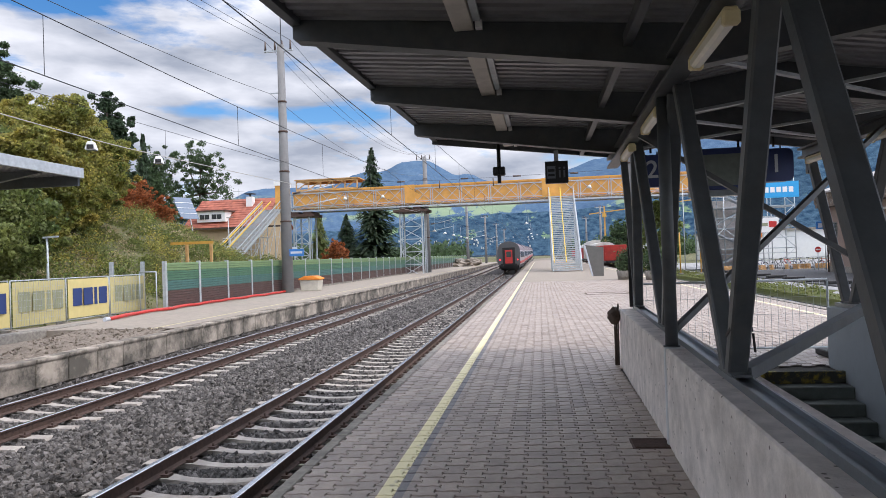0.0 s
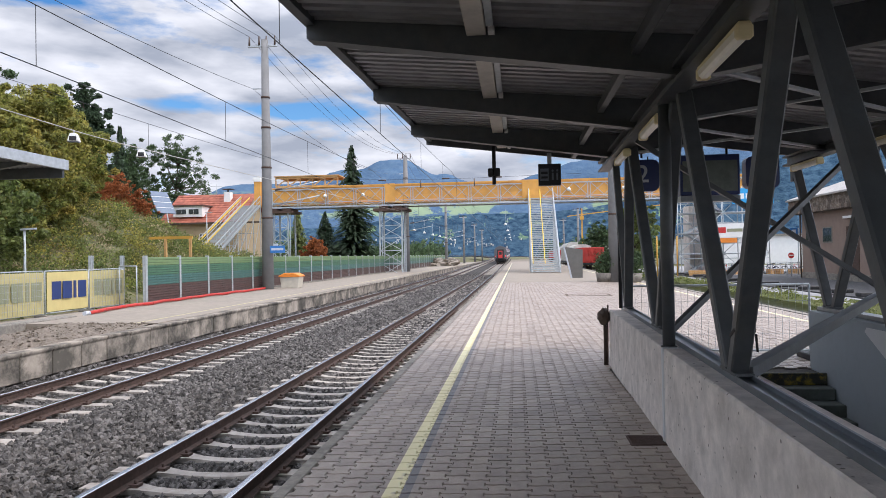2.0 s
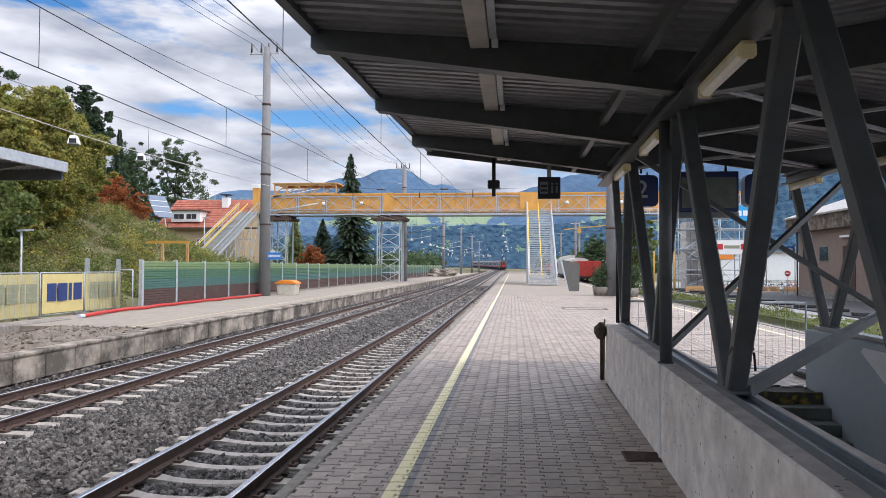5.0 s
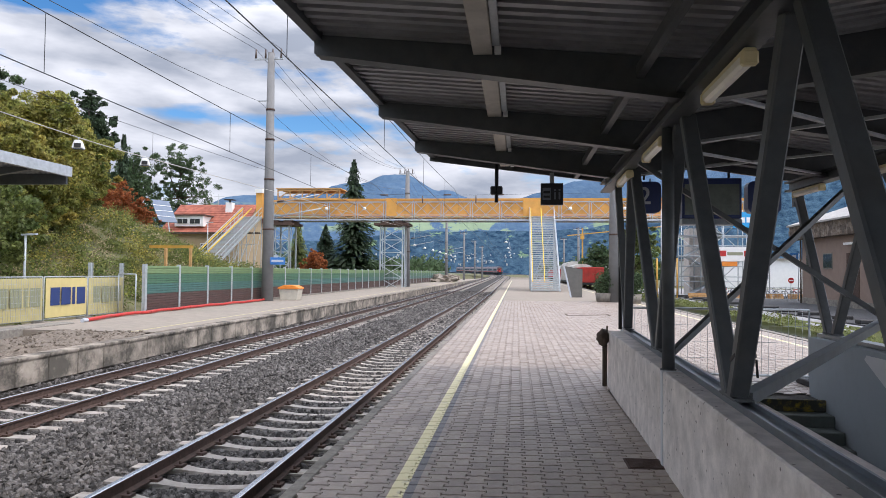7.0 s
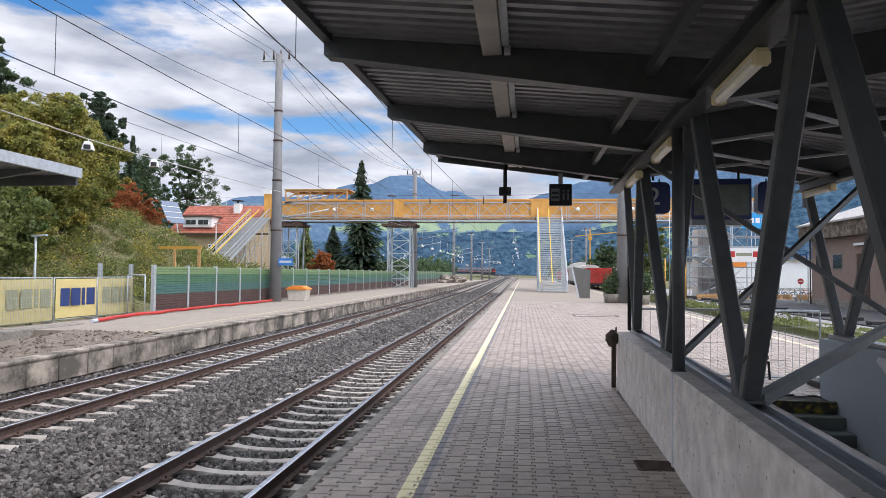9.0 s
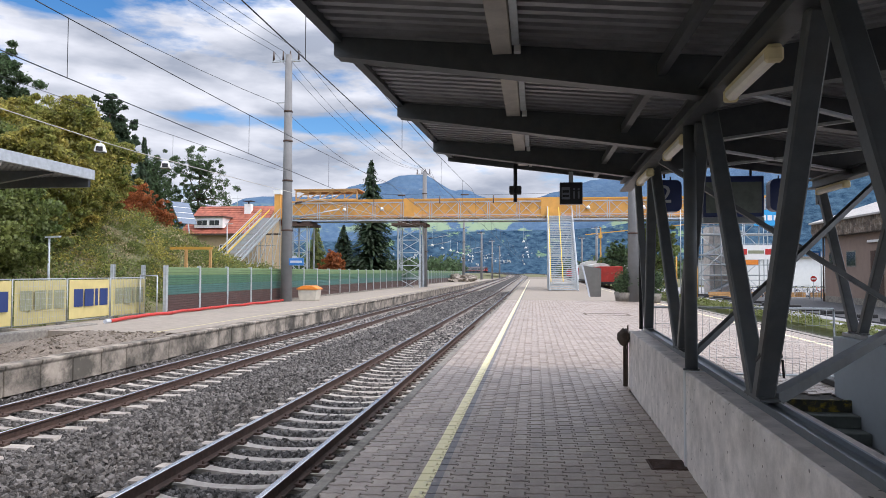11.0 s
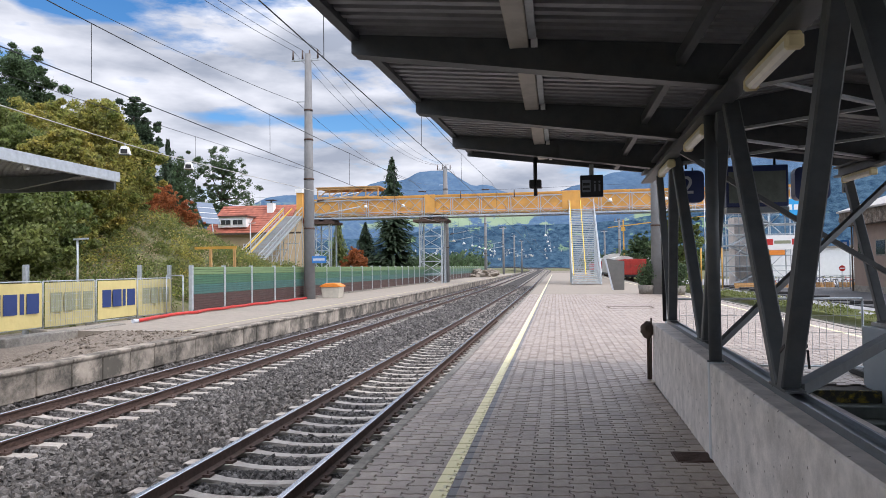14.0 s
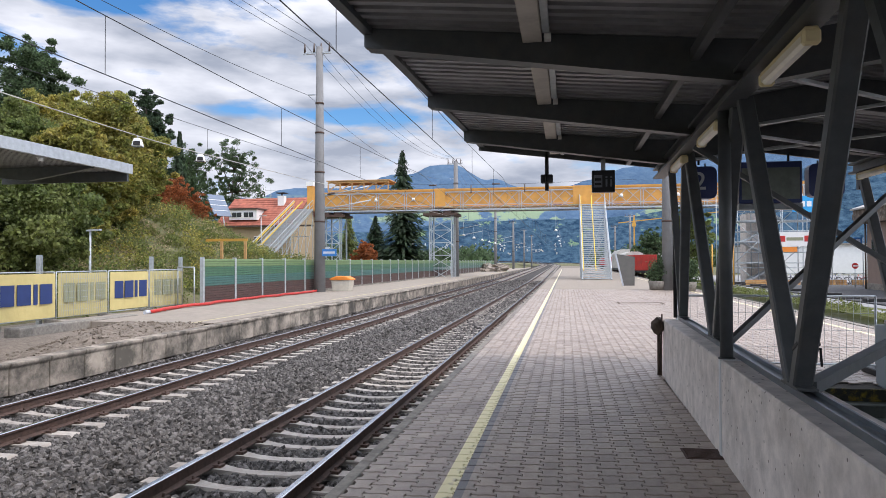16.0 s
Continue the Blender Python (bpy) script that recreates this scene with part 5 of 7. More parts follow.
# ---------------------------------------------------------------- far platform
def build_far_platform():
    pl = thing("pavement", label="far platform of pale asphalt behind old concrete edge walls", category="platform", kind="structure")
    bm = B()
    box(bm, -15.6, -10.32, 19.0, 78.0, -1.0, 0.0)
    box(bm, -15.6, -10.32, 78.0, 190.0, -1.0, -0.01)
    part("surface", bm, "far_asphalt", pl, "pale sandy asphalt surface")
    bm = box(B(), -11.05, -10.95, 18.9, 150, -0.01, 0.004)
    part("safety_line", bm, "worn_line", pl)
    st = B()
    prism(st, [(0, -0.6), (0.32, -0.6), (0.32, -0.10), (0.36, -0.06), (0.36, 0.0), (0, 0.0)], "y", 0.009, 0.991)
    bevel(st, 0.014)
    me = mesh_of("edge_wall_stone", st, "old_concrete")
    rng = random.Random(3)
    for j in range(4, 120):
        o = new("edge_wall_stone", me)
        o.parent = pl
        o.matrix_basis = pose(-10.32, j, -0.02 + rng.uniform(-0.012, 0.012), 0, rng.uniform(-0.5, 0.5), rng.uniform(-0.4, 0.4))
    bm = box(B(), -10.32, -9.96, 120, 190, -0.6, 0)
    part("edge_wall", bm, "old_concrete", pl)
    # broken ground where the surface was torn up
    bm = B()
    nx, ny = 80, 160
    rows = []
    for j in range(ny + 1):
        y = 4.0 + (19.2 - 4.0) * j / ny
        row = []
        for i in range(nx + 1):
            x = -17.8 + (17.8 - 10.3) * i / nx
            z = -0.42 + 0.10 * noise.noise(Vector((x * 0.9, y * 0.9, 2))) + 0.07 * noise.noise(Vector((x * 3, y * 3, 5))) + 0.03 * noise.noise(Vector((x * 9, y * 9, 7)))
            z += 0.40 * smooth(15.6, 19.0, y) * smooth(-15.5, -13.0, x) + 0.46 * math.exp(-((x + 11.6) ** 2 / 1.2 + (y - 15.3) ** 2 / 1.6))
            row.append(bm.verts.new((x, y, min(z, 0.02))))
        rows.append(row)
    for j in range(ny):
        for i in range(nx):
            bm.faces.new((rows[j][i], rows[j][i + 1], rows[j + 1][i + 1], rows[j + 1][i]))
    part("torn_ground", bm, "gravel", pl, "churned gravel and soil of the torn-up platform")
    # rubble
    rng = random.Random(4)
    bm = B()
    for _ in range(2200):
        x, y = rng.uniform(-17, -10.5), rng.uniform(9, 19)
        s = rng.uniform(0.008, 0.032)
        z = -0.38 + 0.4 * smooth(15.6, 19.0, y) * smooth(-15.5, -13.0, x) + 0.44 * math.exp(-((x + 11.6) ** 2 / 1.2 + (y - 15.3) ** 2 / 1.6))
        box(bm, -s, s, -s * 0.8, s * 0.8, -s * 0.6, s * 0.6, pose(x, y, z, rng.uniform(-40, 40), rng.uniform(-40, 40), rng.uniform(0, 90)))
    o = tagged(part("rubble", bm, "gravel"), "loose stones and broken asphalt on the torn ground", "rubble", kind="stuff")
    k = thing("concrete_block", label="pale concrete foundation block beside the torn ground", category="concrete block")
    bm = box(B(), -14.9, -14.4, 16.2, 21.4, -0.5, 0.05)
    bevel(bm, 0.03)
    part("block", bm, "kerb", k)


build_far_platform()


def noise_fence():
    me = {}
    for nm, m, z0, z1 in (("top_board", "fence_light", 1.62, 1.95), ("upper_board", "fence_green", 1.20, 1.616), ("middle_board", "fence_teal", 0.78, 1.196), ("lower_board", "fence_brown", 0.12, 0.776)):
        bm = B()
        n = max(2, int((z1 - z0) / 0.1))
        prof = [(-0.05, z0)]
        for i in range(n):
            a, b = z0 + (z1 - z0) * i / n, z0 + (z1 - z0) * (i + 1) / n
            prof += [(0.03, a), (0.06, a + 0.012), (0.06, b - 0.012), (0.03, b)]
        prism(bm, prof + [(-0.05, z1)], "y", 0.03, 2.85)
        me[nm] = mesh_of(nm, bm, m)
    pm = B()
    box(pm, -0.07, 0.07, -0.05, 0.05, -0.9, 2.02)
    box(pm, 0.07, 0.085, -0.08, 0.08, -0.9, 2.02)
    me["post"] = mesh_of("post", pm, "galv")
    bm = box(B(), -0.12, 0.12, 0.02, 2.88, -0.9, 0.112)
    me["plinth"] = mesh_of("plinth", bm, "kerb")
    first = thing("noise_fence_panel", label="green and brown banded noise barrier panel between steel posts", category="noise barrier", group="noise barrier along the far platform")
    for nm in me:
        o = new(nm, me[nm])
        o.parent = first
    for k in range(1, 42):
        copy_thing(first, turned(-15.3, 27.2 + 2.9 * k, 0, 0))
    first.matrix_basis = turned(-15.3, 27.2, 0, 0)


noise_fence()


def banner_fence():
    ys = [27.6, 25.2, 22.75, 20.15, 17.55, 14.95, 12.35]
    for k in range(len(ys) - 1):
        y1, y0 = ys[k] - 0.03, ys[k + 1] + 0.03
        back = k % 2 == 0
        x = -16.45 - 0.03 * k
        s = thing("site_fence_panel", label="pale yellow site banner seen from its back on a mesh panel" if back else "yellow site banner with dark blue blocks on a mesh panel", category="banner fence", group="banner fence panels")
        bm = B()
        n = 14
        for j in range(n):
            def px(t):
                return x + 0.025 * math.sin(t * 9 + k)
            a, b = j / n, (j + 1) / n
            q = [(px(a), y0 + (y1 - y0) * a), (px(b), y0 + (y1 - y0) * b)]
            lo = 0.03 + 0.03 * math.sin(k * 2.0)
            vs = [bm.verts.new((q[0][0], q[0][1], lo)), bm.verts.new((q[1][0], q[1][1], lo)), bm.verts.new((q[1][0], q[1][1], 1.45)), bm.verts.new((q[0][0], q[0][1], 1.45))]
            bm.faces.new(vs)
        bmesh.ops.remove_doubles(bm, verts=bm.verts, dist=0.001)
        ob = part("banner", bm, "banner_back" if back else "banner_yellow", s)
        sol = ob.modifiers.new("thick", "SOLIDIFY")
        sol.thickness = 0.006
        # plain blocks in place of the firm's name
        L = y1 - y0
        for a, b in ((0.10, 0.31), (0.35, 0.57), (0.61, 0.68), (0.72, 0.93)):
            bm = box(B(), x + 0.034, x + 0.040, y0 + L * a, y0 + L * b, 0.48, 1.12)
            part("printed_block", bm, "banner_faint" if back else "banner_blue", s)
        bm = B()
        for p, q in (((x - 0.05, y0, -0.4), (x - 0.05, y0, 1.5)), ((x - 0.05, y1, -0.4), (x - 0.05, y1, 1.5)), ((x - 0.05, y0, 1.5), (x - 0.05, y1, 1.5)), ((x - 0.05, y0, 0.0), (x - 0.05, y1, 0.0))):
            tube(bm, p, q, 0.02, n=8)
        part("frame", bm, "galv", s)
        if back:
            bm = B()
            for i in range(1, 22):
                yy = y0 + L * i / 22
                bar(bm, (x + 0.05, yy, 0.0), (x + 0.05, yy, 1.5), 0.006)
            for i in range(1, 7):
                bar(bm, (x + 0.05, y0, 0.21 * i), (x + 0.05, y1, 0.21 * i), 0.006)
            part("wire_mesh", bm, "galv", s)
        bm = box(B(), x - 0.35, x + 0.3, y1 - 0.12, y1 + 0.12, -0.45, -0.05)
        bevel(bm, 0.03)
        part("foot_block", bm, "kerb", s)
    for y in (19.9, 26.1, 28.3):
        p = thing("steel_post", label="galvanised steel post standing behind the banners", category="post", group="steel posts")
        bm = prism(B(), [(-0.06, -0.08), (0.06, -0.08), (0.06, -0.068), (0.006, -0.068), (0.006, 0.068), (0.06, 0.068), (0.06, 0.08), (-0.06, 0.08), (-0.06, 0.068), (-0.006, 0.068), (-0.006, -0.068), (-0.06, -0.068)], "z", -0.6, 1.95)
        part("post_profile", bm, "galv", p, at=turned(-16.95, y, 0.1, 0))
    g = thing("steel_gate", label="light galvanised tube barrier at the end of the noise fence", category="barrier")
    bm = B()
    for a, b in (((-15.2, 26.4, 0), (-15.2, 26.4, 1.6)), ((-15.2, 26.4, 1.6), (-16.3, 27.0, 1.6)), ((-16.3, 27.0, 1.6), (-16.3, 27.0, 0))):
        tube(bm, a, b, 0.025, n=8)
    part("tube_frame", bm, "galv", g)


banner_fence()


def build_hose():
    h = thing("red_pipe", label="bright red plastic pipe lying along the far platform", category="pipe")
    bm = B()
    pts = []
    for i in range(44):
        t = i / 43
        y = 22.0 + 17.5 * t
        x = -14.45 + 0.10 * math.sin(t * 9) + 0.05 * math.sin(t * 31) - 0.5 * smooth(0.0, 0.15, t) + 0.15 * t
        pts.append(Vector((x, y, 0.065 + 0.03 * abs(math.sin(t * 23)))))
    for p, q in zip(pts, pts[1:]):
        tube(bm, p, q, 0.064, n=10, caps=False)
    bmesh.ops.remove_doubles(bm, verts=bm.verts, dist=0.02)
    part("pipe_run", bm, "red_hose", h)
    for k in range(5):
        p = pts[3 + k * 9]
        part("tie_band", tube(B(), p - Vector((0, 0.05, 0)), p + Vector((0, 0.05, 0)), 0.069, n=10), "red_hose", h)
    part("end_collar", tube(B(), pts[0] - Vector((0, 0.15, 0)), pts[0] + Vector((0, 0.12, 0)), 0.071, n=12), "sign_white", h)


build_hose()


def build_grit_box():
    g = thing("grit_box", turned(-13.8, 41.5, 0, 0), "beige grit box with an orange lid", "grit box")
    bm = prism(B(), [(-0.52, 0.0), (0.52, 0.0), (0.62, 0.68), (-0.62, 0.68)], "y", -0.45, 0.45)
    bevel(bm, 0.03)
    part("body", bm, "grit_box", g)
    bm = prism(B(), [(-0.68, 0.68), (0.68, 0.68), (0.66, 0.76), (0.30, 0.92), (-0.30, 0.92), (-0.66, 0.76)], "y", -0.52, 0.52)
    bevel(bm, 0.02)
    part("lid", bm, "orange", g, "domed orange lid")


build_grit_box()


# ---------------------------------------------------------------- masts and overhead line
def build_mast(x, y, h, r0, r1, arms=True, label="tall grey concrete overhead line mast", tops=1):
    m = thing("line_mast", turned(x, y, 0, 0), label, "mast", "overhead line masts")
    bm = tube(B(), (0, 0, -0.9), (0, 0, h), r0, r1, n=14)
    part("pole", bm, "mast", m)
    for z in (4.2, 7.2, 9.6, 11.4):
        if z < h:
            bm = tube(B(), (0, 0, z), (0, 0, z + 0.10), r0 + (r1 - r0) * z / h + 0.025, n=14)
            part("clamp_ring", bm, "rail_side", m)
    if tops:
        bm = bar(B(), (-1.05, 0, h - 0.35), (0.75, 0, h - 0.35), 0.10, 0.12)
        part("cross_arm", bm, "galv", m)
        for dx in (-0.95, -0.35, 0.1, 0.62):
            bm = tube(B(), (dx, 0, h - 0.32), (dx, 0, h + 0.25), 0.07, 0.04, n=8)
            part("insulator", bm, "insulator", m)
    if arms:
        # cantilever towards the tracks
        part("stay_tube", tube(B(), (r0, 0, 5.8), (3.1, 0, 6.35), 0.03, n=8), "galv", m)
        part("bracket_tube", tube(B(), (r0, 0, 5.0), (3.2, 0, 5.5), 0.035, n=8), "galv", m)
        part("insulator", tube(B(), (0.5, 0, 5.9), (0.95, 0, 5.98), 0.06, n=8), "insulator", m)
        part("arm_bracket", bar(B(), (-0.2, 0, 12.0), (-0.75, 0, 12.0), 0.06, 0.06), "galv", m)
    return m


build_mast(-14.75, 40.0, 14.9, 0.36, 0.20)
build_mast(-13.35, 84.0, 14.2, 0.42, 0.24)
build_mast(6.15, 44.5, 13.0, 0.40, 0.24, False)
for y in (125, 168, 212, 258):
    build_mast(-12.6, y, 11.5, 0.30, 0.2, True, "grey overhead line mast beside the tracks")
for y in (150, 195, 240, 290):
    build_mast(13.2, y, 11.5, 0.30, 0.2, False, "grey overhead line mast beyond the yard tracks")


def wire(name, pts, r, m, label, sag=0.0, n=1):
    w = thing(name, label=label, category="wire", group="overhead wires")
    bm = B()
    for p, q in zip(pts, pts[1:]):
        p, q = Vector(p), Vector(q)
        prev = p
        for i in range(1, n + 1):
            t = i / n
            c = p.lerp(q, t) - Vector((0, 0, sag * 4 * t * (1 - t)))
            tube(bm, prev, c, r, n=6, caps=False)
            prev = c
    bmesh.ops.remove_doubles(bm, verts=bm.verts, dist=0.004)
    part("wire_run", bm, m, w)
    return w


def build_catenary():
    for x, zc, zm in ((TRACK3, 5.30, 6.55), (TRACK2, 5.15, 6.21)):
        spans = [-18, 40, 84, 125, 168, 212, 250]
        wire("contact_wire", [(x, -20, zc), (x, 250, zc)] + [tuple(line(x, 250 + 30 * k)[0] + Vector((0, 0, zc))) for k in range(1, 8)], 0.010, "wire", "thin contact wire above the track")
        w = wire("messenger_wire", [(x, y, zm + 0.45) for y in spans], 0.010, "wire", "sagging messenger wire with droppers", 0.6, 12)
        for a, b in zip(spans, spans[1:]):
            for i in range(-4, 30):
                y = 11.5 + (x - TRACK3) * -0.21 + 8.12 * i
                if a < y <= b:
                    t = (y - a) / (b - a)
                    z = zm + 0.45 - 0.6 * 4 * t * (1 - t)
                    part("dropper", tube(B(), (x, y, zc), (x, y, z), 0.007, n=5, caps=False), "wire", w)
    # feeders on the mast tops
    for dx, dz in ((-0.95, 0.25), (-0.35, 0.25), (0.62, 0.25)):
        wire("feeder_wire", [(-14.75 + dx, -20, 14.9 + dz), (-14.75 + dx, 40, 14.9 + dz), (-13.35 + dx, 84, 14.2 + dz), (-12.6 + dx, 125, 11.5 + dz)], 0.012, "wire", "feeder cable strung between the mast tops", 1.7, 12)
    wire("feeder_wire", [(-15.5, -20, 12.0), (-15.5, 40, 12.0), (-14.1, 84, 12.0)], 0.012, "wire", "lower feeder cable on the mast brackets", 1.5, 12)
    # cross span ahead of the bridge
    cs = wire("cross_span", [(-14.3, 62, 8.9), (-8.5, 62, 8.75), (-3.6, 62, 8.75), (6, 62, 8.9)], 0.012, "wire", "cross span wire with brown insulators")
    for x in (-12, -6.2, -1.5, 3.5):
        part("insulator", tube(B(), (x - 0.35, 62, 8.78), (x + 0.35, 62, 8.78), 0.07, n=8), "insulator", cs)
    for x in (-8.47, -3.63):
        part("drop_insulator", tube(B(), (x, 62, 8.0), (x, 62, 8.7), 0.05, n=8), "insulator", cs)


build_catenary()


def build_lamp_wire():
    w = wire("lamp_wire", [(-15.2, 10, 6.6), (-14.85, 22.0, 6.26), (-14.7, 26, 6.26), (-14.3, 40, 6.5), (-13.35, 84, 7.2)], 0.016, "wire_pale", "pale cable with hanging platform lamps", 0.02, 6)
    s = wire("lamp_wire", [(-15.1, 8, 7.2), (-14.9, 27, 7.42), (-14.75, 39.8, 7.75)], 0.009, "wire", "thin carrying wire above the platform lamps", 0.03, 6)
    part("dropper", tube(B(), (-14.9, 26.9, 6.27), (-14.9, 26.9, 7.42), 0.007, n=5), "wire", s)
    for x, y, z in ((-14.85, 22.0, 5.98), (-14.7, 26.0, 6.02)):
        l = thing("hanging_lamp", turned(x, y, z, 20), "grey hanging platform floodlight on a cable", "lamp", "hanging platform lamps")
        bm = prism(B(), [(-0.10, 0.18), (0.10, 0.18), (0.19, -0.10), (-0.19, -0.10)], "y", -0.15, 0.15)
        bevel(bm, 0.02)
        part("shade", bm, "white", l)
        bm = box(B(), -0.15, 0.15, -0.12, 0.12, -0.13, -0.10)
        part("glass_front", bm, "glass", l)
        part("lens", bevel(box(B(), -0.11, 0.11, -0.168, -0.15, -0.085, 0.07), 0.006), "black", l, "dark square lens")
        part("hook", tube(B(), (0, 0, 0.17), (0, 0, 0.28), 0.02, n=6), "galv", l)
    for i in range(7):
        l = thing("hanging_lamp", turned(-12.4, 84 + 9.5 * i, 4.95, 0), "small white hanging lamp far along the far platform", "lamp", "hanging platform lamps")
        part("shade", tube(B(), (0, 0, 0), (0, 0, 0.25), 0.26, 0.09, n=10), "white", l)
        part("hook", tube(B(), (0, 0, 0.22), (0, 0, 1.7), 0.015, n=5), "galv", l)
    for i in range(5):
        l = thing("hanging_lamp", turned(-1.4, 95 + 24 * i, 5.9, 0), "small white hanging lamp over the island platform", "lamp", "hanging platform lamps")
        part("shade", tube(B(), (0, 0, 0), (0, 0, 0.25), 0.26, 0.09, n=10), "white", l)
        part("hook", tube(B(), (0, 0, 0.22), (0, 0, 2.2), 0.015, n=5), "galv", l)
    wire("lamp_wire", [(-12.4, 84, 6.6), (-12.4, 142, 6.6)], 0.012, "wire", "cable carrying the far platform lamps", 0.1, 6)
    wire("lamp_wire", [(-1.4, 60, 8.1), (-1.4, 200, 8.1)], 0.012, "wire", "cable carrying the island platform lamps", 0.1, 6)


build_lamp_wire()


def small_pole(x, y, z, h, label="slim pale lamp pole on the bank"):
    p = thing("lamp_pole", turned(x, y, z, 0), label, "lamp pole", "slim lamp poles")
    part("pole", tube(B(), (0, 0, -0.5), (0, 0, h), 0.06, 0.045, n=8), "galv", p)
    part("lamp_head", bar(B(), (-0.15, 0, h), (0.5, 0, h + 0.03), 0.16, 0.07), "galv", p)


small_pole(-20.4, 26.9, 0.3, 2.9)
small_pole(-28.7, 62, land(-28.7, 62), 4.2)


def station_sign():
    s = thing("station_sign", turned(-13.95, 39.4, 2.15, 0), "pale blue station name board with unreadable lettering", "sign")
    bm = box(B(), -0.42, 0.46, -0.04, 0.04, 0, 0.42)
    bevel(bm, 0.01)
    part("board", bm, "sign_blue", s)
    bm = box(B(), -0.34, 0.38, -0.046, -0.041, 0.15, 0.28)
    part("lettering_bar", bm, "sign_white", s)
    s = thing("station_sign", turned(-15.9, 44.0, 2.35, 0), "small white board with blank lettering by the mast", "sign")
    bm = box(B(), -0.35, 0.35, -0.03, 0.03, 0, 0.45)
    part("board", bm, "sign_white", s)
    part("post", tube(B(), (0, 0.05, -2.35), (0, 0.05, 0.3), 0.03, n=8), "galv", s)


station_sign()


# canopy of the far platform
def far_canopy():
    c = thing("platform_canopy", label="flat dark canopy with a pale grey fascia over the far platform", category="canopy", group="platform canopies")
    y1 = 16.95
    bm = box(B(), -11.72, -11.60, -8, y1, 4.20, 4.46)
    part("fascia", bm, "galv", c, "pale grey sheet-metal fascia")
    bm = box(B(), -15.6, -11.724, y1 - 0.08, y1, 4.0, 4.44)
    part("end_fascia", bm, "steel_dark", c)
    bm = box(B(), -15.6, -11.724, -8, y1 - 0.084, 4.34, 4.44)
    part("roof_plate", bm, "steel_dark", c)
    n = 26
    for i in range(n):
        x = -15.4 + 3.6 * i / n
        part("soffit_rib", box(B(), x, x + 0.07, -8, y1 - 0.1, 4.27, 4.336), "soffit", c)
    for y in (1.5, 6.5, 11.5, 15.6):
        bm = prism(B(), [(-15.6, 4.25), (-11.8, 4.25), (-11.8, 4.18), (-13.6, 3.9), (-15.6, 4.1)], "y", y - 0.06, y + 0.06)
        part("rafter", bm, "steel_dark", c)
    for y in (2.0, 14.2):
        part("post", box(B(), -13.75, -13.5, y - 0.12, y + 0.12, -0.8, 4.1), "galv", c)
    part("lamp_dome", tube(B(), (-11.85, 13.9, 4.12), (-11.85, 13.9, 4.24), 0.05, 0.09, n=10), "white", c)
    s = thing("hanging_sign", turned(-12.95, 13.6, 2.75, 0), "dark blue track sign under the far canopy", "sign", "hanging signs")
    part("board", bevel(box(B(), -0.26, 0.26, -0.05, 0.05, 0, 0.52), 0.01), "sign_navy", s)
    part("hanger", tube(B(), (0, 0, 0.5), (0, 0, 1.5), 0.02, n=6), "black", s)
    part("lettering_bar", box(B(), -0.12, 0.12, -0.056, -0.051, 0.12, 0.4), "sign_white", s)


far_canopy()


# ---------------------------------------------------------------- temporary footbridge
BY, BZ = 79.0, 7.75


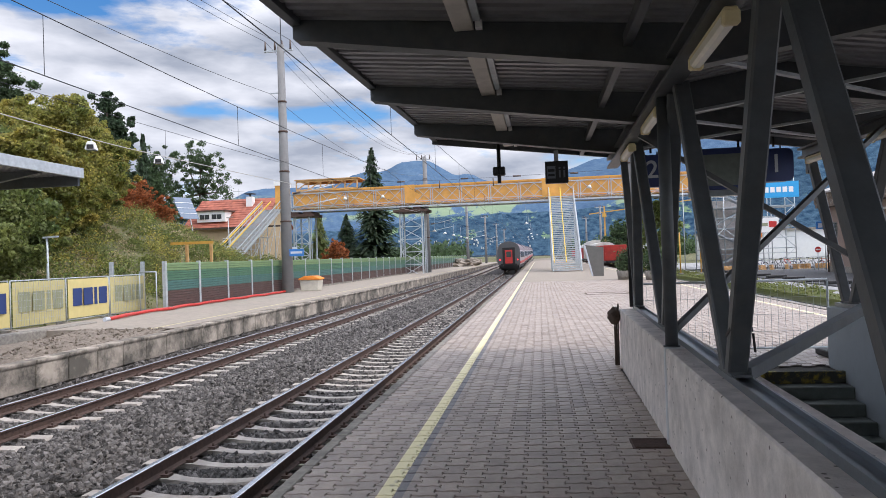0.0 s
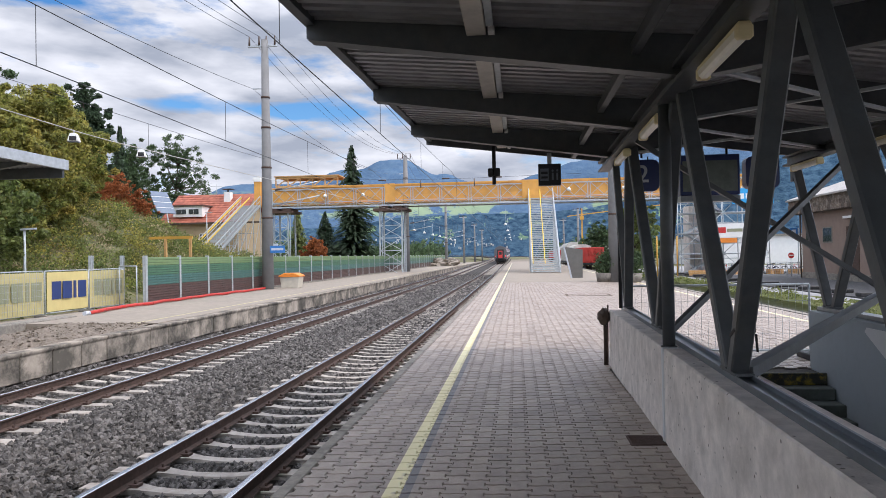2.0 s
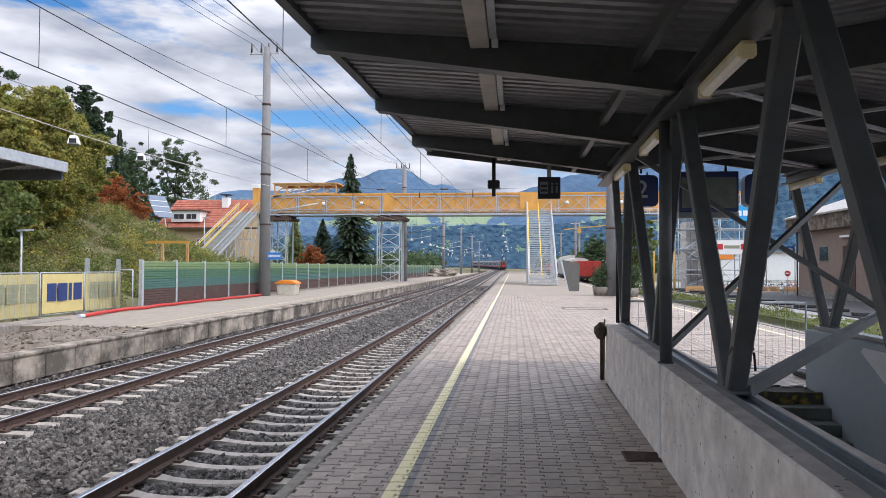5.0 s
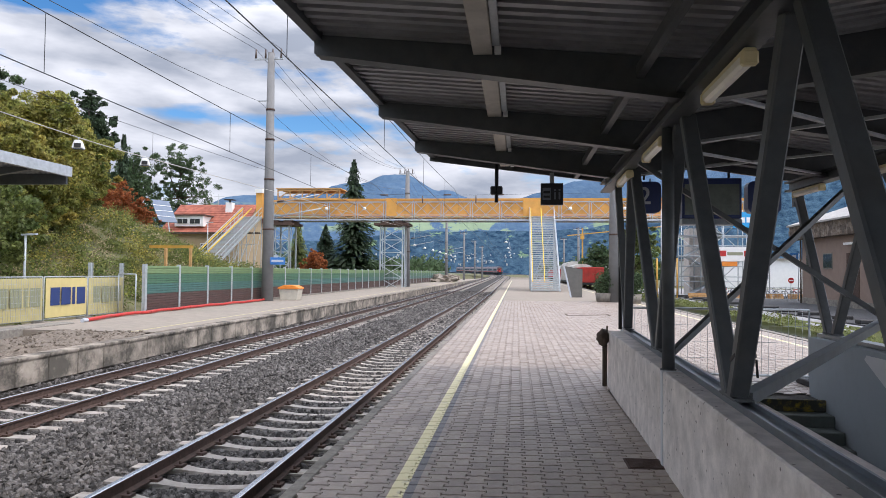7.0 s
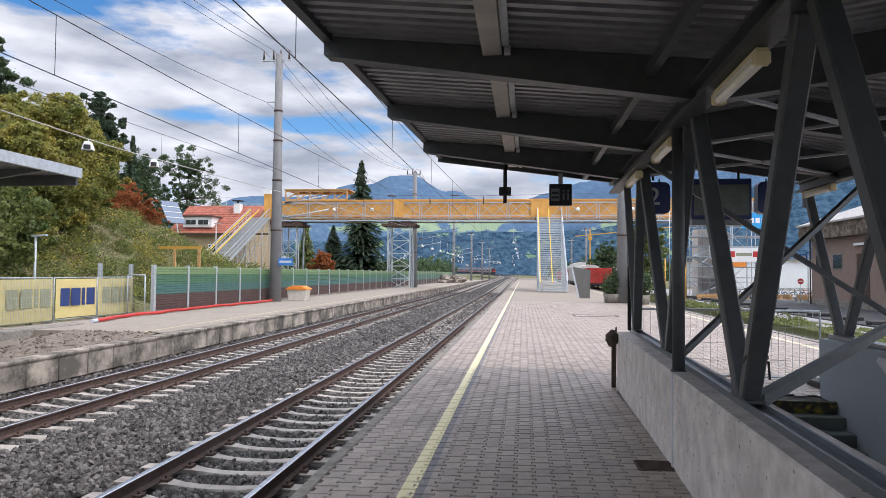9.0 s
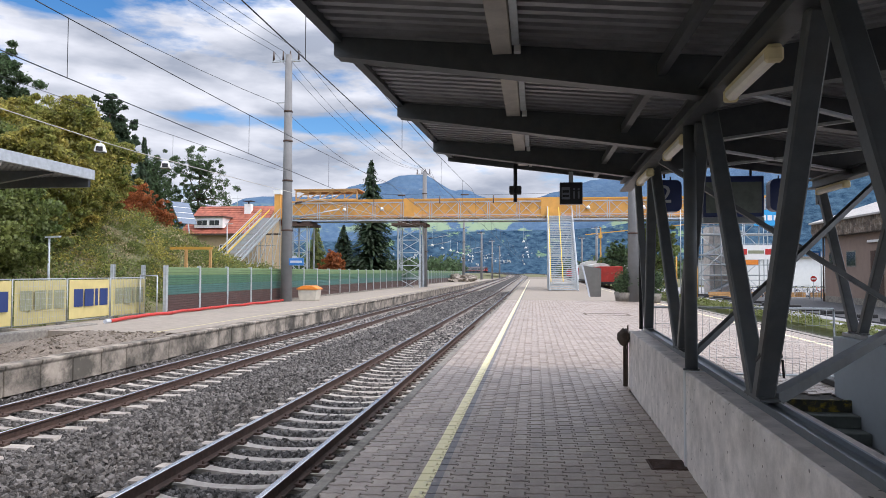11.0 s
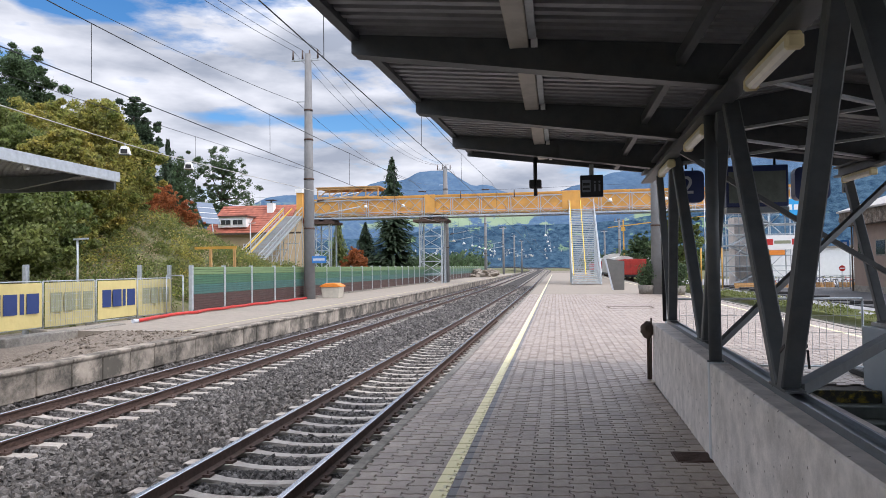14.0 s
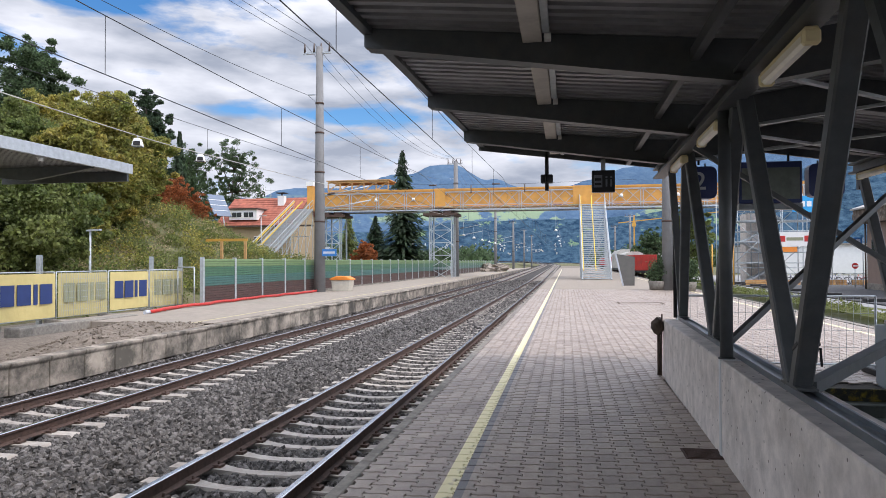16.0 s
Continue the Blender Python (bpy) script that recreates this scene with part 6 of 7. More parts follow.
def footbridge():
    b = thing("footbridge", label="temporary galvanised truss footbridge with orange timber side panels", category="footbridge")
    x0, x1, bay = -28.6, 25.0, 3.35
    n = int((x1 - x0) / bay)
    bm = box(B(), x0, x1, BY + 0.1, BY + 2.9, BZ + 0.28, BZ + 0.42)
    part("deck", bm, "timber", b)
    for z, t in ((BZ + 0.06, 0.16), (BZ + 2.12, 0.12), (BZ + 0.62, 0.08)):
        for y in (BY, BY + 3.0):
            part("chord", bar(B(), (x0, y, z), (x1, y, z), t, t), "galv", b)
    part("top_rail", bar(B(), (x0 + 5, BY - 0.06, BZ + 2.42), (x1, BY - 0.06, BZ + 2.42), 0.12, 0.16), "bridge_yellow", b)
    for i in range(n + 1):
        x = x0 + i * bay
        for dx in (-0.13, 0.13):
            part("post", bar(B(), (x + dx, BY, BZ), (x + dx, BY, BZ + 2.15), 0.09, 0.09), "galv", b)
        if i == n:
            break
        c, z0, z1, m = x + bay / 2, BZ + 0.66, BZ + 2.08, BZ + 1.4
        for p, q in (((x + 0.18, z0), (c, z1)), ((c, z1), (x + bay - 0.18, z0)), ((x + 0.18, z1), (c, z0)), ((c, z0), (x + bay - 0.18, z1))):
            part("diagonal", bar(B(), (p[0], BY - 0.02, p[1]), (q[0], BY - 0.02, q[1]), 0.06, 0.06), "galv", b)
        for k in range(4):
            xx = x + bay * k / 4
            part("lower_lacing", bar(B(), (xx, BY - 0.01, BZ + (0.1 if k % 2 else 0.6)), (xx + bay / 4, BY - 0.01, BZ + (0.6 if k % 2 else 0.1)), 0.05, 0.05), "galv", b)
        for y in (BY + 0.12, BY + 2.88):
            for k in range(3):
                bm = box(B(), x + 0.03, x + bay - 0.03, y - 0.015, y + 0.015, BZ + 0.70 + 0.56 * k, BZ + 1.25 + 0.56 * k)
                part("side_board", bm, "bridge_yellow", b)
    # portal panels at the stair heads and the pier
    for x, w in ((1.9, 2.3), (-14.4, 1.2)):
        bm = box(B(), x - w / 2, x + w / 2, BY - 0.10, BY - 0.06, BZ + 0.45, BZ + 2.55)
        part("portal_panel", bm, "bridge_yellow", b)
    bm = box(B(), -30.6, -29.9, BY - 0.2, BY + 3, BZ + 0.3, BZ + 3.2)
    part("end_tower", bm, "bridge_yellow", b)
    bm = box(B(), -30.7, -29.8, BY - 0.3, BY + 3, BZ + 3.2, BZ + 3.7)
    part("tower_cap", bm, "white", b)
    # raised timber gallery
    gx0, gx1, gz0, gz1 = -28.0, -20.6, BZ + 2.5, BZ + 3.55
    for z in (gz0, gz1):
        for y in (BY, BY + 2.8):
            part("gallery_beam", bar(B(), (gx0, y, z), (gx1, y, z), 0.16, 0.22), "timber", b)
    part("gallery_roof", box(B(), gx0 - 0.2, gx1 + 0.2, BY - 0.2, BY + 3, gz1 + 0.11, gz1 + 0.22), "timber", b)
    for i in range(6):
        x = gx0 + (gx1 - gx0) * i / 5
        part("gallery_post", bar(B(), (x, BY, gz0), (x, BY, gz1), 0.14, 0.14), "timber", b)
        if i < 5:
            x2 = gx0 + (gx1 - gx0) * (i + 1) / 5
            part("gallery_brace", bar(B(), (x, BY, gz0), (x2, BY, gz1), 0.10, 0.12), "timber", b)
    # piers
    for x, w in ((-27.6, 1.9), (-14.4, 2.6)):
        for px in (x - w / 2, x + w / 2):
            for y in (BY + 0.2, BY + 2.8):
                part("pier_leg", bar(B(), (px, y, -0.9), (px, y, BZ - 0.6), 0.16, 0.16), "galv", b)
            part("pier_strut", bar(B(), (px + 0.25, BY + 0.2, -0.9), (px + 0.25, BY + 0.2, BZ - 0.6), 0.08, 0.08), "galv", b)
        k = 5
        for i in range(k):
            za, zb = -0.4 + (BZ - 0.4) * i / k, -0.4 + (BZ - 0.4) * (i + 1) / k
            part("pier_tie", bar(B(), (x - w / 2, BY + 0.15, zb), (x + w / 2, BY + 0.15, zb), 0.09, 0.09), "galv", b)
            part("pier_brace", bar(B(), (x - w / 2, BY + 0.15, za), (x + w / 2, BY + 0.15, zb), 0.07, 0.07), "galv", b)
            part("pier_brace", bar(B(), (x + w / 2, BY + 0.15, za), (x - w / 2, BY + 0.15, zb), 0.07, 0.07), "galv", b)
        part("pier_cap", box(B(), x - w / 2 - 0.7, x + w / 2 + 0.7, BY - 0.3, BY + 3.2, BZ - 0.6, BZ - 0.30), "rail_side", b, "rust-brown steel bearing beam")
        for dx in (-0.8, 0.8):
            part("bearing", box(B(), x + dx - 0.5, x + dx + 0.5, BY, BY + 3, BZ - 0.30, BZ), "rail_side", b)
    for x in (-22, -17.5, 6, 12):
        l = part("bridge_lamp", tube(B(), (x, BY - 0.4, BZ + 1.15), (x, BY - 0.4, BZ + 1.5), 0.26, 0.12, n=8), "white", b)


footbridge()


def stair_flight(name, x0, x1, y0, z0, y1, z1, label):
    s = thing(name, label=label, category="stairs", group="scaffold stairs of the footbridge")
    n = 40
    for i in range(n):
        t = (i + 1) / n
        y, z = y0 + (y1 - y0) * t, z0 + (z1 - z0) * t
        bm = box(B(), x0 + 0.08, x1 - 0.08, y - 0.28, y, z - 0.10, z)
        part("tread", bm, "galv", s)
    for x in (x0, x1):
        part("stringer", bar(B(), (x, y0 - 0.2, z0), (x, y1, z1), 0.09, 0.24), "galv", s)
        part("handrail", bar(B(), (x, y0 - 0.2, z0 + 1.1), (x, y1, z1 + 1.1), 0.07, 0.07), "galv", s)
        part("mid_rail", bar(B(), (x, y0 - 0.2, z0 + 0.55), (x, y1, z1 + 0.55), 0.05, 0.05), "galv", s)
        for i in range(12):
            t = i / 11
            y, z = y0 + (y1 - y0) * t, z0 + (z1 - z0) * t
            part("baluster", bar(B(), (x, y, z), (x, y, z + 1.12), 0.06, 0.06), "galv", s)
            if i % 2 == 1:
                part("support_leg", bar(B(), (x, y, z0 - 0.2), (x, y, z), 0.08, 0.08), "galv", s)
                y2, z2 = y0 + (y1 - y0) * min(1, (i + 2) / 11), z0 + (z1 - z0) * (i - 1) / 11
                part("support_brace", bar(B(), (x, y, z0), (x, y2, max(z0 + 0.3, z)), 0.05, 0.05), "galv", s)
    for i in range(4):
        t = (i + 0.6) / 4
        y, z = y0 + (y1 - y0) * t, z0 + (z1 - z0) * t
        part("cross_tie", bar(B(), (x0, y, z * 0.5 + z0 * 0.5), (x1, y, z * 0.5 + z0 * 0.5), 0.06, 0.06), "galv", s)
        part("cross_brace", bar(B(), (x0, y, z0), (x1, y, max(z0 + 0.5, z - 0.3)), 0.05, 0.05), "galv", s)
    for x in (x0 + 0.1, (x0 + x1) / 2 - 0.1):
        part("yellow_handrail", bar(B(), (x, y0 - 0.2, z0 + 0.95), (x, y1, z1 + 0.95), 0.08, 0.12), "rail_yellow", s, "yellow wrapped handrail")
    return s


stair_flight("stairs_2", 1.5, 4.2, 67.5, 0.0, 78.9, BZ + 0.4, "galvanised scaffold stairs with yellow handrails up to the footbridge")
stair_flight("stairs_3", -32.3, -29.9, 66.5, land(-30.5, 66.5) + 0.1, 78.9, BZ + 0.4, "galvanised scaffold stairs at the bank end of the footbridge")


def info_stele():
    s = thing("info_stele", label="slanting pale sheet-metal side wall of a platform shelter", category="stele")
    bm = prism(B(), [(4.12, 0), (4.88, 0), (4.92, 2.1), (3.6, 2.32)], "y", 52.4, 52.55)
    part("sheet", bm, "stele", s)
    bm = prism(B(), [(4.02, 0), (4.12, 0), (3.6, 2.32), (3.48, 2.34)], "y", 52.3, 52.65)
    part("edge_frame", bm, "sign_white", s)


info_stele()


# ---------------------------------------------------------------- house on the bank
def gable_house(name, x0, x1, y0, y1, z0, eave, ridge, wall, label, rows=9, cols=16, along="x"):
    h = thing(name, label=label, category="house")
    part("wall", box(B(), x0, x1, y0, y1, z0, eave), wall, h)
    yr = (y0 + y1) / 2
    o = 0.6
    for s in (-1, 1):
        ye = y0 - o if s < 0 else y1 + o
        ze = eave - 0.25
        roof = part("roof", bar(B(), ((x0 - o), (ye + yr) / 2, 0), ((x1 + o), (ye + yr) / 2, 0), 0.01, 0.01), "roof_tile", h)
        bm = B()
        d = Vector((0, yr - ye, ridge - ze))
        nrm = Vector((0, -d.z, d.y)).normalized() * (1 if s < 0 else -1)
        if nrm.z < 0:
            nrm = -nrm
        for r in range(rows):
            a, b = Vector((0, ye, ze)) + d * (r / rows), Vector((0, ye, ze)) + d * ((r + 1.06) / rows)
            for c in range(cols):
                xa, xb = x0 - o + (x1 - x0 + 2 * o) * c / cols, x0 - o + (x1 - x0 + 2 * o) * (c + 0.97) / cols
                q = [Vector((xa, a.y, a.z)) + nrm * 0.10, Vector((xb, a.y, a.z)) + nrm * 0.10, Vector((xb, b.y, b.z)) + nrm * 0.04, Vector((xa, b.y, b.z)) + nrm * 0.04]
                k = [bm.verts.new(v) for v in q] + [bm.verts.new(v - nrm * 0.16) for v in q]
                for f in ((0, 1, 2, 3), (7, 6, 5, 4), (0, 4, 5, 1), (1, 5, 6, 2), (2, 6, 7, 3), (3, 7, 4, 0)):
                    bm.faces.new([k[i] for i in f])
        old = roof.data
        roof.data = mesh_of("roof", bm, "roof_tile")
        bpy.data.meshes.remove(old)
        tagged(roof, kind="stuff")
    for x in (x0, x1 - 0.02):
        bm = prism(B(), [(y0, eave), (y1, eave), (yr, ridge - 0.1)], "x", x, x + 0.02)
        part("gable", bm, wall, h)
    return h


def build_house():
    zb = land(-44, 100) - 0.5
    h = gable_house("house", -51.5, -40.2, 97, 109, zb, 7.5, 11.9, "plaster", "two-storey ochre house with a red tiled roof and dormer", 12, 30)
    part("eave_board", box(B(), -52.1, -36.4, 96.2, 96.38, 7.05, 7.3), "bark", h)
    d = part("dormer", box(B(), -50.0, -45.6, 97.0, 101, 8.2, 9.75), "white", h)
    part("dormer_roof", box(B(), -50.3, -45.3, 96.7, 101.3, 9.75, 9.95), "rail_side", d)
    for x in (-49.6, -47.7):
        w = part("window", box(B(), x, x + 1.7, 96.93, 97.0, 8.5, 9.4), "white", d)
        for k in range(2):
            part("pane", box(B(), x + 0.1 + 0.78 * k, x + 0.82 + 0.78 * k, 96.89, 96.93, 8.6, 9.3), "glass", w)
    c = part("chimney", box(B(), -44.0, -43.0, 101, 102, 9.3, 12.1), "white", h)
    part("chimney_cap", box(B(), -44.2, -42.8, 100.8, 102.2, 12.5, 12.6), "black", c)
    part("chimney_post", box(B(), -43.6, -43.4, 101.4, 101.6, 12.1, 12.5), "black", c)
    for x in (-50.5, -46):
        w = part("window", box(B(), x, x + 1.2, 96.93, 97.0, 4.4, 5.7), "white", h)
        part("pane", box(B(), x + 0.1, x + 1.1, 96.9, 96.93, 4.5, 5.6), "glass", w)
    s = thing("solar_panel", pose(-50.4, 94.6, 10.2, 0, 58, -25), "tilted pale solar panel beside the house", "solar panel")
    part("panel", box(B(), -1.9, 1.9, -1.5, 1.5, -0.06, 0.06), "solar", s)
    for k in range(1, 4):
        part("panel_rib", box(B(), -1.9 + 3.8 * k / 4 - 0.03, -1.9 + 3.8 * k / 4 + 0.03, -1.5, 1.5, 0.062, 0.09), "white", s)
    part("mount", bar(B(), (1.8, 0, 0), (3.6, 0, -0.6), 0.12), "galv", s)
    a = thing("antenna", label="thin roof antenna on the house", category="antenna")
    part("pole", tube(B(), (-46.0, 103, 11.4), (-46.0, 103, 13.6), 0.05, n=6), "galv", a)
    part("cross_bar", bar(B(), (-46.9, 103, 13.2), (-45.1, 103, 13.2), 0.06), "galv", a)
    g = thing("height_gauge", label="orange site height gauge frame with posts", category="frame")
    part("beam", bar(B(), (-23.3, 42, 3.26), (-20.4, 42, 3.26), 0.10, 0.17), "crane_yellow", g)
    for x in (-22.2, -20.55):
        part("post", bar(B(), (x, 42, land(x, 42) - 0.2), (x, 42, 3.17), 0.15), "timber", g)


build_house()

# ---------------------------------------------------------------- beyond the island platform
def freight_wagon(y, body, h, L=13.0, label="red freight wagon on the outer track", covered=False, x=TRACK1):
    w = thing("freight_wagon", turned(x, y, RAIL, 0), label, "freight wagon", "standing freight wagons")
    part("underframe", box(B(), -1.3, 1.3, 0, L, 0.85, 1.15), "black", w)
    b = part("body", bevel(box(B(), -1.4, 1.4, 0.1, L - 0.1, 1.15, h), 0.04), body, w)
    for i in range(9):
        yy = 0.3 + (L - 0.6) * i / 8
        for s in (-1, 1):
            part("side_rib", box(B(), s * 1.42 - 0.03, s * 1.42 + 0.03, yy - 0.05, yy + 0.05, 1.2, h - 0.05), body, b)
    for i in range(4):
        part("end_rib", box(B(), -1.2 + 0.8 * i - 0.05, -1.2 + 0.8 * i + 0.05, 0.02, 0.1, 1.2, h - 0.05), body, b)
    if covered:
        bm = prism(B(), [(-1.42, h), (1.42, h), (1.2, h + 0.5), (0.5, h + 0.75), (-0.5, h + 0.75), (-1.2, h + 0.5)], "y", 0.1, L - 0.1)
        part("cover", bm, "wagon_pale", w, "pale grey tarpaulin cover")
    for s in (-0.85, 0.85):
        part("buffer", tube(B(), (s, -0.45, 1.0), (s, 0.05, 1.0), 0.14, n=12), "black", w)
    for yy in (1.6, 3.3, L - 3.3, L - 1.6):
        wh = part("wheelset", tube(B(), (-0.8, yy, 0.46), (0.8, yy, 0.46), 0.08, n=8), "rail_side", w)
        for s in (-0.75, 0.75):
            part("wheel", tube(B(), (s - 0.06, yy, 0.46), (s + 0.06, yy, 0.46), 0.46, n=20), "rail_side", wh)
    return w


freight_wagon(91.0, "wagon_red", 3.15, 13.0, "red open freight wagon standing on the outer track")
freight_wagon(105.0, "wagon_red", 3.0, 13.0, "red freight wagon with a pale cover on the outer track", True)
freight_wagon(119.0, "wagon_pale", 3.6, 14.0, "pale covered freight wagon on the outer track", True)
freight_wagon(134.0, "wagon_red", 3.2, 14.0, "red freight wagon further along the outer track", True)
freight_wagon(205.0, "wagon_red", 3.2, 14.0, "red freight wagon far along the yard", False, 7.0 + 4.5)


def grass_strip():
    bm = B()
    nx, ny = 8, 60
    rows = [[bm.verts.new((11.6 + 3.0 * i / nx, 10 + 150 * j / ny, -0.42 + 0.06 * noise.noise(Vector((i, j * 1.7, 0))))) for i in range(nx + 1)] for j in range(ny + 1)]
    for j in range(ny):
        for i in range(nx):
            bm.faces.new((rows[j][i], rows[j][i + 1], rows[j + 1][i + 1], rows[j + 1][i]))
    tagged(part("grass_verge", bm, "grass"), "strip of rough green grass beside the outer track", "grass", kind="stuff")
    rng = random.Random(12)
    blobs = []
    for _ in range(260):
        x, y = rng.uniform(11.7, 14.4), rng.uniform(16, 90)
        blobs.append(((x, y, -0.36), (0.3, 0.3, 0.14), 26))
    tagged(new("verge_tufts", leaf_mesh("verge_tufts", blobs, "grass", 0.05, 3)), "tufts of grass on the verge", "grass", kind="stuff")
    tagged(part("road", box(B(), 15.0, 90, 12, 74, -0.5, -0.34), "asphalt"), "dark asphalt yard beyond the verge", "road", kind="structure")
    k = thing("kerb_run", label="black and grey temporary kerb blocks along the yard", category="kerb")
    for i in range(14):
        part("kerb_block", bevel(box(B(), 15.1, 16.3, 26 + 3.2 * i, 26.5 + 3.2 * i, -0.34, -0.16), 0.03), "black", k)


grass_strip()


def tube_fence():
    first = thing("tube_fence", label="galvanised tube fence bay along the yard", category="fence", group="yard fence bays")
    L = 2.5
    for z in (0.15, 0.6, 1.1):
        part("rail", tube(B(), (0, 0, z), (0, L, z), 0.024, n=6), "galv", first)
    part("post", tube(B(), (0, 0, -0.1), (0, 0, 1.15), 0.03, n=8), "galv", first)
    for i in range(1, 12):
        part("bar", bar(B(), (0, L * i / 12, 0.15), (0, L * i / 12, 1.1), 0.014), "galv", first)
    for i in range(1, 16):
        copy_thing(first, turned(17.5 + i * L * 0.97, 60.0 + i * 0.1, -0.34, -87.5))
    first.matrix_basis = turned(17.5, 60.0, -0.34, -87.5)


tube_fence()


def scaffold_tower():
    s = thing("scaffold_tower", label="tall galvanised scaffold stair tower at the bridge end", category="scaffolding")
    x0, x1, y0, y1 = 15.8, 24.4, 70.0, 78.0
    xs = [x0 + (x1 - x0) * i / 4 for i in range(5)]
    zs = [-0.4 + 2.0 * k for k in range(5)]
    for x in xs:
        for y in (y0, y0 + 2.6, y1):
            part("standard", tube(B(), (x, y, -0.4), (x, y, 8.8), 0.05, n=6), "galv", s)
    for z in zs[1:] + [1.1, 2.6, 4.6, 6.6]:
        for y in (y0, y0 + 2.6):
            part("ledger", tube(B(), (x0, y, z), (x1, y, z), 0.04, n=6), "galv", s)
    for k in range(4):
        for i in range(4):
            a, b = (i, i + 1) if (i + k) % 2 else (i + 1, i)
            part("brace", tube(B(), (xs[a], y0, zs[k]), (xs[b], y0, zs[k + 1]), 0.035, n=6), "galv", s)
        part("landing", box(B(), x0, x1, y0, y0 + 2.6, zs[k + 1] - 0.08, zs[k + 1]), "galv", s)
        a, b = (x0 + 0.8, x0 + 4.6)
        if k % 2:
            a, b = b, a
        part("stair_run", bar(B(), (a, y0 + 1.0, zs[k]), (b, y0 + 1.0, zs[k + 1]), 1.2, 0.14), "galv", s)
    part("concrete_core", box(B(), 17.6, 20.4, y0 + 3, y0 + 5.5, -0.4, 6.5), "concrete", s)
    b = thing("site_banner", turned(20.85, 69.0, 3.1, 0), "white site banner with red blank lettering blocks", "banner", "site banners")
    part("sheet", box(B(), -1.75, 1.75, -0.02, 0.02, 0, 1.35), "white", b)
    for x, w in ((-1.2, 0.8), (1.2, 0.7)):
        part("printed_block", box(B(), x - w / 2, x + w / 2, -0.03, -0.022, 0.45, 1.0), "train_red", b)
    part("printed_bar", box(B(), -0.7, 0.75, -0.03, -0.022, 0.55, 0.85), "banner_faint", b)
    b = thing("site_banner", turned(20.1, 68.9, 2.6, 0), "small orange site banner with blank lettering", "banner", "site banners")
    part("sheet", box(B(), -0.95, 0.95, -0.02, 0.02, 0, 0.45), "orange", b)
    b = thing("site_banner", turned(22.6, 69.0, 6.3, 0), "bright blue site banner with blank white lettering", "banner", "site banners")
    part("sheet", box(B(), -1.9, 1.9, -0.02, 0.02, 0, 1.5), "bright_blue", b)
    for k in range(5):
        part("printed_block", box(B(), -1.2 + 0.55 * k, -0.8 + 0.55 * k, -0.03, -0.022, 0.5, 1.0), "white", b)
    for i in range(16):
        t = thing("timber_stack", turned(16.0 + i * 0.95, 64.5 + (i % 3) * 0.5, -0.36, i * 13), "stacked pale timber planks on the yard", "timber", "timber stacks")
        for k in range(3):
            part("plank", box(B(), -0.55, 0.55, -0.12 + 0.02 * k, 0.12 + 0.02 * k, 0.16 * k, 0.16 * k + 0.145), "timber", t)


scaffold_tower()


def yellow_pole(x, y):
    p = thing("marker_pole", turned(x, y, -0.4, 0), "slim yellow marker pole standing in the yard", "pole", "yellow marker poles")
    part("shaft", tube(B(), (0, 0, 0), (0, 0, 3.6), 0.06, n=8), "crane_yellow", p)
    part("base", bevel(box(B(), -0.2, 0.2, -0.2, 0.2, 0, 0.12), 0.02), "kerb", p)


yellow_pole(12.2, 62.0)
yellow_pole(13.9, 62.0)


def bicycle(x, y, rz, m):
    b = thing("bicycle", turned(x, y, -0.36, rz), "parked dark bicycle leaning in the bicycle rack", "bicycle", "parked bicycles")
    for yy in (-0.5, 0.5):
        bm = B()
        pts = [Vector((0, yy + 0.33 * math.cos(a * 0.5236), 0.35 + 0.33 * math.sin(a * 0.5236))) for a in range(13)]
        for p, q in zip(pts, pts[1:]):
            tube(bm, p, q, 0.022, n=5, caps=False)
        part("wheel", bm, "black", b)
    bm = B()
    for p, q in (((0, -0.5, 0.35), (0, -0.15, 0.85)), ((0, -0.15, 0.85), (0, 0.42, 0.85)), ((0, 0.42, 0.95), (0, 0.5, 0.35)), ((0, -0.02, 0.32), (0, 0.42, 0.82)), ((0, -0.02, 0.32), (0, -0.18, 0.95)), ((0, -0.5, 0.35), (0, -0.02, 0.32))):
        tube(bm, p, q, 0.022, n=5)
    part("frame", bm, m, b)
    part("saddle", box(B(), -0.07, 0.07, -0.32, -0.06, 0.94, 1.0), "black", b)
    part("handlebar", tube(B(), (-0.28, 0.42, 1.02), (0.28, 0.42, 1.02), 0.018, n=6), "black", b)


for i in range(18):
    bicycle(18.5 + i * 0.8, 66.5 + 0.3 * (i % 2), 12 + (i * 37) % 25, ("black", "train_red", "sign_navy", "galv")[i % 4])


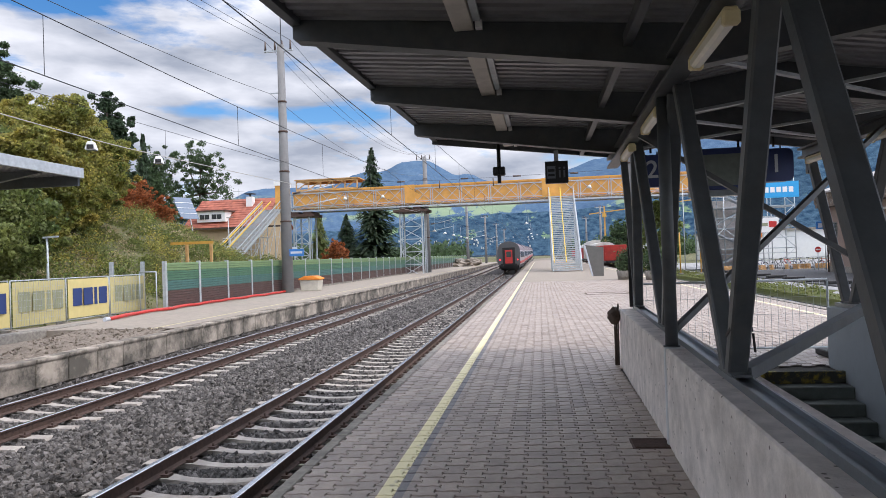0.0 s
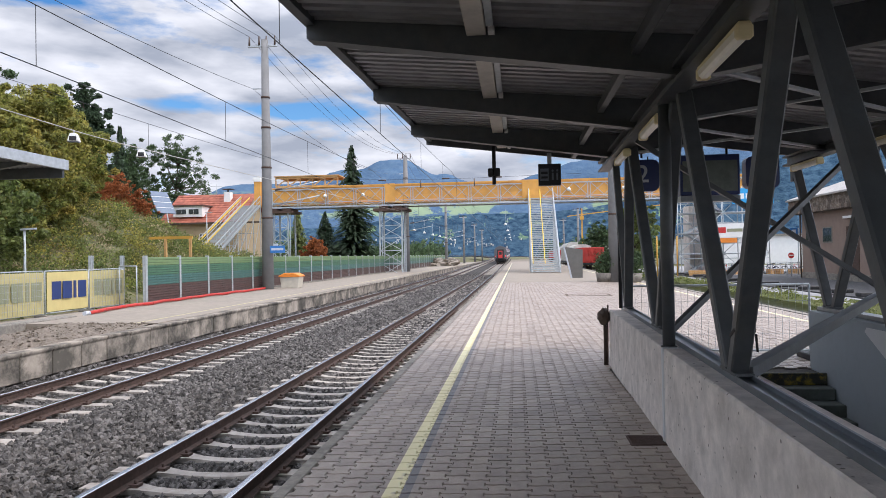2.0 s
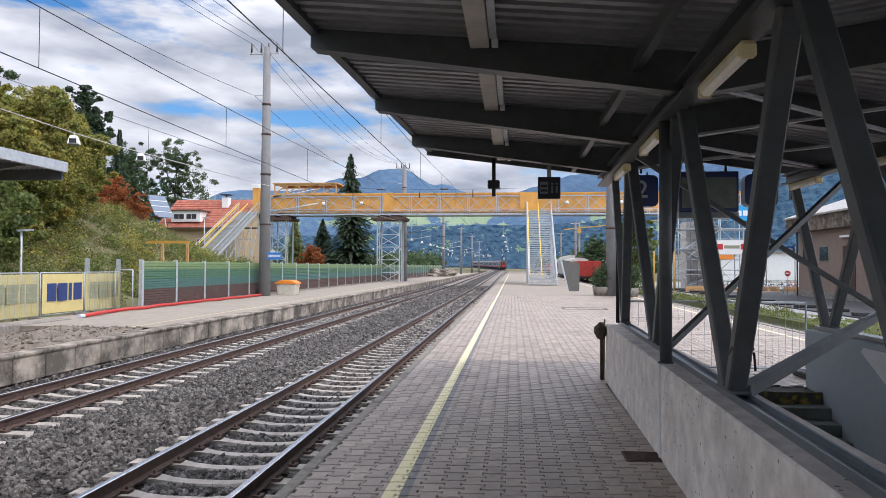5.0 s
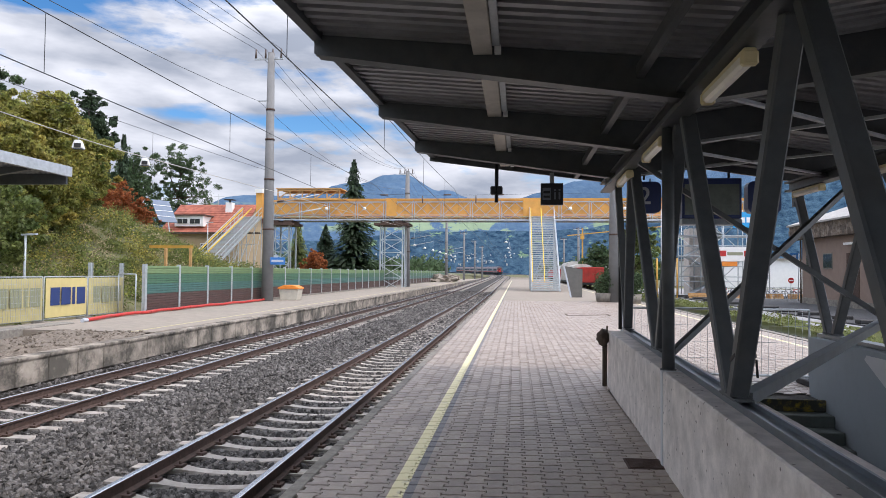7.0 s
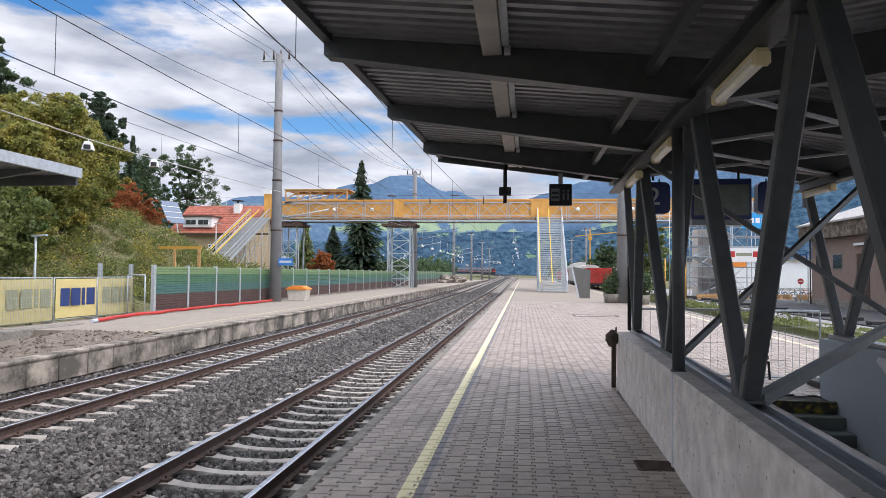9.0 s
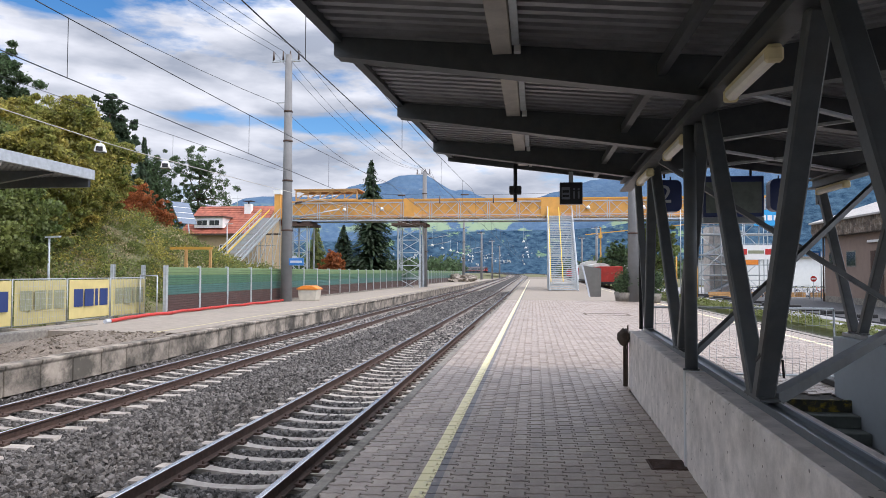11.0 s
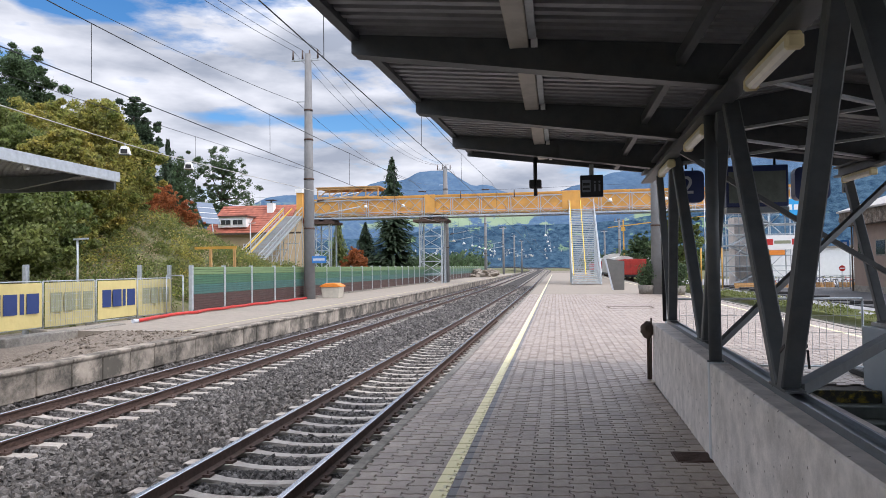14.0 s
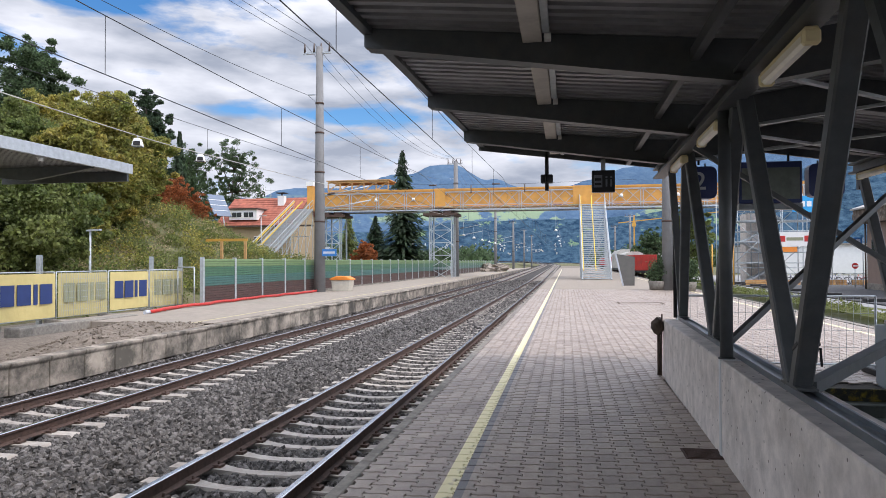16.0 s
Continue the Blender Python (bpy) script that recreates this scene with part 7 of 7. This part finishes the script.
def station_building():
    h = thing("station_building", label="low brown plastered building with a weathered shingle roof edge", category="building")
    x0, x1, y0, y1 = 22.0, 32.0, 28.0, 56.2
    part("wall", box(B(), x0, x1, y0, y1, -0.5, 4.6), "plaster_brown", h)
    part("plinth", box(B(), x0 - 0.06, x0 - 0.004, y0, y1 + 0.05, -0.5, 0.1), "kerb", h)
    sh = mesh_of("shingle", bevel(box(B(), -0.03, 0.0, 0.01, 0.39, 0.0, 0.40), 0.008), "shingle")
    rng = random.Random(41)
    for k in range(3):
        for i in range(46):
            o = new("shingle", sh)
            o.parent = h
            o.matrix_basis = pose(x0 - 0.42 - 0.02 * k, 39.0 + 0.4 * i + 0.2 * (k % 2), 4.55 + 0.31 * k + rng.uniform(-0.02, 0.02), 0, rng.uniform(-5, -1), rng.uniform(-1.5, 1.5))
    part("eave_board", box(B(), x0 - 0.42, x0 - 0.02, y0, y1 + 0.6, 4.50, 4.58), "bark", h)
    part("boarding_back", box(B(), x0 - 0.40, x0 - 0.2, y0, y1 + 0.9, 4.585, 5.55), "bark", h)
    part("roof_slab", prism(B(), [(x0 - 0.7, 5.56), (x0 - 0.7, 5.68), (27.0, 7.6), (32.6, 5.68), (32.6, 5.56)], "y", y0 - 0.6, y1 + 1.2), "roof_sheet", h, "pale weathered sheet roof")
    for ya, yb in ((51.0, 52.5), (54.6, 55.4), (43.0, 44.5)):
        w = part("window", box(B(), x0 - 0.03, x0 - 0.004, ya, yb, 2.25, 3.4), "kerb", h)
        part("pane", box(B(), x0 - 0.05, x0 - 0.03, ya + 0.1, yb - 0.1, 2.35, 3.3), "glass", w)
    d = part("door", box(B(), x0 - 0.04, x0 - 0.004, 47.2, 48.9, -0.3, 3.3), "rail_side", h, "dark brown door")
    part("handle", box(B(), x0 - 0.1, x0 - 0.04, 48.6, 48.68, 0.9, 1.2), "galv", d)
    part("wall_lamp", box(B(), x0 - 0.2, x0 - 0.004, 47.3, 49.0, 3.85, 4.0), "white", h)
    part("downpipe", tube(B(), (x0 - 0.1, y1 + 0.02, -0.4), (x0 - 0.1, y1 + 0.02, 4.5), 0.06, n=8), "bark", h)
    n = thing("no_entry_sign", turned(22.6, 60.0, -0.4, 0), "round red no-entry traffic sign on a post", "traffic sign")
    part("post", tube(B(), (0, 0.03, 0), (0, 0.03, 2.0), 0.035, n=8), "galv", n)
    part("disc", tube(B(), (0, 0, 1.75), (0, -0.02, 1.75), 0.24, n=24), "train_red", n)
    part("bar", box(B(), -0.17, 0.17, -0.03, -0.022, 1.70, 1.80), "white", n)
    s = thing("pictogram_sign", turned(22.0, 57.8, 2.95, 0), "small blue pictogram sign on a bracket", "sign")
    part("board", box(B(), -0.3, 0.3, -0.03, 0.03, 0, 0.6), "sign_blue", s)
    part("pictogram", box(B(), -0.15, 0.15, -0.04, -0.032, 0.12, 0.46), "sign_white", s)
    part("pole", tube(B(), (0.36, 0.05, -3.2), (0.36, 0.05, 0.6), 0.04, n=8), "galv", s)
    g = thing("warehouse", label="long low white warehouse behind the yard", category="building")
    part("wall", box(B(), 30, 90, 118, 138, -0.5, 4.2), "light_wall", g)
    part("roof", box(B(), 29.6, 90.4, 117.6, 138.4, 4.2, 4.5), "kerb", g)
    g = thing("warehouse", label="pale low shed beyond the freight wagons", category="building")
    part("wall", box(B(), 14.5, 27, 150, 165, -0.5, 3.4), "light_wall", g)
    part("roof", box(B(), 14.2, 27.3, 149.7, 165.3, 3.4, 3.7), "kerb", g)
    c = thing("tower_crane", label="yellow tower crane beyond the yard", category="crane")
    cx, cy = 17.8, 190
    part("mast", bar(B(), (cx, cy, -0.5), (cx, cy, 14.0), 0.35), "crane_yellow", c)
    part("jib", bar(B(), (cx - 4, cy, 12.0), (cx + 26, cy, 15.0), 0.22, 0.25), "crane_yellow", c)
    part("cab", box(B(), cx - 0.6, cx + 0.4, cy - 1.0, cy, 11.0, 12.0), "crane_yellow", c)
    b = thing("barrier_board", turned(6.55, 12.6, 0, 0), "orange and white striped barrier board on a foot", "barrier")
    part("board", box(B(), -0.14, 0.14, -0.02, 0.02, 0.25, 1.2), "white", b)
    for k in range(3):
        part("stripe", prism(B(), [(-0.14, 0.3 + 0.3 * k), (0.14, 0.42 + 0.3 * k), (0.14, 0.57 + 0.3 * k), (-0.14, 0.45 + 0.3 * k)], "y", -0.028, -0.021), "orange", b)
    part("foot", bevel(box(B(), -0.2, 0.2, -0.4, 0.4, 0, 0.12), 0.02), "black", b)
    part("pole", box(B(), 0.16, 0.22, -0.03, 0.03, 0.1, 1.25), "crane_yellow", b)


station_building()
leafy_tree("broadleaf_tree", 13.6, 82, -0.4, 7.5, 2.6, "leaf_green", "green tree beside the scaffold tower", 80, 7000, 0.14, "tree", 0.12, "yard trees")
leafy_tree("broadleaf_tree", 12.9, 110, -0.4, 6.5, 2.6, "leaf_dark", "dark green tree behind the wagons", 81, 5000, 0.16, "tree", 0.12, "yard trees")


# ---------------------------------------------------------------- distance
def spoil_heap():
    g = thing("spoil_heap", label="heap of pale rubble and planks beside the far platform", category="rubble heap")
    bm = B()
    rng = random.Random(77)
    for _ in range(130):
        s = rng.uniform(0.12, 0.5)
        box(bm, -s * 1.5, s * 1.5, -s, s, -s * 0.3, s * 0.3, pose(-13.6 + rng.uniform(-2.5, 2.5), 128 + rng.uniform(-6, 10), rng.uniform(0, 1.3), rng.uniform(-25, 25), rng.uniform(-25, 25), rng.uniform(0, 180)))
    tagged(part("rubble", bm, "paving_far", g), kind="stuff")


spoil_heap()


def far_woods():
    rng = random.Random(33)
    blobs = []
    for _ in range(170):
        x = rng.uniform(-190, -16)
        y = rng.uniform(240, 420)
        if x > -20 - (max(0, y - 250) ** 2) / 1880 - 12:
            continue
        r = rng.uniform(3, 6)
        blobs.append(((x, y, r * 0.7), (r, r, r * 0.9), 170))
    for _ in range(150):
        x, y = rng.uniform(14, 260), rng.uniform(215, 430)
        r = rng.uniform(3, 6.5)
        blobs.append(((x, y, r * 0.7), (r, r, r * 0.9), 170))
    tagged(new("far_woods", leaf_mesh("far_woods", blobs, "leaf_dark", 0.8, 5)), "dark belt of valley trees beyond the station", "woods", kind="stuff")
    bm = B()
    rng = random.Random(34)
    for _ in range(110):
        a = radians(rng.gauss(-6, 5) if rng.random() < 0.6 else rng.uniform(-24, 22))
        r = rng.uniform(1090, 1240)
        q = rng.uniform(0.5, 1.1)
        x, y = r * math.sin(a), r * math.cos(a)
        z = 115 * ((r - 1000) / 900) ** 0.9 + rng.uniform(-1, 1)
        m = turned(x, y, z, rng.uniform(0, 90))
        box(bm, -q, q, -q * 0.7, q * 0.7, -2, q * 0.8, m)
        prism(bm, [(-q * 0.8, q * 0.8), (q * 0.8, q * 0.8), (0, q * 1.4)], "x", -q, q, m)
    tagged(part("far_village", bm, "wagon_pale"), "pale houses of a distant village on the valley side", "village", kind="stuff")


far_woods()


def profile(pts, x):
    for (a, u), (b, v) in zip(pts, pts[1:]):
        if a <= x <= b:
            t = (x - a) / (b - a)
            t = t * t * (3 - 2 * t)
            return u + (v - u) * t
    return pts[0][1] if x < pts[0][0] else pts[-1][1]


def mountain(name, prof, r0, r1, base, mats, label, seed, rough, field=None):
    """A long slope round the valley; prof gives the rise of its crest by direction in degrees."""
    bm = B()
    na, nr = 260, 26
    rows = []
    for j in range(nr + 1):
        f = j / nr
        row = []
        for i in range(na + 1):
            a = -60 + 120 * i / na
            r = r0 + (r1 - r0) * f
            top = profile(prof, a) * r1
            x, y = r * math.sin(radians(a)), r * math.cos(radians(a))
            n = noise.fractal(Vector((x * rough, y * rough, seed)), 0.8, 2.0, 5) * top * 0.16 * math.sin(math.pi * min(1, f * 0.96)) 
            crest = noise.fractal(Vector((a * 0.35, seed, 0)), 0.8, 2.0, 4) * top * 0.04 * f
            row.append(bm.verts.new((x, y, base + (top - base) * (f ** 0.9) + n + crest)))
        rows.append(row)
    for j in range(nr):
        for i in range(na):
            f = bm.faces.new((rows[j][i], rows[j][i + 1], rows[j + 1][i + 1], rows[j + 1][i]))
            f.smooth = True
            c = f.calc_center_median()
            el = c.z / math.hypot(c.x, c.y)
            if field and field[0] < el < field[1] and noise.noise(Vector((c.x * 0.006, c.z * 0.03, seed))) > field[2]:
                f.material_index = 1
    tagged(part(name, bm, mats, fix=False), label, "mountain", kind="structure")


mountain("backdrop_ridge", [(-60, 0.05), (-31, 0.065), (-26, 0.088), (-22, 0.107), (-19, 0.104), (-16.6, 0.112), (-14, 0.126), (-11, 0.137), (-9, 0.138), (-6.5, 0.122), (-4, 0.106), (-1, 0.104), (2, 0.116), (5.2, 0.131), (8, 0.142), (12, 0.152), (18, 0.165), (24, 0.16), (30, 0.14), (60, 0.12)], 2100, 4300, 10, ["hazed_ridge"], "wooded mountains closing the valley, blue from haze put into the colour", 3.1, 0.0016)
mountain("backdrop_hill", [(-60, 0.03), (-28, 0.035), (-15, 0.045), (-8, 0.060), (0, 0.062), (5, 0.064), (10, 0.075), (16, 0.12), (22, 0.135), (30, 0.12), (60, 0.08)], 1000, 1900, -1, ["hazed_hill"], "forested hill with pale meadows, its dark blue-green tinted with distance haze", 8.7, 0.003)


# ---------------------------------------------------------------- the departing train
COACH = 26.4


def coach(rear):
    c = thing("passenger_coach", label="grey passenger coach with red end doors and lit tail lamps" if rear else "grey passenger coach with a dark window band", category="railway coach", group="coaches of the departing train")
    L = COACH - 0.5
    sec = [(-1.38, 1.05), (1.38, 1.05), (1.42, 1.3), (1.42, 2.9), (1.36, 3.2), (1.18, 3.55), (0.85, 3.82), (0.4, 3.98), (0, 4.02), (-0.4, 3.98), (-0.85, 3.82), (-1.18, 3.55), (-1.36, 3.2), (-1.42, 2.9), (-1.42, 1.3)]
    part("body", prism(B(), sec, "y", 0.3, L), "train_light", c)
    roof = [(1.43, 2.92), (1.37, 3.22), (1.19, 3.57), (0.86, 3.84), (0.4, 4.0), (0, 4.04), (-0.4, 4.0), (-0.86, 3.84), (-1.19, 3.57), (-1.37, 3.22), (-1.43, 2.92), (-1.30, 2.95), (0, 3.9), (1.30, 2.95)]
    part("roof", prism(B(), roof, "y", 0.28, L + 0.01), "train_roof", c)
    for s in (-1, 1):
        part("window_band", box(B(), s * 1.425 - 0.012, s * 1.425 + 0.012, 1.8, L - 1.6, 1.95, 2.75), "glass", c)
        part("stripe", box(B(), s * 1.425 - 0.012, s * 1.425 + 0.012, 0.4, L - 0.1, 1.2, 1.5), "train_red", c)
        for k in range(9):
            part("window_pillar", box(B(), s * 1.435 - 0.012, s * 1.435 + 0.012, 2.9 + 2.45 * k, 3.4 + 2.45 * k, 1.95, 2.75), "train_grey", c)
    e = part("end_wall", prism(B(), sec, "y", 0.0, 0.296), "train_grey", c)
    part("gangway", box(B(), -0.78, 0.78, -0.18, 0.0, 1.05, 3.25), "black", e)
    d = part("end_door", box(B(), -0.46, 0.46, -0.22, -0.18, 1.25, 2.95), "train_red", e, "red gangway door")
    part("door_pane", box(B(), -0.3, 0.3, -0.235, -0.22, 2.05, 2.75), "glass", d)
    for s in (-1.1, 1.1):
        if rear:
            part("tail_lamp", tube(B(), (s, -0.06, 1.72), (s, 0.0, 1.72), 0.09, n=10), "tail_light", e, "glowing red tail lamp")
        part("buffer", tube(B(), (s * 0.8, -0.6, 1.03), (s * 0.8, 0.0, 1.03), 0.2, n=12), "black", c)
    part("underframe", box(B(), -1.25, 1.25, 0.2, L, 0.62, 1.05), "black", c)
    for y in (3.6, L - 3.6):
        b = part("bogie", box(B(), -1.1, 1.1, y - 1.7, y + 1.7, 0.35, 0.7), "black", c)
        for dy in (-1.25, 1.25):
            for s in (-0.75, 0.75):
                part("wheel", tube(B(), (s - 0.07, y + dy, 0.46), (s + 0.07, y + dy, 0.46), 0.46, n=16), "rail_side", b)
    return c


train = [coach(True)]
for i in range(6):
    train.append(copy_thing(train[1], Matrix.Identity(4)) if i else coach(False))

TRAIN_START, TRAIN_SPEED = 88.0, 36.0


def motions():
    for i, c in enumerate(train):
        rows = []
        for k in range(33):
            t = 0.5 * k
            s = TRAIN_START + TRAIN_SPEED * t + COACH * i
            p, a = line(TRACK2, s)
            q, _ = line(TRACK2, s + COACH)
            d = q - p
            rows.append((t, turned(p.x, p.y, RAIL + p.z, math.degrees(math.atan2(-d.x, d.y)))))
        walk(c, rows)


motions()
